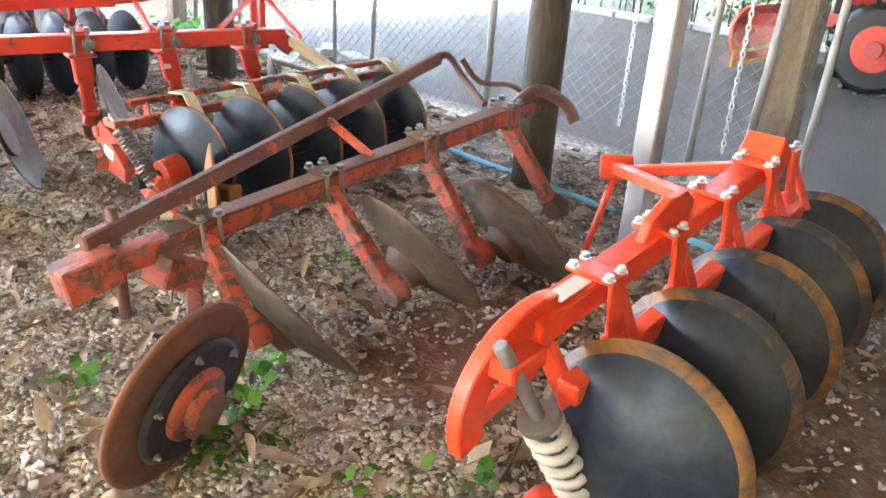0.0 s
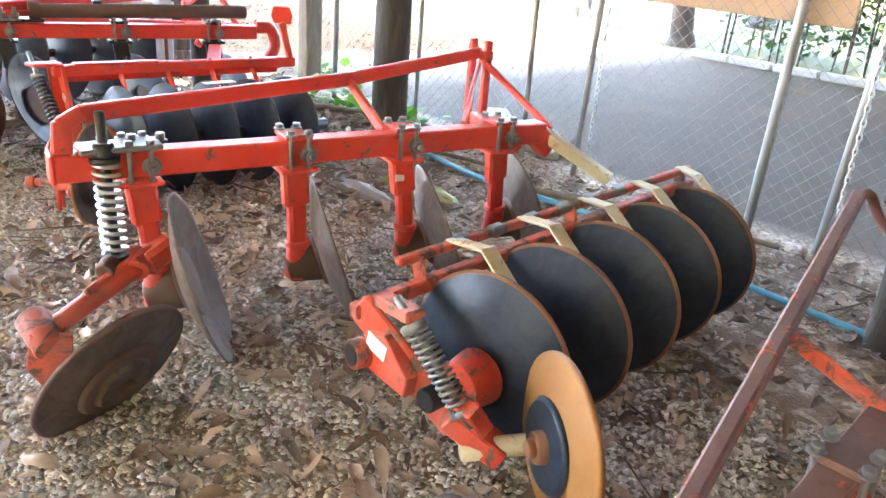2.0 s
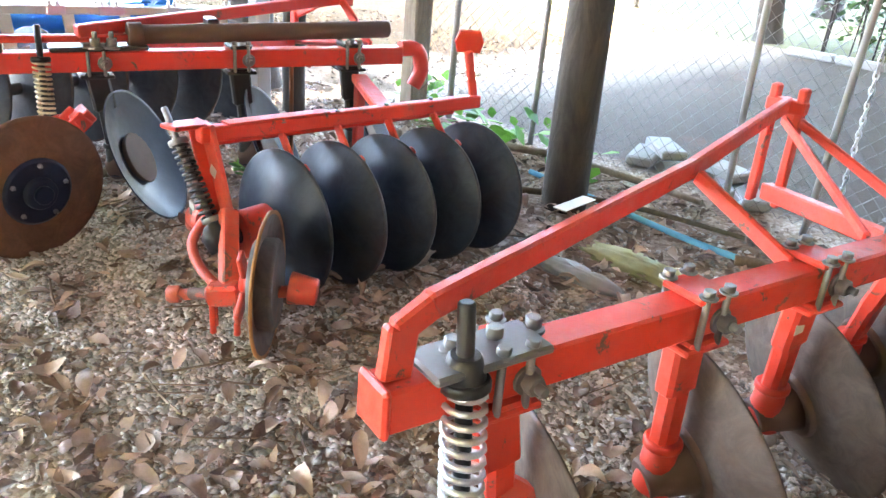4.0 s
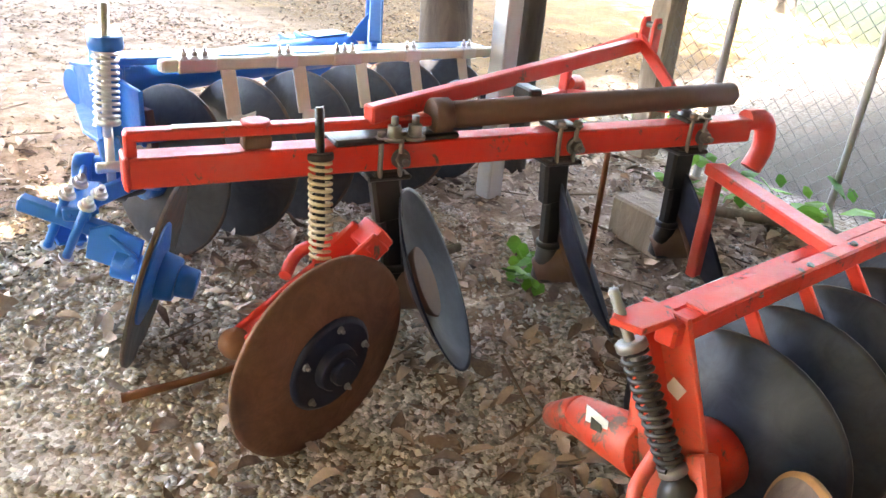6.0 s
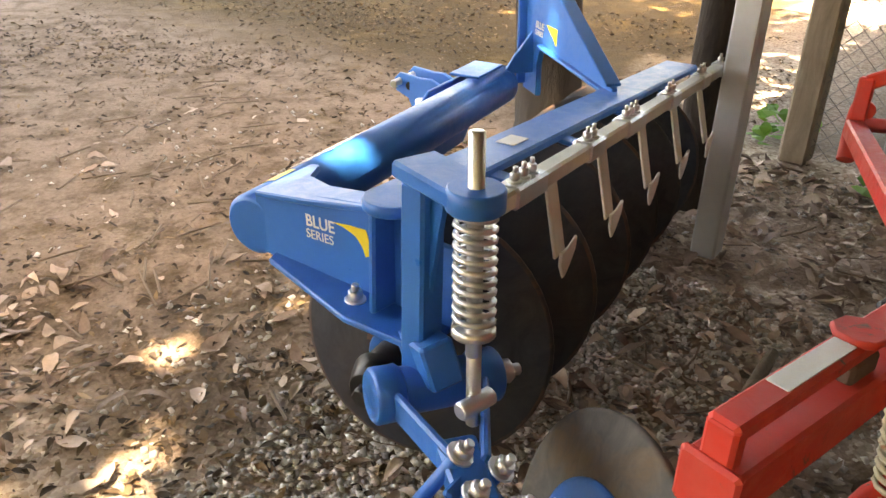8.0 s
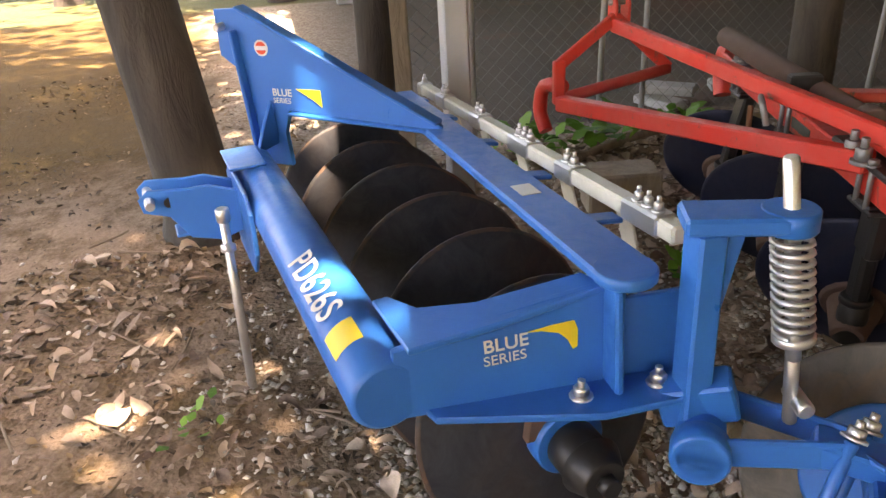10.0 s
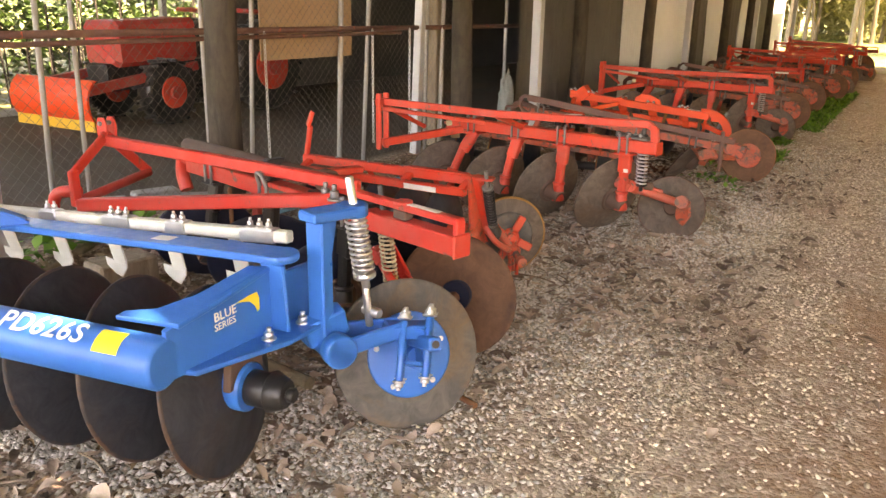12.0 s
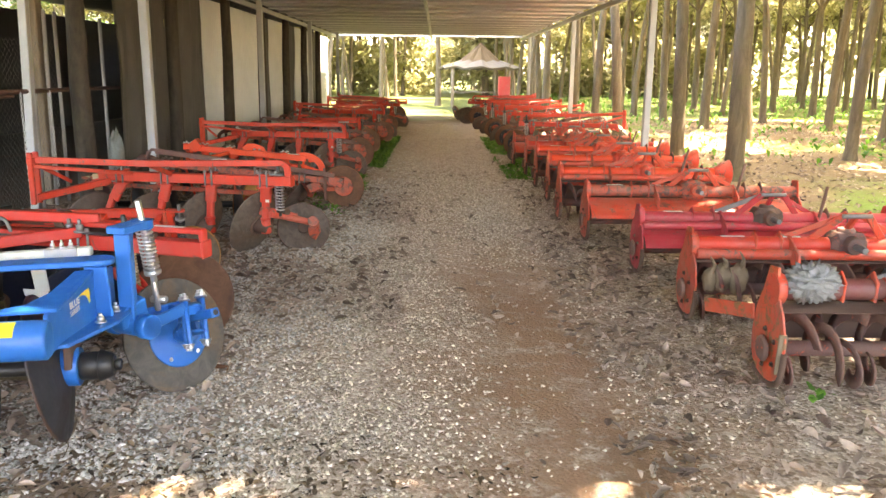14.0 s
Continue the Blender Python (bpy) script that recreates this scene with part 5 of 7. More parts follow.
def ground_material():
    k = Mat("gravel_and_earth", 0.95, 0.0, 0.12)
    x, y = k.axis(0), k.axis(1)
    big, mid, fine = k.noise(0.8, 5, 0.65, 0.4), k.noise(4.5, 6, 0.7), k.noise(45, 4, 0.7)
    cells = k.n.new("ShaderNodeTexVoronoi")
    cells.inputs["Scale"].default_value = 52
    k.l.new(k.co, cells.inputs["Vector"])
    grit = k.n.new("ShaderNodeSeparateColor")
    k.l.new(cells.outputs["Color"], grit.inputs[0])
    pebble = k.mix(grit.outputs[0], (0.30, 0.225, 0.165), (0.86, 0.75, 0.62))
    earth = k.mix(mid, (0.25, 0.130, 0.075), (0.46, 0.285, 0.18))
    earth = k.mix(k.math("MULTIPLY", fine, 0.5), earth, (0.36, 0.27, 0.19))

    def zone(v, a, b, w):
        """1 between a and b, fading over w."""
        up_ = k.n.new("ShaderNodeMapRange")
        up_.inputs[1].default_value, up_.inputs[2].default_value = a - w, a + w
        dn = k.n.new("ShaderNodeMapRange")
        dn.inputs[1].default_value, dn.inputs[2].default_value = b - w, b + w
        dn.inputs[3].default_value, dn.inputs[4].default_value = 1, 0
        k.l.new(v, up_.inputs[0])
        k.l.new(v, dn.inputs[0])
        return k.math("MULTIPLY", up_.outputs[0], dn.outputs[0])

    wob = k.math("MULTIPLY", k.math("SUBTRACT", big, 0.5), 1.6)
    xw, yw = k.math("ADD", x, wob), k.math("ADD", y, wob)
    track = k.math("MULTIPLY", zone(xw, 0.35, 1.6, 0.45), zone(yw, -14.0, -4.2, 1.6))
    south = zone(yw, -300, -9.0, 0.5)
    soil = k.math("MULTIPLY", zone(xw, -5.0, -0.75, 0.3), zone(yw, -9.6, -8.4, 0.2))
    south = k.math("MAXIMUM", south, soil)
    bare = k.math("MAXIMUM", track, south)
    bare = k.math("MAXIMUM", k.math("MULTIPLY", track, k.ramp(mid, 0.25, 0.5)), k.math("MULTIPLY", south, k.ramp(mid, 0.2, 0.45, (0.86,) * 3, (1.0,) * 3)))
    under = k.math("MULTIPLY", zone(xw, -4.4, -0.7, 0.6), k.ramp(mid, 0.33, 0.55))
    tone = k.mix(k.math("MULTIPLY", k.ramp(mid, 0.45, 0.7), 0.45), pebble, earth)
    south_earth = k.mix(mid, (0.046, 0.028, 0.010), (0.110, 0.071, 0.026))
    south_earth = k.mix(k.math("MULTIPLY", k.ramp(k.noise(24, 6, 0.75), 0.52, 0.66), 0.7), south_earth, (0.045, 0.03, 0.017))
    south_earth = k.mix(k.math("MULTIPLY", k.ramp(k.noise(1.7, 6, 0.7, 0.6), 0.52, 0.68), 0.6), south_earth, (0.18, 0.118, 0.044))
    tone = k.mix(bare, tone, k.mix(south, earth, south_earth))
    # Darker earth along the plough row; its tone also paints the shaded gaps between stones.
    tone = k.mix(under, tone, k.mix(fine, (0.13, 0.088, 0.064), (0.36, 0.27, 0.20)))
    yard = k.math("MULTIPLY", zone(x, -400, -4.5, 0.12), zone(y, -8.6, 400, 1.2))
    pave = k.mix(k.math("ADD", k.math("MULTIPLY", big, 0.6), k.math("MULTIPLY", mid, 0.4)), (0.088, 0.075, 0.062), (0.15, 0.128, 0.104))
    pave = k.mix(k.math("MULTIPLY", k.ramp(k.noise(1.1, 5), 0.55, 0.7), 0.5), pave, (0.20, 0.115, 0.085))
    red_patch = k.math("MULTIPLY", zone(xw, -2.7, -1.5, 0.2), zone(yw, -2.0, -1.25, 0.2))
    tone = k.mix(k.math("MULTIPLY", red_patch, 0.85), tone, k.mix(fine, (0.13, 0.055, 0.032), (0.25, 0.12, 0.075)))
    dark_patch = k.math("MULTIPLY", zone(xw, -3.1, -1.6, 0.25), zone(yw, -0.60, 0.05, 0.15))
    tone = k.mix(k.math("MULTIPLY", dark_patch, 0.85), tone, k.mix(fine, (0.075, 0.042, 0.026), (0.17, 0.10, 0.065)))
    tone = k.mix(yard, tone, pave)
    tone = k.mix(zone(x, -400, -11.1, 0.1), tone, k.mix(mid, (0.06, 0.07, 0.028), (0.14, 0.13, 0.06)))
    wood = k.math("MAXIMUM", zone(xw, 3.9, 400, 0.5), zone(yw, 15.5, 400, 1.0))
    litter = k.mix(mid, (0.155, 0.105, 0.056), (0.31, 0.23, 0.135))
    litter = k.mix(k.ramp(k.noise(0.22, 4, 0.6), 0.53, 0.68), litter, k.mix(mid, (0.10, 0.17, 0.03), (0.24, 0.33, 0.08)))
    tone = k.mix(wood, tone, litter)
    lawn = zone(yw, 19.5, 400, 1.5)
    tone = k.mix(lawn, tone, k.mix(mid, (0.055, 0.075, 0.020), (0.125, 0.14, 0.048)))
    k.color(tone)
    hgt = k.math("ADD", k.math("MULTIPLY", cells.outputs["Distance"], -0.6), k.math("ADD", fine, k.math("MULTIPLY", mid, 1.2)))
    return k.bump(hgt, 0.85, 0.014).m


def build_ground():
    xs = np.array(spaced(-420, 420, -5.0, 3.6, 0.11))
    ys = np.array(spaced(-420, 420, -12.5, 3.0, 0.11))
    gx, gy = np.meshgrid(xs, ys)
    z = np.array([lie(a, b) for a, b in zip(gx.ravel(), gy.ravel())])
    n, m = len(xs), len(ys)
    i = np.arange(n * m).reshape(m, n)
    quads = np.stack([i[:-1, :-1], i[:-1, 1:], i[1:, 1:], i[1:, :-1]], -1).reshape(-1, 4)
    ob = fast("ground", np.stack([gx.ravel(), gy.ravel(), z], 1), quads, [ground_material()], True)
    tagged(ob, "gravel, brown earth and leaf litter on flat ground", "ground", kind="structure")


build_ground()

STONE = Mat("grey_gravel_stone", 0.85)
STONE.bump(STONE.noise(140, 4, 0.7), 0.5, 0.004).color(STONE.mix(STONE.math("POWER", STONE.math("ADD", STONE.math("MULTIPLY", STONE.rnd(True), 0.72), STONE.math("MULTIPLY", STONE.ramp(STONE.noise(90, 4, 0.75), 0.3, 0.7), 0.28)), 1.15), (0.19, 0.170, 0.143), (0.87, 0.81, 0.715)))
STONE = STONE.m
DRY_LEAF = Mat("dry_brown_leaf", 0.75)
DRY_LEAF.bump(DRY_LEAF.noise(60, 4, 0.7), 0.4, 0.004).color(DRY_LEAF.mix(DRY_LEAF.math("POWER", DRY_LEAF.math("ADD", DRY_LEAF.math("MULTIPLY", DRY_LEAF.rnd(True), 0.8), DRY_LEAF.math("MULTIPLY", DRY_LEAF.ramp(DRY_LEAF.noise(45, 4, 0.7), 0.3, 0.7), 0.2)), 1.15), (0.085, 0.050, 0.034), (0.62, 0.48, 0.37)))
DRY_LEAF = DRY_LEAF.m
rng = np.random.default_rng(5)


def patch(n, xlo, xhi, ylo, yhi, thresh, freq, seed):
    """Scatter places that gather in drifts."""
    out = []
    while len(out) < n:
        x, y = rng.uniform(xlo, xhi), rng.uniform(ylo, yhi)
        bare = math.hypot((x + 2.0) / 0.62, (y + 1.66) / 0.30) < 1.0 + 0.4 * noise.noise(Vector((x * 4, y * 4, 1.0)))
        bare = bare or math.hypot((x + 2.35) / 0.80, (y + 0.28) / 0.34) < 1.0 + 0.4 * noise.noise(Vector((x * 4, y * 4, 5.0)))
        if bare and rng.uniform() > 0.12:
            continue
        if noise.noise(Vector((x * freq, y * freq, seed))) + rng.uniform(-0.5, 0.5) > thresh:
            out.append((x, y))
    return out


def stones(places, lo, hi):
    p = np.array([(x, y, lie(x, y)) for x, y in places])
    n = len(p)
    base = np.array([(1, 0, 0), (0, 1, 0), (-1, 0, 0), (0, -1, 0), (0, 0, 1), (0, 0, -1)], float)
    r = rng.uniform(lo, hi, (n, 1, 1)) * rng.uniform(0.55, 1.25, (n, 6, 1))
    a = rng.uniform(0, 6.28, n)
    rot = np.zeros((n, 3, 3))
    rot[:, 0, 0], rot[:, 0, 1], rot[:, 1, 0], rot[:, 1, 1], rot[:, 2, 2] = np.cos(a), -np.sin(a), np.sin(a), np.cos(a), 0.62
    tilt = rng.normal(0, 0.35, (n, 2))
    v = np.einsum("nij,nkj->nki", rot, base[None] * r)
    v[:, :, 2] += v[:, :, 0] * tilt[:, :1] + v[:, :, 1] * tilt[:, 1:]
    v += p[:, None, :] + np.array([0, 0, 0.004])
    f = np.array([(0, 1, 4), (1, 2, 4), (2, 3, 4), (3, 0, 4), (1, 0, 5), (2, 1, 5), (3, 2, 5), (0, 3, 5)])
    return v.reshape(-1, 3), (f[None] + 6 * np.arange(n)[:, None, None]).reshape(-1, 3)


def off_track(places):
    """Fewer stones on the brown wheel track, thinning out towards its middle."""
    out = []
    for x, y in places:
        w = x + 0.5 * noise.noise(Vector((x * 0.8, y * 0.8, 9.0))) + 0.25 * noise.noise(Vector((x * 2.5, y * 2.5, 4.0)))
        in_x = min(1.0, max(0.0, (w + 0.05) / 0.5)) * min(1.0, max(0.0, (1.95 - w) / 0.4))
        in_y = min(1.0, max(0.0, (-3.4 - y) / 1.6))
        if rng.uniform() > 0.96 * in_x * in_y:
            out.append((x, y))
    return out


gravel = [(x, y) for x, y in off_track(patch(44000, -2.3, 1.7, -9.2, 0.8, -0.12, 1.3, 2.0)) if not (x < -0.6 and y < -8.4 and rng.uniform() < 0.85)] + patch(60000, -2.7, -0.1, -8.4, 0.4, -0.15, 0.9, 6.0) + off_track(patch(14000, -4.2, 1.2, -8.9, 3.0, 0.0, 0.9, 4.0)) + patch(450, -3.5, 1.2, -11.0, -8.6, 0.1, 0.9, 4.0) + patch(9000, -1.2, 2.4, 0.0, 9.0, -0.1, 0.9, 4.0) + patch(5200, 1.25, 2.5, -9.2, 1.0, 0.02, 1.6, 7.0)
pale_chance = [(-0.1 - p[0]) / 1.3 + rng.uniform(-0.5, 0.5) > 0.5 for p in gravel]
big_stones = [p for p, c in zip(gravel, pale_chance) if c]
FINE_STONE = Mat("brown_fine_gravel", 0.88)
FINE_STONE.color(FINE_STONE.mix(FINE_STONE.math("POWER", FINE_STONE.rnd(True), 1.15), (0.24, 0.182, 0.122), (0.86, 0.745, 0.59)))
FINE_STONE = FINE_STONE.m
v_, f_ = stones([p for p, c in zip(gravel, pale_chance) if not c], 0.005, 0.015)
tagged(fast("fine_gravel", v_, f_, [FINE_STONE], True), "fine brown and beige gravel along the path", "gravel", kind="stuff")
v_, f_ = stones(big_stones, 0.007, 0.019)
tagged(fast("gravel", v_, f_, [STONE], True), "loose grey and brown gravel stones", "gravel", kind="stuff")


def leaves(places, lo, hi, lift=0.012):
    """Curled dry leaves: a midrib with a blade bent up on either side."""
    n = len(places)
    p = np.array([(x, y, lie(x, y)) for x, y in places])
    rib = [(-1.0, 0.0), (-0.62, 0.27), (-0.12, 0.42), (0.38, 0.36), (0.76, 0.17), (1.0, 0.0)]
    out = np.array([rib[0]] + [(a, b * k) for a, b in rib[1:5] for k in (1, 0, -1)] + [rib[5]])
    size = (lo + (hi - lo) * rng.uniform(0, 1, (n, 1)) ** 1.8) / 2
    wide = rng.uniform(0.6, 1.3, (n, 1))
    x, y = out[None, :, 0] * size, out[None, :, 1] * size * wide
    y = y + rng.normal(0, 0.12, (n, 1)) * (x / size) ** 2 * size
    curl, cup = rng.normal(0.1, 0.6, (n, 1)), rng.uniform(-0.3, 1.5, (n, 1))
    z = curl * (x / size) ** 2 * size * 0.5 + cup * np.abs(out[None, :, 1]) * size * 0.75 + rng.normal(0, 0.06, (n, 14)) * size
    a = rng.uniform(0, 6.28, (n, 1))
    tx, ty = rng.normal(0, 0.22, (n, 1)), rng.normal(0, 0.22, (n, 1))
    z = z + x * tx + y * ty
    z = z - z.min(1, keepdims=True) + rng.uniform(0.002, lift, (n, 1))
    v = np.stack([p[:, :1] + x * np.cos(a) - y * np.sin(a), p[:, 1:2] + x * np.sin(a) + y * np.cos(a), p[:, 2:] + z], -1)
    f = [(0, 2, 1), (0, 3, 2), (10, 11, 13), (11, 12, 13)]
    for k in range(3):
        o = 1 + 3 * k
        f += [(o, o + 1, o + 4), (o, o + 4, o + 3), (o + 1, o + 2, o + 5), (o + 1, o + 5, o + 4)]
    return v.reshape(-1, 3), (np.array(f)[None] + 14 * np.arange(n)[:, None, None]).reshape(-1, 3)


drift = (patch(7600, -4.3, -1.5, -8.3, 0.5, -0.15, 0.9, 11.0) + patch(2300, -1.9, -0.7, -8.2, 0.5, -0.05, 0.9, 12.0) + patch(1500, -1.2, 0.1, -6.5, 0.3, 0.08, 1.1, 13.0) + patch(520, -3.4, -0.5, -9.7, -8.4, -0.05, 1.0, 17.0) + patch(120, -3.2, 0.3, -11.0, -9.5, -0.05, 1.0, 17.0)
         + patch(5200, 1.35, 4.2, -9.5, 4.0, -0.1, 0.8, 19.0) + patch(1300, 1.15, 2.3, -9.6, -3.0, 0.0, 1.4, 21.0) + patch(420, -0.8, 1.4, -10.0, 2.0, 0.1, 0.8, 23.0) + patch(12000, 4.0, 14.0, -5.0, 18.0, -0.1, 0.5, 29.0))
v_, f_ = leaves(drift, 0.03, 0.115)
tagged(fast("leaf_litter", v_, f_, [DRY_LEAF], True), "curled dry brown leaves scattered over the ground", "leaf litter", kind="stuff")
CRUMB = Mat("brown_leaf_crumb", 0.85)
CRUMB.color(CRUMB.mix(CRUMB.math("POWER", CRUMB.rnd(True), 2.0), (0.030, 0.019, 0.010), (0.26, 0.17, 0.09)))
CRUMB = CRUMB.m
crumbs = patch(15000, -7.5, 0.8, -14.5, -8.3, -0.05, 0.8, 31.0) + patch(2600, -3.4, 0.2, -9.8, -8.0, -0.1, 1.0, 33.0)
v_, f_ = leaves(crumbs, 0.012, 0.055, 0.006)
tagged(fast("leaf_fragments", v_, f_, [CRUMB], True), "small broken brown leaf bits over bare earth", "leaf litter", kind="stuff")


def twigs(n, xlo, xhi, ylo, yhi):
    m = Mesh()
    for _ in range(n):
        x, y, a, l = rng.uniform(xlo, xhi), rng.uniform(ylo, yhi), rng.uniform(0, 6.28), rng.uniform(0.08, 0.32)
        p = Vector((x, y, lie(x, y) + 0.012))
        q = p + Vector((math.cos(a) * l, math.sin(a) * l, rng.uniform(0, 0.02)))
        pipe([p, (p + q) / 2 + Vector((0.01, 0.012, 0.004)), q], rng.uniform(0.002, 0.006), 4, m, sub=2)
    return m


tw = twigs(260, -4.2, -1.0, -9.5, -0.5)
for p_ in ((-1.6, -9.6), (-2.4, -10.2), (-1.2, -10.6), (-3.0, -11.0)):
    for _ in range(16):
        x_, y_, a_ = p_[0] + rng.normal(0, 0.35), p_[1] + rng.normal(0, 0.15), rng.normal(0.2, 0.5)
        pipe([(x_, y_, 0.01), (x_ + 0.2 * math.cos(a_), y_ + 0.2 * math.sin(a_), 0.016)], 0.005, 4, tw, sub=1)
tagged(tw.ob("twigs", plain("grey_brown_twig", (0.12, 0.085, 0.06), (0.28, 0.21, 0.15), 30, 0.9)), "thin dry twigs lying on the ground", "twigs", kind="stuff")


def lying_branch(points, r, mat, label):
    ob = pipe(points, r, 8, taper=r * 0.6).ob("fallen_branch", mat, points[0])
    ob.location = points[0]
    tagged(ob, label, "branch")


lying_branch([(-1.50, -7.43, 0.03), (-1.85, -7.41, 0.05), (-2.35, -7.43, 0.035)], 0.032, BARK, "thick brown branch lying on the leaf litter")
lying_branch([(-0.82, -7.19, 0.014), (-1.0, -7.15, 0.025), (-1.2, -7.15, 0.015)], 0.015, RUST, "short reddish-brown stick on the gravel")
lying_branch([(-3.75, -7.2, 0.03), (-4.1, -6.4, 0.05), (-4.2, -5.4, 0.03)], 0.03, POST_WOOD, "long grey-brown pole lying along the fence")
lying_branch([(-3.6, -4.9, 0.03), (-3.95, -4.2, 0.04), (-4.15, -3.4, 0.03)], 0.026, POST_WOOD, "long grey-brown pole lying along the fence")
lying_branch([(-3.3, -6.3, 0.03), (-3.75, -5.7, 0.03), (-3.9, -5.0, 0.03)], 0.02, BARK, "thin brown pole lying along the fence")

hose = pipe([(-3.80, -6.3, 0.02), (-3.73, -5.74, 0.02), (-3.65, -5.05, 0.02), (-3.70, -4.2, 0.02), (-3.55, -3.3, 0.02), (-3.50, -2.5, 0.02), (-3.45, -1.9, 0.02), (-3.4, -1.2, 0.02)], 0.017, 8)
tagged(hose.ob("water_hose", plain("blue_plastic", (0.10, 0.36, 0.52), (0.16, 0.46, 0.60), 9, 0.45)), "pale blue plastic water pipe on the ground", "hose")


def slab(c, sx, sy, sz, turn, mat, name, label, category):
    a = radians(turn)
    d = Vector((math.cos(a), math.sin(a), 0)) * sx / 2
    c = Vector(c)
    ob = bar(c - d, c + d, sy, sz, ch=0.012).ob(name, mat, (c.x, c.y, c.z - sz / 2))
    ob.location = (c.x, c.y, c.z - sz / 2)
    return tagged(ob, label, category)


CONCRETE = plain("grey_concrete", (0.24, 0.24, 0.23), (0.42, 0.41, 0.39), 5, 0.9)
MOSSY = plain("mossy_plank", (0.26, 0.25, 0.13), (0.50, 0.50, 0.26), 7, 0.9, 0, 0.6)
for c_, t_ in (((-4.72, -6.10, 0.03), 20), ((-4.80, -6.00, 0.09), 50), ((-4.62, -5.47, 0.03), 15), ((-4.72, -5.55, 0.09), 70), ((-4.55, -5.30, 0.03), 40)):
    slab(c_, 0.36, 0.17, 0.06, t_, CONCRETE, "concrete_block", "grey concrete block lying by the wire fence", "block")
slab((-3.20, -7.05, 0.10), 0.34, 0.22, 0.2, 80, POST_WOOD, "stone_block", "squared brown stone block on the leaf litter", "block")
for c_, r_, mat_, lab_ in (((-3.20, -5.15, 0.005), (0.10, 0.30, 0.035), MOSSY, "flat mossy yellow-green stone half sunk in litter"), ((-2.89, -5.28, 0.004), (0.075, 0.24, 0.03), CONCRETE, "flat grey stone half sunk in litter")):
    tagged(blob(c_, *r_, 0.35, 6.0, 28, 14).ob("flat_stone", mat_), lab_, "stone")


def weed(x, y, n, size, name="weed", label="small green weed with broad leaves growing from gravel", spread=0.06):
    m = Mesh()
    for _ in range(n):
        a, t, l = rng.uniform(0, 6.28), rng.uniform(0.2, 1.1), size * rng.uniform(0.6, 1.2)
        o = Vector((x + rng.normal(0, spread), y + rng.normal(0, spread), rng.uniform(0.0, size * 1.1)))
        d = Vector((math.cos(a) * math.cos(t), math.sin(a) * math.cos(t), math.sin(t)))
        s_ = Vector((-math.sin(a), math.cos(a), 0))
        w = l * 0.36
        m.add([o, o + d * l * 0.4 + s_ * w, o + d * l * 0.5, o + d * l * 0.4 - s_ * w, o + d * l * 0.85 + s_ * w * 0.5 - Vector((0, 0, l * 0.1)), o + d * l - Vector((0, 0, l * 0.18)), o + d * l * 0.85 - s_ * w * 0.5 - Vector((0, 0, l * 0.1))],
              [(0, 2, 1), (0, 3, 2), (1, 2, 5, 4), (2, 3, 6, 5)])
    ob = m.ob(name, WEED, (x, y, 0))
    ob.location = (x, y, 0)
    tagged(ob, label, "weed", "weeds", "stuff")


for x_, y_, n_, s_ in ((-0.81, -2.25, 12, 0.06), (-1.14, -1.90, 14, 0.06), (-0.95, -1.80, 9, 0.06), (-1.31, -1.96, 9, 0.055), (-1.36, -1.14, 12, 0.06), (-1.28, -1.24, 8, 0.06), (-1.09, -1.36, 7, 0.055), (-1.96, -2.45, 9, 0.05),
                       (-4.05, -7.1, 26, 0.15), (-4.1, -6.75, 22, 0.15), (-3.95, -7.35, 16, 0.13), (-4.05, -6.2, 18, 0.13), (-2.38, -7.06, 26, 0.10), (-4.5, -8.1, 30, 0.14), (2.3, -7.6, 12, 0.06), (-2.0, -8.95, 10, 0.06)):
    weed(x_, y_, n_, s_, spread=0.05 if s_ < 0.12 else 0.12)


def grass_bank(x0, x1, y0, y1, n, h):
    x, y = rng.uniform(x0, x1, n), rng.uniform(y0, y1, n)
    keep = np.array([noise.noise(Vector((a * 1.3, b * 0.8, 3.3))) > -0.15 for a, b in zip(x, y)])
    x, y = x[keep], y[keep]
    n = len(x)
    a, l, t = rng.uniform(0, 6.28, n), h * rng.uniform(0.4, 1.2, n), rng.uniform(0.3, 1.2, n)
    w = l * 0.16
    d = np.stack([np.cos(a) * np.cos(t), np.sin(a) * np.cos(t), np.sin(t)], 1) * l[:, None]
    s_ = np.stack([-np.sin(a), np.cos(a), 0 * a], 1) * w[:, None]
    o = np.stack([x, y, 0 * x - 0.005], 1)
    v = np.stack([o, o + d * 0.5 + s_, o + d * 0.5 - s_, o + d - np.stack([0 * l, 0 * l, l * 0.25], 1)], 1)
    f = np.array([(0, 2, 1), (1, 2, 3)])
    return v.reshape(-1, 3), (f[None] + 4 * np.arange(n)[:, None, None]).reshape(-1, 3)


for a_ in ((-1.15, -0.85, -1.95, -1.6, 90, 0.09), (-1.15, -0.7, -0.5, 1.5, 1100, 0.13), (-1.2, -0.6, 1.5, 9.0, 4200, 0.13), (1.45, 1.95, 1.0, 9.0, 2600, 0.12)):
    v_, f_ = grass_bank(*a_)
    tagged(fast("grass", v_, f_, [WEED]), "strip of short green grass along the path", "grass", kind="stuff")


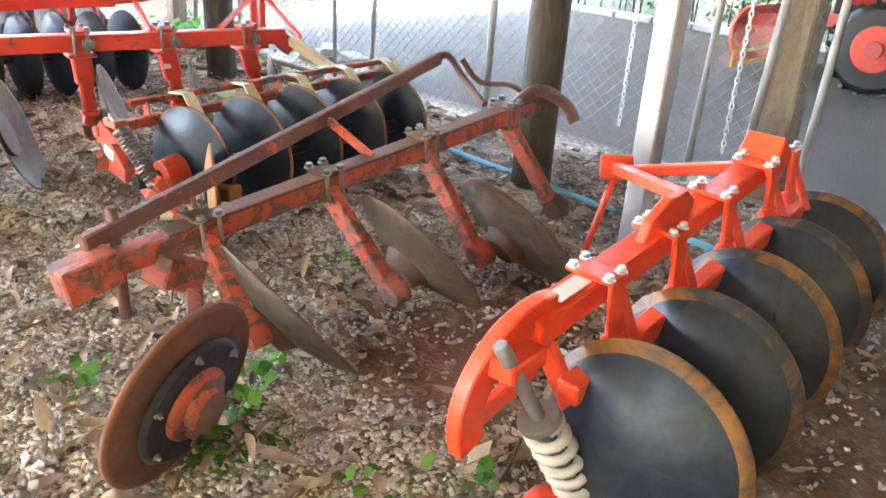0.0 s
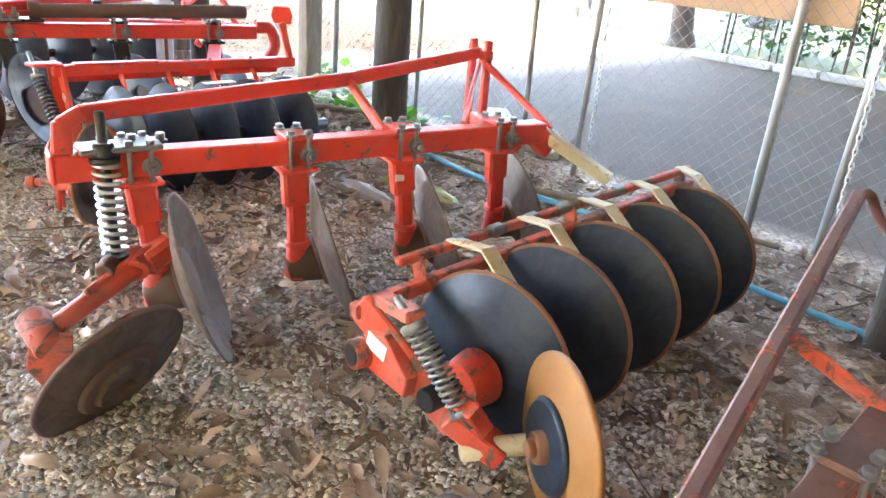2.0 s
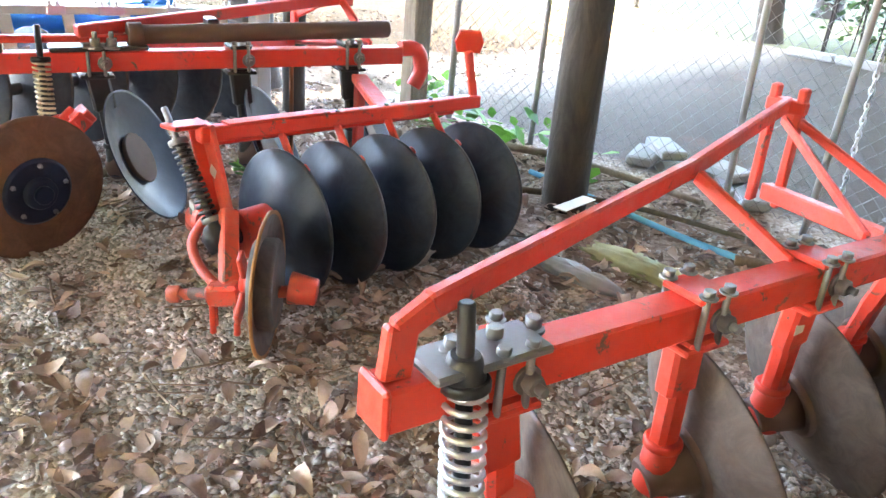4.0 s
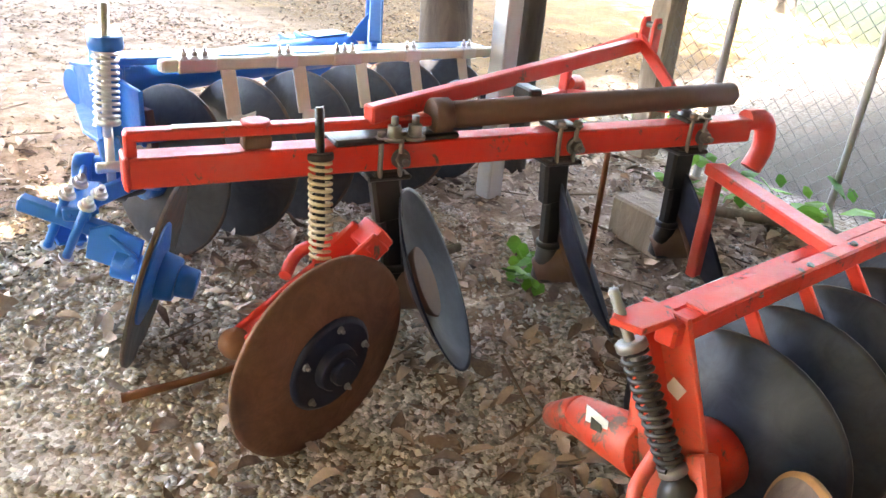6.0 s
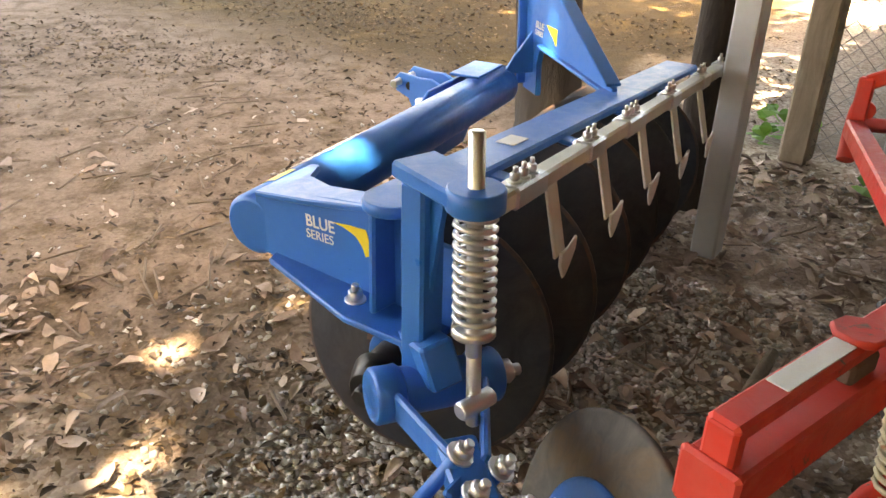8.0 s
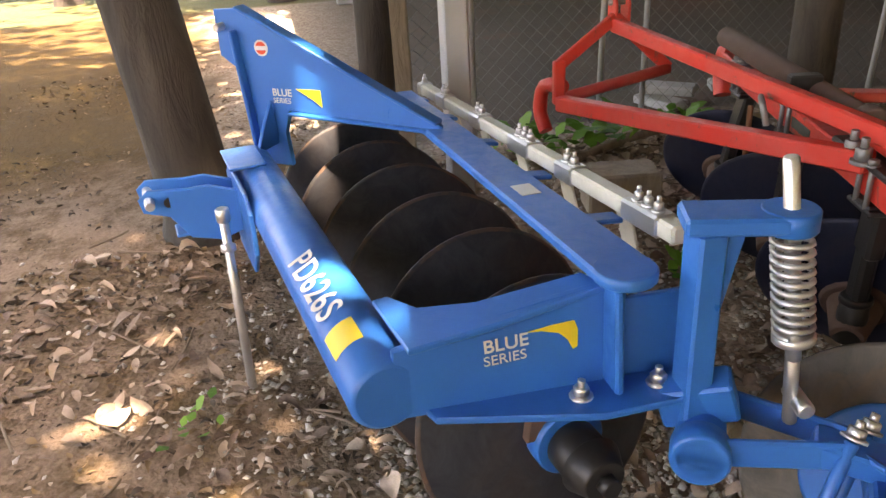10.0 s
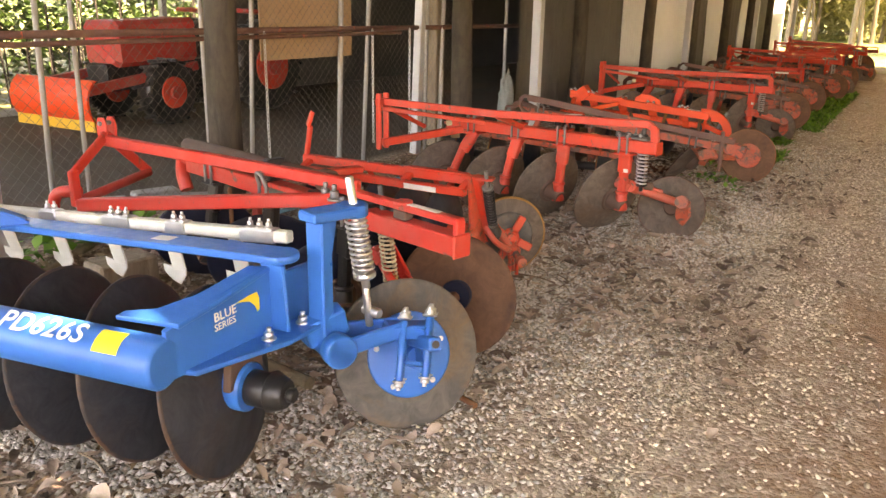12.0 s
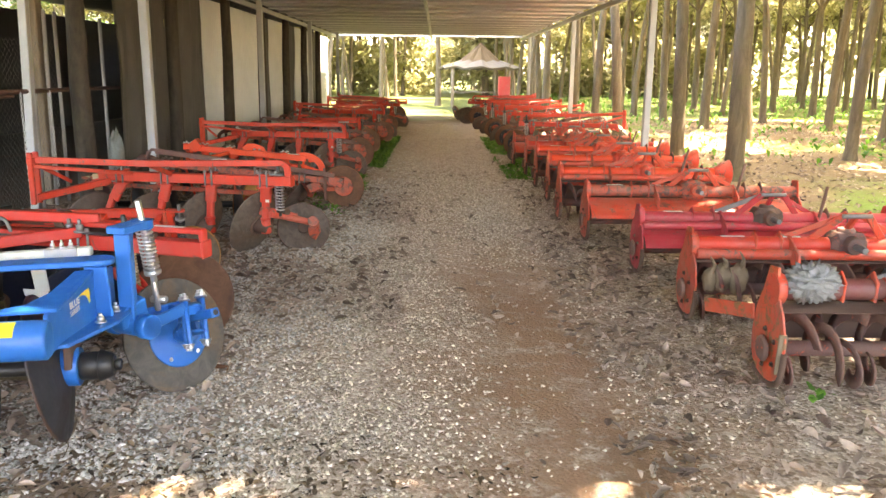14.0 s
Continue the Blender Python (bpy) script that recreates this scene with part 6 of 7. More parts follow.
# ---- shed: roof, posts, wall panels, fence ----
ROOF_METAL = plain("dull_corrugated_sheet", (0.50, 0.505, 0.53), (0.74, 0.74, 0.74), 2.5, 0.30, 0.6)
GALV = plain("corrugated_wall_sheet", (0.47, 0.495, 0.515), (0.68, 0.70, 0.71), 2.0, 0.42, 0.2)
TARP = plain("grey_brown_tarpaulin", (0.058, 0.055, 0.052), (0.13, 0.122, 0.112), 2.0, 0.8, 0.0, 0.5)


def corrugated(name, x0, x1, y0, y1, z0, z1, pitch, amp, mat, label, category):
    """A corrugated sheet, waves across y, sloping from z0 at x0 to z1 at x1."""
    n = int((y1 - y0) / pitch * 6)
    ys = np.linspace(y0, y1, n + 1)
    wave = amp * np.sin(2 * np.pi * ys / pitch)
    v = [(x, y, z + w + t) for t in (0.0, 0.004) for x, z in ((x0, z0), (x1, z1)) for y, w in zip(ys, wave)]
    m = n + 1
    f = []
    for i in range(n):
        f += [(i, i + 1, m + i + 1, m + i), (2 * m + i, 3 * m + i, 3 * m + i + 1, 2 * m + i + 1)]
    f += [(0, m, 3 * m, 2 * m), (n, 2 * m + n, 3 * m + n, m + n)]
    return tagged(Mesh().add(v, f, 0, True).ob(name, mat), label, category, kind="structure")


ROOF_Z = 3.06
corrugated("ceiling", -3.5, 3.62, -8.32, 20.3, ROOF_Z, ROOF_Z, 0.21, 0.026, ROOF_METAL, "corrugated metal sheet roof over the parking row", "roof")
for i, y_ in enumerate(np.arange(-8.2, 20.4, 1.19)):
    tagged(bar((-3.5, y_, ROOF_Z - 0.05), (3.62, y_, ROOF_Z - 0.05), 0.035, 0.05).ob("purlin", STEEL_POST, (0, 0, 0)), "thin grey steel purlin under the roof", "beam", "roof purlins", "structure")
for x_ in (-3.45, 0.1, 3.56):
    tagged(bar((x_, -8.3, ROOF_Z - 0.14), (x_, 20.3, ROOF_Z - 0.14), 0.06, 0.09).ob("roof_beam", STEEL_POST), "long grey steel roof beam", "beam", "roof beams", "structure")


def steel_post(x, y, h=2.95, w=0.10, lean=(0, 0)):
    m = bar((x, y, 0), (x + lean[0], y + lean[1], h), w, w, up=(0, 1, 0), ch=0.008)
    ob = m.ob("steel_post", STEEL_POST, (x, y, 0))
    ob.location = (x, y, 0)
    tagged(ob, "square galvanised steel roof post, slightly weathered", "post", "roof posts", "structure")


for y_ in (-7.88, -1.72, 4.5, 10.6, 16.6):
    steel_post(-2.96 if y_ < -5 else -3.10, y_)
for y_ in (-5.9, 1.05, 8.2, 17.4):
    steel_post(3.58, y_)
steel_post(-4.28, -2.31, 2.9, 0.095, (0.05, 0.10))


def log_post(x, y, h, r, mat, label, lean=(0, 0), name="trunk_post"):
    m = Mesh()
    pts = [Vector((x + lean[0] * t + 0.02 * noise.noise(Vector((x, y, t * 3))), y + lean[1] * t + 0.02 * noise.noise(Vector((y, x, t * 3))), t * h)) for t in np.linspace(0, 1, 9)]
    pts[0].z = -0.03
    pipe(pts, r * 1.08, 16, m, taper=r * 0.85, sub=3)
    ob = m.ob(name, mat, (x, y, 0))
    ob.location = (x, y, 0)
    tagged(ob, label, "post", "trunk posts", "structure")


log_post(-3.52, -2.62, 3.1, 0.105, LOG_BARK, "dark round tree-trunk post with patches of moss", (0.02, 0.0))
log_post(-3.56, -5.86, 3.1, 0.112, LOG_BARK, "dark round tree-trunk post by the fence", (0.05, 0.02))
log_post(-3.4, -8.15, 3.1, 0.075, BARK_DARK, "thin dark round post beside the steel post", (0.02, 0.0))
for y_ in (0.8, 3.9, 6.9, 9.8, 12.6, 15.4):
    log_post(-3.62, y_, 3.0, 0.10, LOG_BARK, "dark round trunk post against the wall sheets", (0.02, 0.02))
slab((-4.33, -7.92, 1.45), 0.17, 0.14, 2.9, 0, POST_WOOD, "timber_post", "weathered square timber post at the fence", "post")
slab((-4.45, -1.66, 1.45), 0.20, 0.18, 2.9, 0, POST_WOOD, "timber_post", "weathered square timber post at the fence", "post")

# wall sheets beyond the fence's end
TARP_LABEL, GALV_LABEL = "grey-brown tarpaulin hung as a wall", "pale corrugated wall sheet"
y_ = -0.45
for w_, mat_, lab_ in ((2.0, TARP, TARP_LABEL), (2.1, TARP, TARP_LABEL), (1.75, GALV, GALV_LABEL), (2.9, GALV, GALV_LABEL), (1.3, TARP, TARP_LABEL), (2.2, GALV, GALV_LABEL), (1.4, TARP, TARP_LABEL), (2.6, GALV, GALV_LABEL), (2.4, TARP, TARP_LABEL), (2.4, GALV, GALV_LABEL)):
    ys_ = np.linspace(y_, y_ + w_ - 0.05, int(w_ * (80 if mat_ is GALV else 45)))
    m_ = len(ys_)
    v_ = []
    for d_ in (0, 0.012):
        for z_ in np.linspace(0.06, 2.92, 7):
            for q in ys_:
                w = 0.028 * math.sin(2 * math.pi * q / 0.13) if mat_ is GALV else 0.09 * noise.noise(Vector((q * 3.6, 3.1, z_ * 0.45))) + 0.03 * noise.noise(Vector((q * 9.0, 1.7, z_ * 0.8)))
                v_.append((-4.0 + w + d_, q, z_))
    f_ = []
    for k_ in range(6):
        for i in range(m_ - 1):
            a_ = k_ * m_ + i
            b_ = a_ + 7 * m_
            f_ += [(a_, a_ + m_, a_ + m_ + 1, a_ + 1), (b_, b_ + 1, b_ + m_ + 1, b_ + m_)]
    tagged(Mesh().add(v_, f_, 0, True).ob("wall_panel", mat_), lab_, "wall panel", "wall panels", "structure")
    y_ += w_


def fence():
    x, y0, y1, h = -4.30, -8.0, -1.5, 1.95
    th = tagged(new("wire_fence"), "rusty chain-link fence on grey pipes and thin posts", "fence")
    th.location = (x, -4.8, 0)
    BASE[th.name] = Vector((x, -4.8, 0))
    for y, lx, ly, r in ((-7.50, 0, 0.02, 0.024), (-6.72, 0.03, 0.05, 0.019), (-6.44, 0, 0.02, 0.017), (-5.32, 0.02, -0.02, 0.019), (-4.87, 0.04, 0.10, 0.019), (-3.66, 0.04, 0.06, 0.026), (-3.27, 0.05, 0.12, 0.022), (-2.08, 0, 0.05, 0.02), (-1.76, 0, 0.1, 0.024), (-1.44, 0, 0.04, 0.022), (-0.10, 0, 0.02, 0.024)):
        part("post", rod((x, y, 0), (x + lx, y + ly, 2.3), r, seg=10), PIPE_GREY, th)
    part("rail", rod((x + 0.04, y0, 1.385), (x + 0.04, 0.3, 1.375), 0.026, seg=10), RUST_BAR, th)
    part("rail", rod((x + 0.09, y0, 1.325), (x + 0.09, y1 - 1.2, 1.335), 0.018, seg=10), RUST_BAR, th)
    m = Mesh()
    pitch = 0.085
    for sgn in (1, -1):
        u = y0 - h if sgn > 0 else y0
        top = y1 if sgn > 0 else y1 + h
        while u < top:
            a, b = u, u + sgn * h
            za, zb = 0.04, h
            lo, hi = min(a, b), max(a, b)
            if hi > y0 and lo < y1:
                ca, cb = min(max(a, y0), y1), min(max(b, y0), y1)
                p = Vector((x + 0.004 * sgn, ca, za + (zb - za) * (ca - a) / (b - a)))
                q = Vector((x + 0.004 * sgn, cb, za + (zb - za) * (cb - a) / (b - a)))
                if (q - p).length > 0.02:
                    pts = [p.lerp(q, t) + Vector((0.012 * noise.noise(p.lerp(q, t) * 1.7), 0, 0)) for t in (0, 0.33, 0.66, 1)]
                    pipe(pts, 0.0017, 3, m, sub=1)
            u += pitch
    tagged(part("mesh_wire", m, WIRE, th, "rusty grey chain-link wire"), kind="stuff")


fence()
BOARD = plain("brown_fibreboard", (0.36, 0.23, 0.14), (0.44, 0.30, 0.19), 2.0, 0.8)
slab((-4.335, -4.02, 1.585), 1.27, 0.016, 0.92, 90, BOARD, "notice_board", "plain brown fibreboard tied behind the fence wire", "board")


def chain(x, y, z0, z1):
    m = Mesh()
    n = int((z1 - z0) / 0.035)
    for i in range(n):
        z = z0 + (i + 0.5) * 0.035
        a = Vector((0, 1, 0)) if i % 2 else Vector((1, 0, 0))
        pts = [Vector((x, y, z)) + a * (0.011 * math.cos(g)) + Vector((0, 0, 0.023 * math.sin(g))) for g in np.linspace(0, 2 * math.pi, 9)]
        pipe(pts, 0.0045, 4, m, sub=1)
    ob = m.ob("chain", ZINC, (x, y, z1))
    ob.location = (x, y, z1)
    tagged(ob, "pale steel chain hanging from the fence rail", "chain", "hanging chains")


for p_ in ((-4.22, -4.72), (-4.22, -3.19), (-4.22, -1.85), (-4.22, -2.52)):
    chain(p_[0], p_[1], 0.25, 1.40)
bag = blob((-3.95, -0.72, 0.40), 0.10, 0.09, 0.41, 0.5, 4.0, 22, 16)
tagged(bag.ob("wrapped_post", plain("pale_green_plastic", (0.16, 0.18, 0.17), (0.42, 0.45, 0.43), 14, 0.4, 0, 0.6), (0, 0, 0)), "upright bundle wrapped in pale plastic sheeting", "bundle")


# ---- machines parked across the path: rotary tillers ----
def ribbon(x, y, z, r0, r1, turn0, turns, pitch, thick, n=10):
    """A curved tine: a blade that winds outward round the shaft."""
    m = Mesh()
    rows = []
    for i in range(n + 1):
        t = i / n
        g = turn0 + turns * 2 * math.pi * t
        e = Vector((0, math.cos(g), math.sin(g)))
        o = Vector((x + pitch * t, y, z))
        rows.append([o + e * (r0 + (r1 - r0) * min(1, 2.2 * t) - 0.036), o + e * (r0 + (r1 - r0) * min(1, 2.2 * t) + 0.036)])
    v = []
    for a, b in rows:
        v += [a, b, b + Vector((thick, 0, 0)), a + Vector((thick, 0, 0))]
    f = []
    for i in range(n):
        k = 4 * i
        f += [(k + j, k + (j + 1) % 4, k + 4 + (j + 1) % 4, k + 4 + j) for j in range(4)]
    f += [(3, 2, 1, 0), (4 * n, 4 * n + 1, 4 * n + 2, 4 * n + 3)]
    return m.add(v, f, 0, True)


def tiller(name, y, x0, x1, h, shell, tube_mat, label, rotor=True, gear=True, horn=False, hood=True, twin=False, wide=1.0, box=None, cheeks=None):
    th = thing(name, ((x0 + x1) / 2, y, 0), label, "rotary tiller", "tillers across the path")
    up = Vector((0, 0, 1))
    X = Vector((1, 0, 0))
    w = wide
    # worn side plates: narrow neck, broad rounded foot, bolted bearing
    neck = [(-0.05 * w, h + 0.10), (0.05 * w, h + 0.09), (0.10 * w, h - 0.04), (0.17 * w, 0.40), (0.20 * w, 0.27)]
    foot = [(0.20 * w * math.cos(radians(g)), 0.19 + 0.16 * math.sin(radians(g))) for g in range(0, -181, -20)]
    out = neck + foot + [(-0.21 * w, 0.30), (-0.16 * w, 0.42), (-0.09 * w, h - 0.05)]
    for x, g in ((x0, -1), (x1, 1)):
        sp = part("side_plate", plate(out[::-1], (x, y, 0), (0, 1, 0), up, 0.014), cheeks or shell, th)
        part("bearing", rod((x - 0.03, y - 0.02, 0.21), (x + 0.05 * g, y - 0.02, 0.21), 0.075, 0.06, seg=20), RUST_BAR, sp, "muddy round bearing")
        part("skid", pipe([(x, y - 0.21 * w, 0.24), (x, y - 0.17 * w, 0.07), (x, y - 0.02, 0.022), (x, y + 0.15 * w, 0.05)], 0.018, 6), RUST_DARK, sp, "worn skid bar")
        for k in range(5):
            q = 2 * math.pi * k / 5
            part("bolt", bolt((x + 0.012 * g, y - 0.02 + 0.105 * math.cos(q), 0.21 + 0.105 * math.sin(q)), X * g, 0.011, 0.014, stud=False), RUST_DARK, sp)
    part("top_tube", rod((x0, y - 0.02, h - 0.02), (x1, y - 0.02, h - 0.02), 0.056, seg=24), tube_mat, th)
    part("tube_flange", rod((x0 - 0.012, y - 0.02, h - 0.02), (x0 + 0.035, y - 0.02, h - 0.02), 0.085, seg=24), shell, th)
    if twin:
        part("front_tube", rod((x0 + 0.02, y - 0.10, h - 0.07), (x1, y - 0.10, h - 0.07), 0.036, seg=18), shell, th)
    part("rear_tube", rod((x0, y + 0.14, h - 0.17), (x1, y + 0.14, h - 0.17), 0.03, seg=16), shell, th)
    # rolled hood over the rotor and the hanging rear board
    arc = [(0.26 * w * math.cos(radians(g)), 0.22 + (h - 0.32) * math.sin(radians(g))) for g in range(15, 166 if hood else 121, 10)]
    arc2 = [(a * 0.975, b - 0.006) for a, b in arc]
    part("hood", plate(arc + arc2[::-1], ((x0 + x1) / 2, y - 0.01, 0), (0, 1, 0), up, x1 - x0 - 0.03, ch=0.001), shell if hood else RUST_DARK, th)
    part("rear_board", bar((x0 + 0.03, y + 0.25 * w, 0.30), (x1 - 0.03, y + 0.25 * w, 0.30), 0.008, 0.24, ch=0.002), RUST_DARK, th)
    part("rotor_shaft", rod((x0, y - 0.02, 0.21), (x1, y - 0.02, 0.21), 0.042, seg=16), RUST_BAR, th)
    if rotor:
        n = int((x1 - x0) / 0.15)
        for i in range(n):
            for j in range(2):
                part("tine", ribbon(x0 + 0.05 + 0.15 * i, y - 0.02, 0.215, 0.05, 0.185, i * 1.1 + j * math.pi, 0.46, 0.12, 0.012), RUST_BAR, th)
    if gear:
        c = Vector(((x0 + x1) / 2 + 0.02, y - 0.02, h))
        g = bar(c + Vector((-0.12, 0, -0.01)), c + Vector((0.12, 0, -0.01)), 0.20, 0.17, ch=0.035)
        rod(c + Vector((0, 0, 0.05)), c + Vector((0, 0, 0.10)), 0.07, 0.055, 18, mesh=g)
        rod(c + Vector((0, -0.09, 0.0)), c + Vector((0, -0.15, 0.0)), 0.065, 0.055, 18, mesh=g)
        gearbox = part("gearbox", g, box or RUST_DARK, th)
        part("input_shaft", rod(c + Vector((0, -0.15, 0)), c + Vector((0, -0.27, 0)), 0.022, seg=12), STEEL_GREY, gearbox)
        for o in (-0.30, 0.30):
            part("hitch_leg", bar(c + Vector((o, 0.02, -0.04)), c + Vector((o * 0.22, -0.12, 0.22)), 0.05, 0.016, up=(0, 1, 0)), shell, th)
            part("lower_link", plate([(-0.24, -0.16), (-0.20, -0.05), (-0.03, 0.05), (0.05, 0.04), (0.05, -0.05), (-0.06, -0.08), (-0.17, -0.19)], c + Vector((o * 1.3, 0, 0)), (0, 1, 0), up, 0.016), shell, th)
        part("top_link", bar(c + Vector((0, -0.12, 0.21)), c + Vector((0.0, 0.17, -0.10)), 0.03, 0.04, up=(0, 0, 1)), shell, th)
        part("link_pin", rod(c + Vector((-0.10, -0.12, 0.20)), c + Vector((0.10, -0.12, 0.20)), 0.016, seg=10), STEEL_GREY, th)
        part("brace_strap", bar(c + Vector((-0.55, 0.05, -0.03)), c + Vector((-0.06, -0.09, 0.20)), 0.04, 0.010, up=(0, 1, 0)), shell if box else STEEL_GREY, th, "" if box else "bare grey steel strap")
        part("brace_strap", bar(c + Vector((0.62, 0.10, -0.10)), c + Vector((0.06, -0.06, 0.19)), 0.035, 0.010, up=(0, 1, 0)), shell, th)
        part("depth_lever", pipe([c + Vector((0.42, -0.05, -0.02)), c + Vector((0.46, -0.02, 0.12)), c + Vector((0.52, 0.06, 0.24))], 0.014, 8), RUST_BAR, th)
        for o in (-0.62, -0.45, 0.5, 0.66):
            part("tube_lug", plate([(-0.05, -0.06), (-0.06, 0.05), (0.0, 0.10), (0.06, 0.05), (0.05, -0.06)], c + Vector((o, -0.005, -0.02)), (0, 1, 0), up, 0.014), shell if o < 0 else RUST_BAR, th)
    if horn:
        part("end_flare", rod((x1 - 0.10, y - 0.02, h - 0.02), (x1 + 0.07, y - 0.02, h - 0.01), 0.06, 0.14, 24), shell, th)
    for a, l in ((0.20, 0.16), (0.62, 0.12)):
        part("sticker", bar((x0 + a, y - 0.02, h + 0.0365), (x0 + a + l, y - 0.02, h + 0.0365), 0.035, 0.002, ch=0.0005), LABEL_WHITE, th, "faded white sticker")
    return th


T1 = tiller("rotary_tiller", -7.32, 2.12, 4.0, 0.56, ORANGE_OLD, MAROON, "worn orange rotary tiller with a maroon tube and open tines", hood=False, cheeks=ORANGE_MUDDY)
T2 = tiller("rotary_tiller", -6.12, 2.05, 4.1, 0.54, ORANGE_OLD, RED_FADED, "scuffed orange rotary tiller with muddy bent tines", hood=False, twin=True, box=RUST_BAR, cheeks=ORANGE_MUDDY)
tiller("rotary_tiller", -4.85, 2.02, 4.1, 0.49, CRIMSON, CRIMSON, "crimson rotary tiller with a closed hood", rotor=False, twin=True)
T4 = tiller("rotary_tiller", -3.55, 1.82, 3.9, 0.53, ORANGE_OLD, RED_RUST, "orange-red rotary tiller with dusty side plates", rotor=False, wide=1.15, box=RED_RUST)
T5 = tiller("rotary_tiller", -2.45, 1.72, 3.56, 0.58, ORANGE_OLD, ORANGE, "bright orange rotary tiller with a flared end and open front", hood=False, twin=True, horn=True, box=ORANGE_OLD, cheeks=ORANGE_MUDDY)
DRY_MUD = plain("dried_mud", (0.12, 0.082, 0.050), (0.28, 0.20, 0.13), 16, 0.95, 0, 0.9)
for dx_, dz_, r_, tip_ in ((0.11, 0.30, 0.055, 0.20), (0.19, 0.32, 0.065, 0.14), (0.30, 0.31, 0.07, 0.22)):
    clod = blob((2.05 + dx_, -6.26, dz_), r_ * 0.9, r_ * 0.8, r_ * 1.5, 0.35, 9.0, 20, 14)
    pipe([(2.05 + dx_, -6.27, dz_ + r_), (2.06 + dx_, -6.30, dz_ + r_ + tip_ * 0.3), (2.02 + dx_, -6.32, dz_ + r_ + tip_ * 0.6)], 0.022, 6, clod, taper=0.004)
    part("mud_clod", clod, DRY_MUD, T2, "dried mud and roots caught on the tines")
part("plate_flange", bar((2.112, -7.50, 0.12), (2.112, -7.515, 0.34), 0.045, 0.012, up=(0, 1, 0)), DRY_MUD, T1, "mud-caked bent plate edge")
part("guard_arm", bar((2.10, -7.16, 0.36), (1.98, -6.72, 0.27), 0.016, 0.085, up=(0, 0, 1)), ORANGE_MUDDY, T1, "worn red guard arm")
SHAFT = rod((3.05, -7.02, 0.62), (3.04, -7.05, 0.80), 0.035, seg=14)
rod((3.04, -7.05, 0.80), (3.04, -7.06, 0.93), 0.085, 0.095, 18, mesh=SHAFT)
rod((3.04, -7.06, 0.93), (3.04, -7.06, 0.97), 0.07, 0.045, 18, mesh=SHAFT)
part("drive_shaft", SHAFT, RUBBER, T1, "grey drive shaft with a ribbed rubber guard")
for y_, s_, x_ in ((-1.1, T5, 2.70), (0.2, T5, 2.7), (1.5, T2, 2.8), (2.9, T4, 2.75)):
    copy_thing(s_, pose(x_, y_, 0, 0, 0, 0))
RAG = blob((2.30, -7.36, 0.58), 0.13, 0.10, 0.095, 0.55, 9.0, 48, 34)
tagged(RAG.ob("plastic_rag", plain("crumpled_grey_plastic", (0.09, 0.09, 0.09), (0.46, 0.45, 0.43), 22, 0.4, 0, 1.0)), "crumpled grey plastic sack lying over the tiller tube", "rag")

# more ploughs further along both sides
FAR = ((D_, -2.0, 0.95, 0), (B_, -1.95, 2.0, 6), (C_, -2.1, 3.1, 0), (B_, -2.0, 4.3, 5), (E_, -2.0, 5.6, 0), (B_, -1.9, 6.8, 3), (D_, -1.9, 8.3, -3), (B_, -1.9, 9.6, 6), (E_, -1.85, 11.2, 0), (D_, -1.75, 13.0, 2), (F_, -1.7, 14.4, 4))
for ob_, x_, y_, r_ in FAR:
    copy_thing(ob_, pose(x_, y_, 0, 0, 0, r_))
for ob_, x_, y_, r_ in ((D_, 2.9, 4.3, 180), (B_, 2.9, 5.7, 184), (B_, 2.9, 7.0, 178), (D_, 2.8, 8.3, 182), (B_, 2.8, 9.7, 180), (D_, 2.7, 11.2, 183), (D_, 2.6, 12.8, 180), (F_, 2.4, 14.6, 178), (B_, 1.6, 16.0, 95), (D_, 2.5, 17.0, 170)):
    copy_thing(ob_, pose(x_, y_, 0, 0, 0, r_))


# ---- beyond the fence: yard, kerb, hedge, tractor ----
kerb = Mesh()
for i in range(24):
    bar((-10.68 + 0.03 * math.sin(i), -7.75 + 0.62 * i, 0.045), (-10.68 + 0.03 * math.sin(i + 0.5), -7.75 + 0.62 * i + 0.6, 0.045), 0.14, 0.10, mesh=kerb, ch=0.02)
tagged(kerb.ob("kerb", CONCRETE), "low grey kerb stones edging the hedge bed", "kerb", kind="structure")


def leaf_cloud(n, centre, spread, size, flat=0.35, hollow=0.0):
    """Leaf blades in a lumpy cloud: numbers for fast()."""
    c = rng.normal(0, 1, (n, 3))
    c /= np.linalg.norm(c, axis=1, keepdims=True)
    c *= (hollow + (1 - hollow) * rng.uniform(0, 1, (n, 1)) ** 0.45)
    c = c * np.array(spread) + np.array(centre)
    a, t = rng.uniform(0, 6.28, n), rng.normal(0, flat, n)
    l = size * rng.uniform(0.6, 1.3, n)
    d = np.stack([np.cos(a) * np.cos(t), np.sin(a) * np.cos(t), np.sin(t) - 0.25], 1) * l[:, None]
    s_ = np.stack([-np.sin(a), np.cos(a), rng.normal(0, 0.4, n)], 1) * (l * 0.28)[:, None]
    v = np.stack([c, c + d * 0.5 + s_, c + d, c + d * 0.5 - s_], 1)
    return v.reshape(-1, 3), (np.arange(4)[None] + 4 * np.arange(n)[:, None])


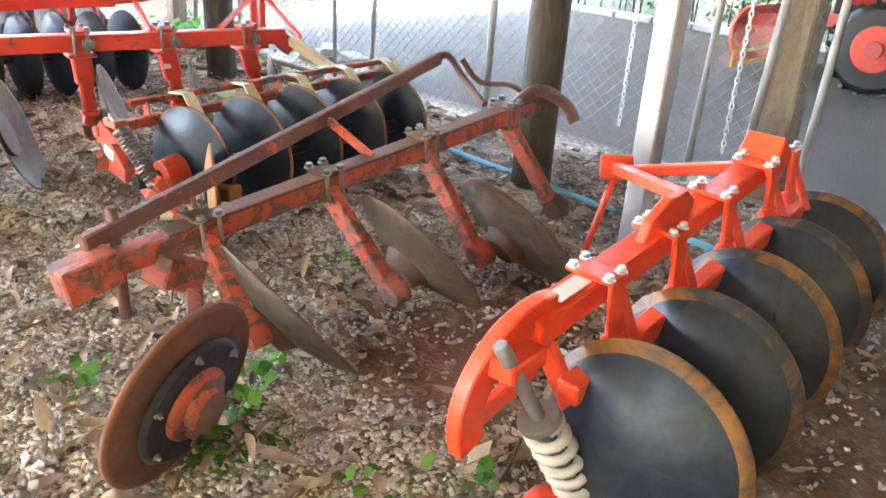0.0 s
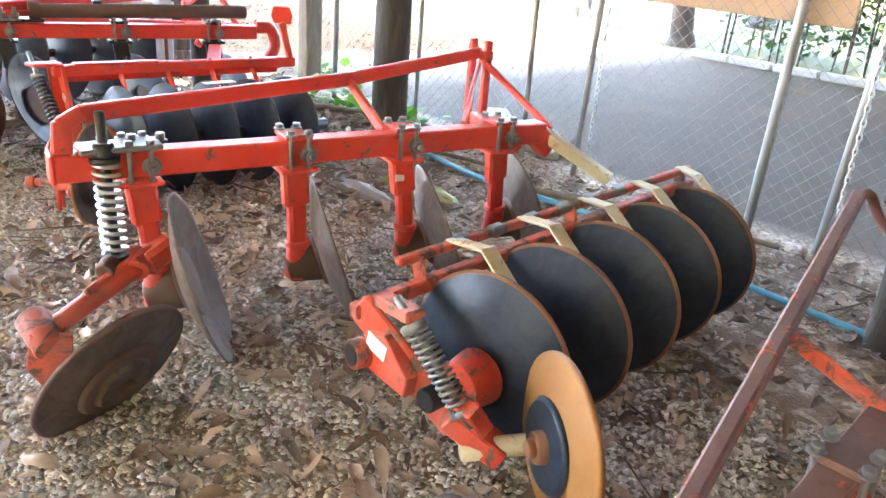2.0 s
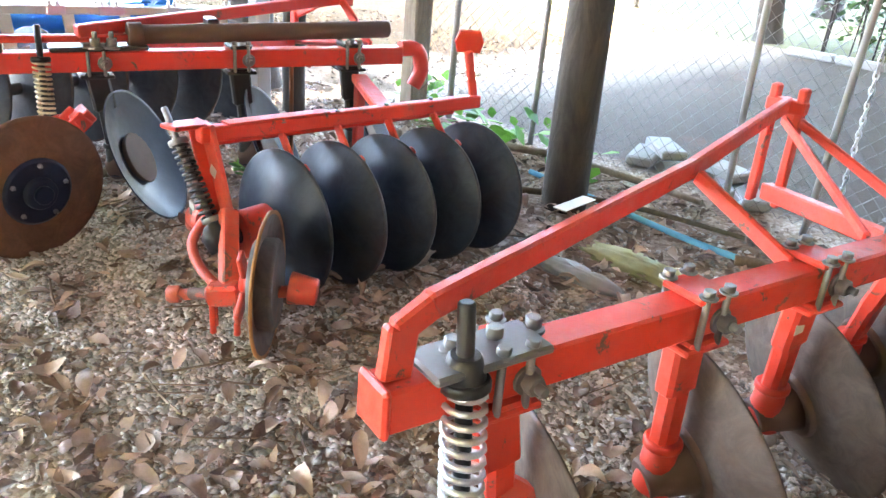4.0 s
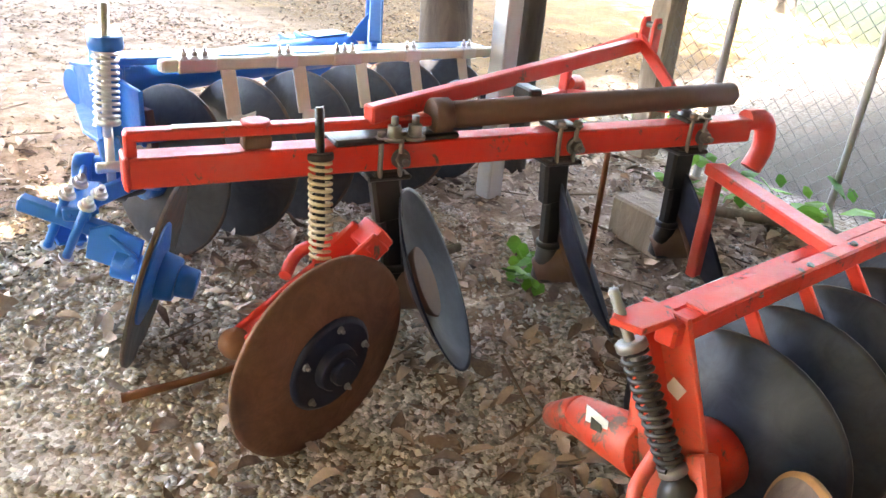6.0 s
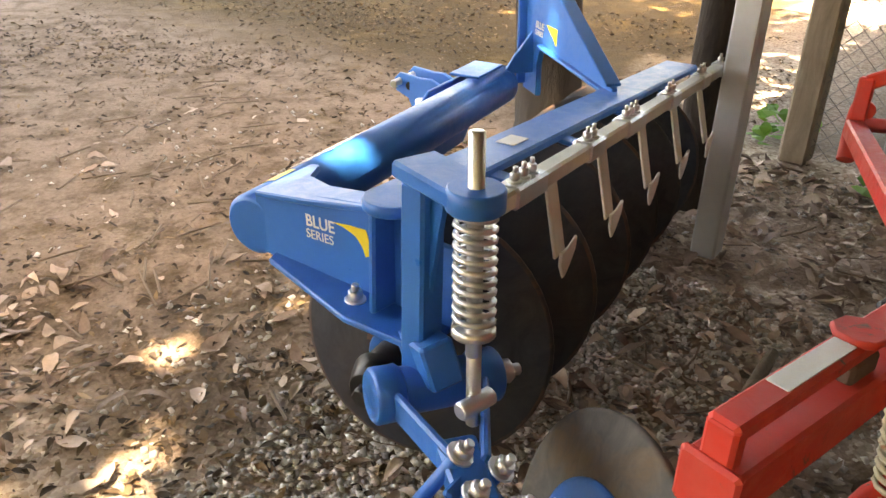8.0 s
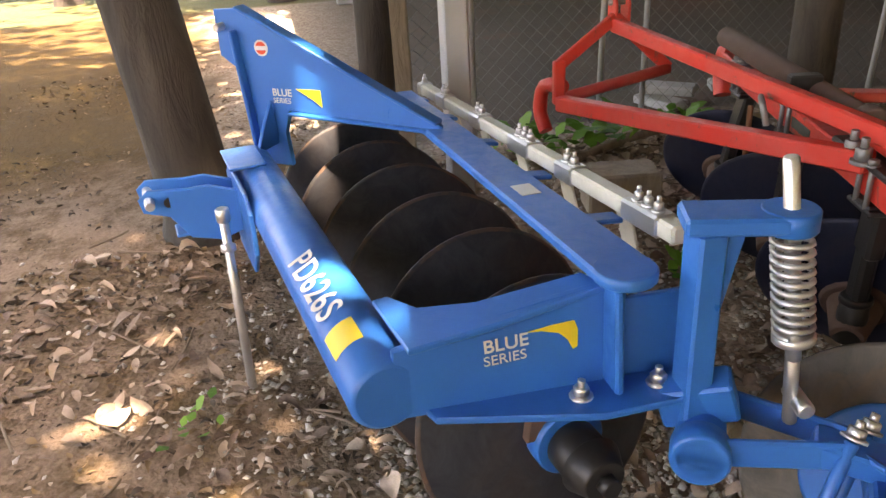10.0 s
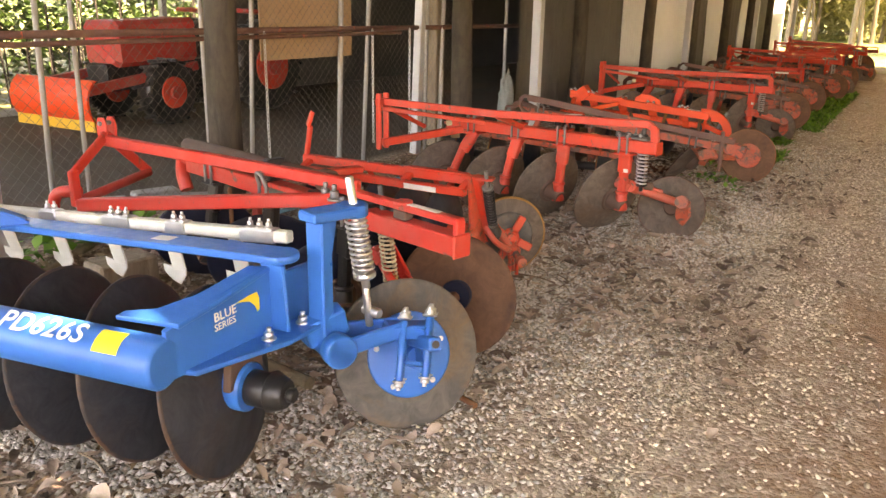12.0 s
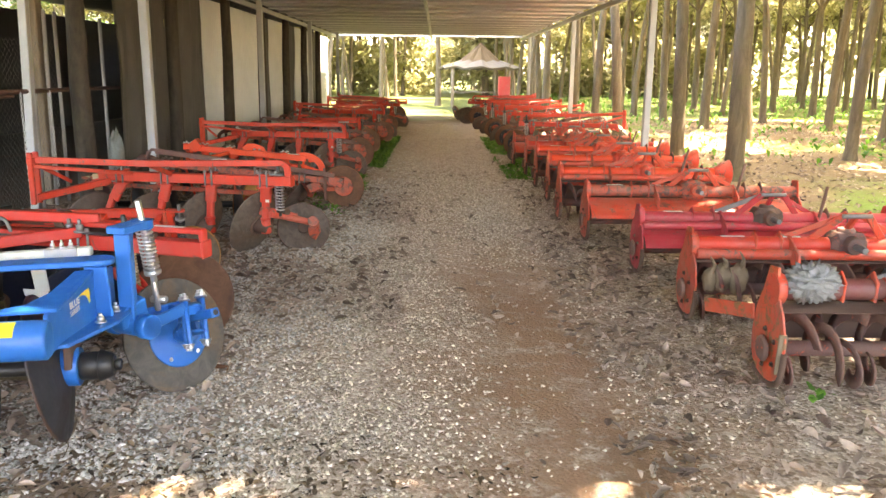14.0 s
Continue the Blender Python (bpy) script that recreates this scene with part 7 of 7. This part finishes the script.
hv, hf = gather([leaf_cloud(820, (-12.2 + rng.normal(0, 0.3), -7.6 + 0.5 * i, 1.25 + rng.normal(0, 0.2)), (0.8, 0.7, 1.15), 0.14) for i in range(44)])
stakes = Mesh()
for i in range(150):
    x_, y_ = -11.35 + rng.normal(0, 0.18), -7.6 + 0.15 * i + rng.normal(0, 0.03)
    pipe([(x_, y_, 0), (x_ + rng.normal(0, 0.04), y_ + rng.normal(0, 0.06), rng.uniform(0.9, 1.9))], rng.uniform(0.010, 0.022), 5, stakes, sub=1)
tagged(stakes.ob("hedge_stems", BARK_DARK), "thin brown stems standing along the foot of the hedge", "stems", kind="stuff")
tagged(fast("hedge", hv, hf, [HEDGE]), "dense dark green hedge behind the kerb", "hedge", kind="stuff")
# Foliage carried up high, added to keep western sky light off the yard.
hv, hf = gather([leaf_cloud(420, (-14.2 + rng.normal(0, 0.7), -7.0 + 0.42 * i, rng.uniform(0.8, 5.6)), (1.1, 1.1, 1.0), 0.2) for i in range(64)])
tagged(fast("bushes", hv, hf, [HEDGE]), "tall leafy green bushes behind the hedge", "bush", kind="stuff")


def tractor():
    th = thing("tractor", (-8.6, -2.6, 0), "red farm tractor with an orange and yellow front blade", "tractor")
    up = Vector((0, 0, 1))
    arc = [(-3.95 + 0.28 * (1 - math.cos(radians(g))), 0.38 + 0.32 * math.sin(radians(g))) for g in range(-60, 61, 15)]
    m = plate(arc + [(y + 0.03, z) for y, z in reversed(arc)], (-8.55, 0, 0), (0, 1, 0), up, 1.6, ch=0.004)
    part("front_blade", m, ORANGE, th, "curved orange front blade")
    part("blade_edge", bar((-9.35, -3.86, 0.12), (-7.75, -3.86, 0.12), 0.03, 0.18), YELLOW_PAINT, th, "yellow cutting edge")
    part("bonnet", bar((-8.55, -3.1, 1.05), (-8.55, -1.7, 1.1), 0.7, 0.6, ch=0.06), RED_DEEP, th)
    part("chassis", bar((-8.55, -3.2, 0.62), (-8.55, -0.4, 0.62), 0.42, 0.36, ch=0.03), BLACK_IRON, th)
    part("seat", bar((-8.55, -0.9, 1.15), (-8.55, -0.45, 1.2), 0.5, 0.2, ch=0.05), BLACK_IRON, th)
    for x in (-9.15, -7.95):
        part("blade_arm", bar((x, -3.9, 0.5), (x, -2.0, 0.75), 0.09, 0.12), RED_DEEP, th)
        part("mudguard", bar((x, -1.1, 1.5), (x, -0.2, 1.45), 0.35, 0.06, ch=0.02), RED_DEEP, th)
        for y, r in ((-2.55, 0.42), (-0.6, 0.68)):
            c = Vector((x, y, r))
            w = part("tyre", rod(c - Vector((0.15, 0, 0)), c + Vector((0.15, 0, 0)), r, seg=36, ch=0.06), BLACK_IRON, th)
            part("rim", rod(c - Vector((0.16, 0, 0)), c + Vector((0.165, 0, 0)), r * 0.55, seg=26, ch=0.03), RED_FADED, w, "red wheel rim")
            part("hub", rod(c + Vector((0.15, 0, 0)), c + Vector((0.21, 0, 0)), r * 0.2, seg=14), RED_DEEP, w)
            lug = Mesh()
            for j in range(18):
                g = 2 * math.pi * j / 18
                e = Vector((0, math.cos(g), math.sin(g)))
                bar(c + e * (r + 0.01) + Vector((0.15, 0, 0)), c + e * (r + 0.01) - Vector((0.15, 0, 0)) + Vector((0, -math.sin(g), math.cos(g))) * 0.08, 0.05, 0.04, up=e, mesh=lug, ch=0.006)
            tagged(part("tread", lug, BLACK_IRON, w), kind="stuff")
    part("roll_bar", pipe([(-9.0, -0.6, 1.0), (-9.0, -0.6, 2.2), (-8.1, -0.6, 2.2), (-8.1, -0.6, 1.0)], 0.035, 10, sub=1), BLACK_IRON, th)
    return th


TR = tractor()
TR.location += Vector((-0.42, 0.28, 0))
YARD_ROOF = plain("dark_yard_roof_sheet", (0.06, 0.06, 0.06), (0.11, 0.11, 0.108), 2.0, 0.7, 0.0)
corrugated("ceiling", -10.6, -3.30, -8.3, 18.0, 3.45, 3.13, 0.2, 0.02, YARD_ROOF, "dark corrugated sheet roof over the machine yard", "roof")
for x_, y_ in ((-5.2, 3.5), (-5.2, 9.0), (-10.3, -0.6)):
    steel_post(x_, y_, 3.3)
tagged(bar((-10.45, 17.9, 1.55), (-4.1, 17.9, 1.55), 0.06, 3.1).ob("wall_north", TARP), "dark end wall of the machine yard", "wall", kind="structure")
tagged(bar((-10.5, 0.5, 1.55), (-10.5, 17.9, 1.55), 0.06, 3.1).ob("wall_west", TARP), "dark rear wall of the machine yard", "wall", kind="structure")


# ---- trees ----
def tree_mesh(height, r, lean, n_leaf, spread, size, seed, bark, leafmat, bend=0.25, limbs=6, name="tree", label="", category="tree", group="", low=4, cut=None):
    """A trunk with limbs and an open crown, standing at the origin; leaves past (x, y) = cut are mostly dropped to let
    sun through.
    """
    global rng
    keep, rng = rng, np.random.default_rng(seed)
    th = thing(name, (0, 0, 0), label, category, group)
    m = Mesh()
    top = Vector((lean[0], lean[1], height))
    pts = [Vector((lean[0] * t ** 1.3 + bend * 0.3 * math.sin(t * 4 + seed), lean[1] * t ** 1.3 + bend * 0.3 * math.cos(t * 3.2 + seed), height * t)) for t in np.linspace(0, 1, 7)]
    pts[0].z = -0.05
    pipe(pts, r * 1.1, 12, m, taper=r * 0.45, sub=3)
    pipe([pts[0] + Vector((0, 0, 0)), pts[0] + Vector((0, 0, 0.25))], r * 1.45, 12, m, taper=r * 1.05, sub=1)
    ends = []
    for i in range(limbs):
        g = 2 * math.pi * i / limbs + rng.uniform(-0.4, 0.4)
        s = pts[low + i % 3 if low < 4 else 4 + i % 2].lerp(pts[low + 1 + i % 2], rng.uniform(0, 1))
        l = spread * rng.uniform(0.6, 1.0)
        e = s + Vector((math.cos(g) * l * 0.7, math.sin(g) * l * 0.7, l * rng.uniform(0.5, 1.1) * (1.3 if low < 4 else 1.0)))
        pipe([s, s.lerp(e, 0.5) + Vector((0, 0, -0.1 * l)), e], r * 0.38, 6, m, taper=r * 0.1, sub=3)
        ends += [e, s.lerp(e, 0.6)]
    part("trunk", m, bark, th)
    ends.append(top)
    v, f = gather([leaf_cloud(n_leaf // len(ends), tuple(e), (spread * rng.uniform(0.3, 0.5), spread * rng.uniform(0.3, 0.5), spread * rng.uniform(0.2, 0.34)), size, 0.5) for e in ends])
    # The gap in the leaves lets a strip of sun fall along the roof edge.
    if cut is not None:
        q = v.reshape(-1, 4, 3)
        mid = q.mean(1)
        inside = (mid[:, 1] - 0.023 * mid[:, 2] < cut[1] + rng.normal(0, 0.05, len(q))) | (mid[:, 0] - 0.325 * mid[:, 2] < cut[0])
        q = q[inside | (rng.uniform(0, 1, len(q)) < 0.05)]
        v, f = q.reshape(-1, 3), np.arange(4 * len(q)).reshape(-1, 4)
    ob = fast("crown", v, f, [leafmat])
    ob.parent = th
    rng = keep
    return th


def move(ob, x, y, turn=0):
    ob.matrix_basis = pose(x, y, 0, 0, 0, turn)


SHADE = dict(bark=BARK_DARK, leafmat=HEDGE, name="shade_tree", label="tall shade tree with dark bark and dense green leaves", group="shade trees")
s1 = tree_mesh(6.5, 0.165, (0.1, -1.25), 4800, 3.4, 0.24, 3, limbs=8, **SHADE)
move(s1, -3.62, -8.93)
# Copies mostly out of view, added to shade open ground and block sky light.
for x_, y_, r_ in ((-11.6, -8.4, 70), (-13.0, -11.5, 300), (-6.5, -20.5, 10), (0.5, -19.0, 60), (7.0, -17.5, 120), (-13.0, -18.0, 200), (-18.5, -15.5, 270), (10.5, -12.5, 330)):
    copy_thing(s1, pose(x_, y_, 0, 0, 0, r_))
# Unseen trees behind the path, added to dapple the ground south of the roof.
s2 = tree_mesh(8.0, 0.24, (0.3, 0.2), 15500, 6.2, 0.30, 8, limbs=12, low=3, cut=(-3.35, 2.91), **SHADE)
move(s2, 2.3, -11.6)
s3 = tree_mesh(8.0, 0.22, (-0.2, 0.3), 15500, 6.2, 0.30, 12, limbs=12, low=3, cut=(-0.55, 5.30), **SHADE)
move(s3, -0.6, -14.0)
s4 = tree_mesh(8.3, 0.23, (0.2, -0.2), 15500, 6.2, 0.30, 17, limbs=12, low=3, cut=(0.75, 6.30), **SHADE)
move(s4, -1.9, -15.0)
for x_, y_, r_ in ((5.4, -11.9, 8), (-9.5, -18.5, 160), (-16.5, -9.5, 10), (-15.8, -3.5, 75), (-16.5, 3.0, 190), (-15.6, 9.5, 260)):
    copy_thing(s2, pose(x_, y_, 0, 0, 0, r_))
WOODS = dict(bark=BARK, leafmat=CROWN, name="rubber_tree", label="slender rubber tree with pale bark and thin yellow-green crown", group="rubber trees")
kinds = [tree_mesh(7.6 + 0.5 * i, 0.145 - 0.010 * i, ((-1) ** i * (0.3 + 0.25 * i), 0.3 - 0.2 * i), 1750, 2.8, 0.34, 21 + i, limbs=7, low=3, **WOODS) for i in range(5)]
spots = []
for col in range(11):
    for row in range(-4, 26):
        x = 5.05 + 3.6 * col + 0.25 * math.sin(row * 2.1 + col)
        y = 0.85 + 4.2 * row + 0.5 * math.cos(row * 1.3 + col * 2.2)
        if y < 78 - 0.6 * x and not (x < 7 and y < 0):
            spots.append((x, y))
for col in range(11):
    for row in range(13):
        x = 4.2 - 3.4 * col + 0.4 * math.sin(row + col * 1.7)
        y = 33 + 3.6 * row + 0.4 * math.cos(row * 1.9 + col)
        if abs(x - 1.5) > 1.3 and y - 33 > -x * 0.2:
            spots.append((x, y))
# Six extra trees: two to shade the hut, four unseen to shade the tillers.
spots += [(4.6, 25.2), (0.4, 29.6), (6.3, -7.8), (6.1, -4.9), (6.5, -1.9), (7.0, -11.0)]
for i, (x, y) in enumerate(spots):
    if i < 5:
        move(kinds[i], x, y, 70 * i)
    else:
        copy_thing(kinds[i % 5], pose(x, y, 0, 0, 0, (i * 67) % 360))
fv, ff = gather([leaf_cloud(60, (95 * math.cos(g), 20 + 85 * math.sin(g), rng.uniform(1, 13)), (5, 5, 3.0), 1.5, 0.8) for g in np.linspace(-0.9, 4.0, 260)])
tagged(fast("far_woods", fv, ff, [CROWN]), "far yellow-green woods, haze put into the leaf colour", "woods", kind="stuff")
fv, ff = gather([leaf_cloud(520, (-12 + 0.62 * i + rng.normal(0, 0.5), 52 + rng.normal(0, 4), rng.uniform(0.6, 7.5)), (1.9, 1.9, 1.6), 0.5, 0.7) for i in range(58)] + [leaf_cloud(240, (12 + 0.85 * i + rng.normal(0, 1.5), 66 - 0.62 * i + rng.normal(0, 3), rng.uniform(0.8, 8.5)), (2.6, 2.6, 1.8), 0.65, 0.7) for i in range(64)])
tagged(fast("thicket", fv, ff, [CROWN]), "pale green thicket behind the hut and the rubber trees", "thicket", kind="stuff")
gv, gf = grass_bank(4.5, 40, 3, 60, 16000, 0.3)
tagged(fast("undergrowth", gv, gf, [WEED]), "patches of green undergrowth between the rubber trees", "undergrowth", kind="stuff")

# ---- thatched hut at the path's end ----
THATCH = plain("grey_brown_thatch", (0.060, 0.040, 0.018), (0.13, 0.088, 0.042), 5, 0.95, 0, 0.6)
FRINGE = plain("pale_thatch_fringe", (0.085, 0.075, 0.058), (0.17, 0.15, 0.12), 9, 0.9)


def hut():
    th = thing("thatched_hut", (2.35, 27.0, 0), "small open hut with a pointed thatched roof", "hut")
    c = Vector((2.35, 27.0, 0))
    m = Mesh()
    n = 28
    for r0, z0, r1, z1 in ((0.0, 3.05, 0.95, 2.25), (0.85, 2.28, 1.9, 1.95)):
        ring = [[c + Vector((math.cos(2 * math.pi * j / n) * r * (1 + 0.05 * ((j * 7) % 3 - 1)), math.sin(2 * math.pi * j / n) * r, z - 0.05 * ((j * 5) % 3))) for j in range(n)] for r, z in ((max(r0, 0.02), z0), ((r0 + r1) / 2, (z0 + z1) / 2), (r1, z1), (r1 - 0.05, z1 - 0.09))]
        v = [p for q in ring for p in q]
        m.add(v, [(i * n + j, i * n + n + j, i * n + n + (j + 1) % n, i * n + (j + 1) % n) for i in range(3) for j in range(n)], 0 if z0 > 2.5 else 1)
    part("thatch", m, [THATCH, FRINGE], th)
    for x, y in ((-1.3, -1.2), (1.3, -1.2), (-1.3, 1.2), (1.3, 1.2)):
        part("post", rod(c + Vector((x, y, 0)), c + Vector((x, y, 2.05)), 0.06, seg=10), POST_WOOD, th)
    part("bench", bar(c + Vector((-1.2, 0.3, 0.75)), c + Vector((1.2, 0.3, 0.75)), 0.9, 0.06), POST_WOOD, th)
    return th


hut()
slab((3.3, 24.5, 0.75), 0.5, 0.5, 1.5, 0, RED_DEEP, "red_machine", "upright red machine standing beside the hut", "machine")
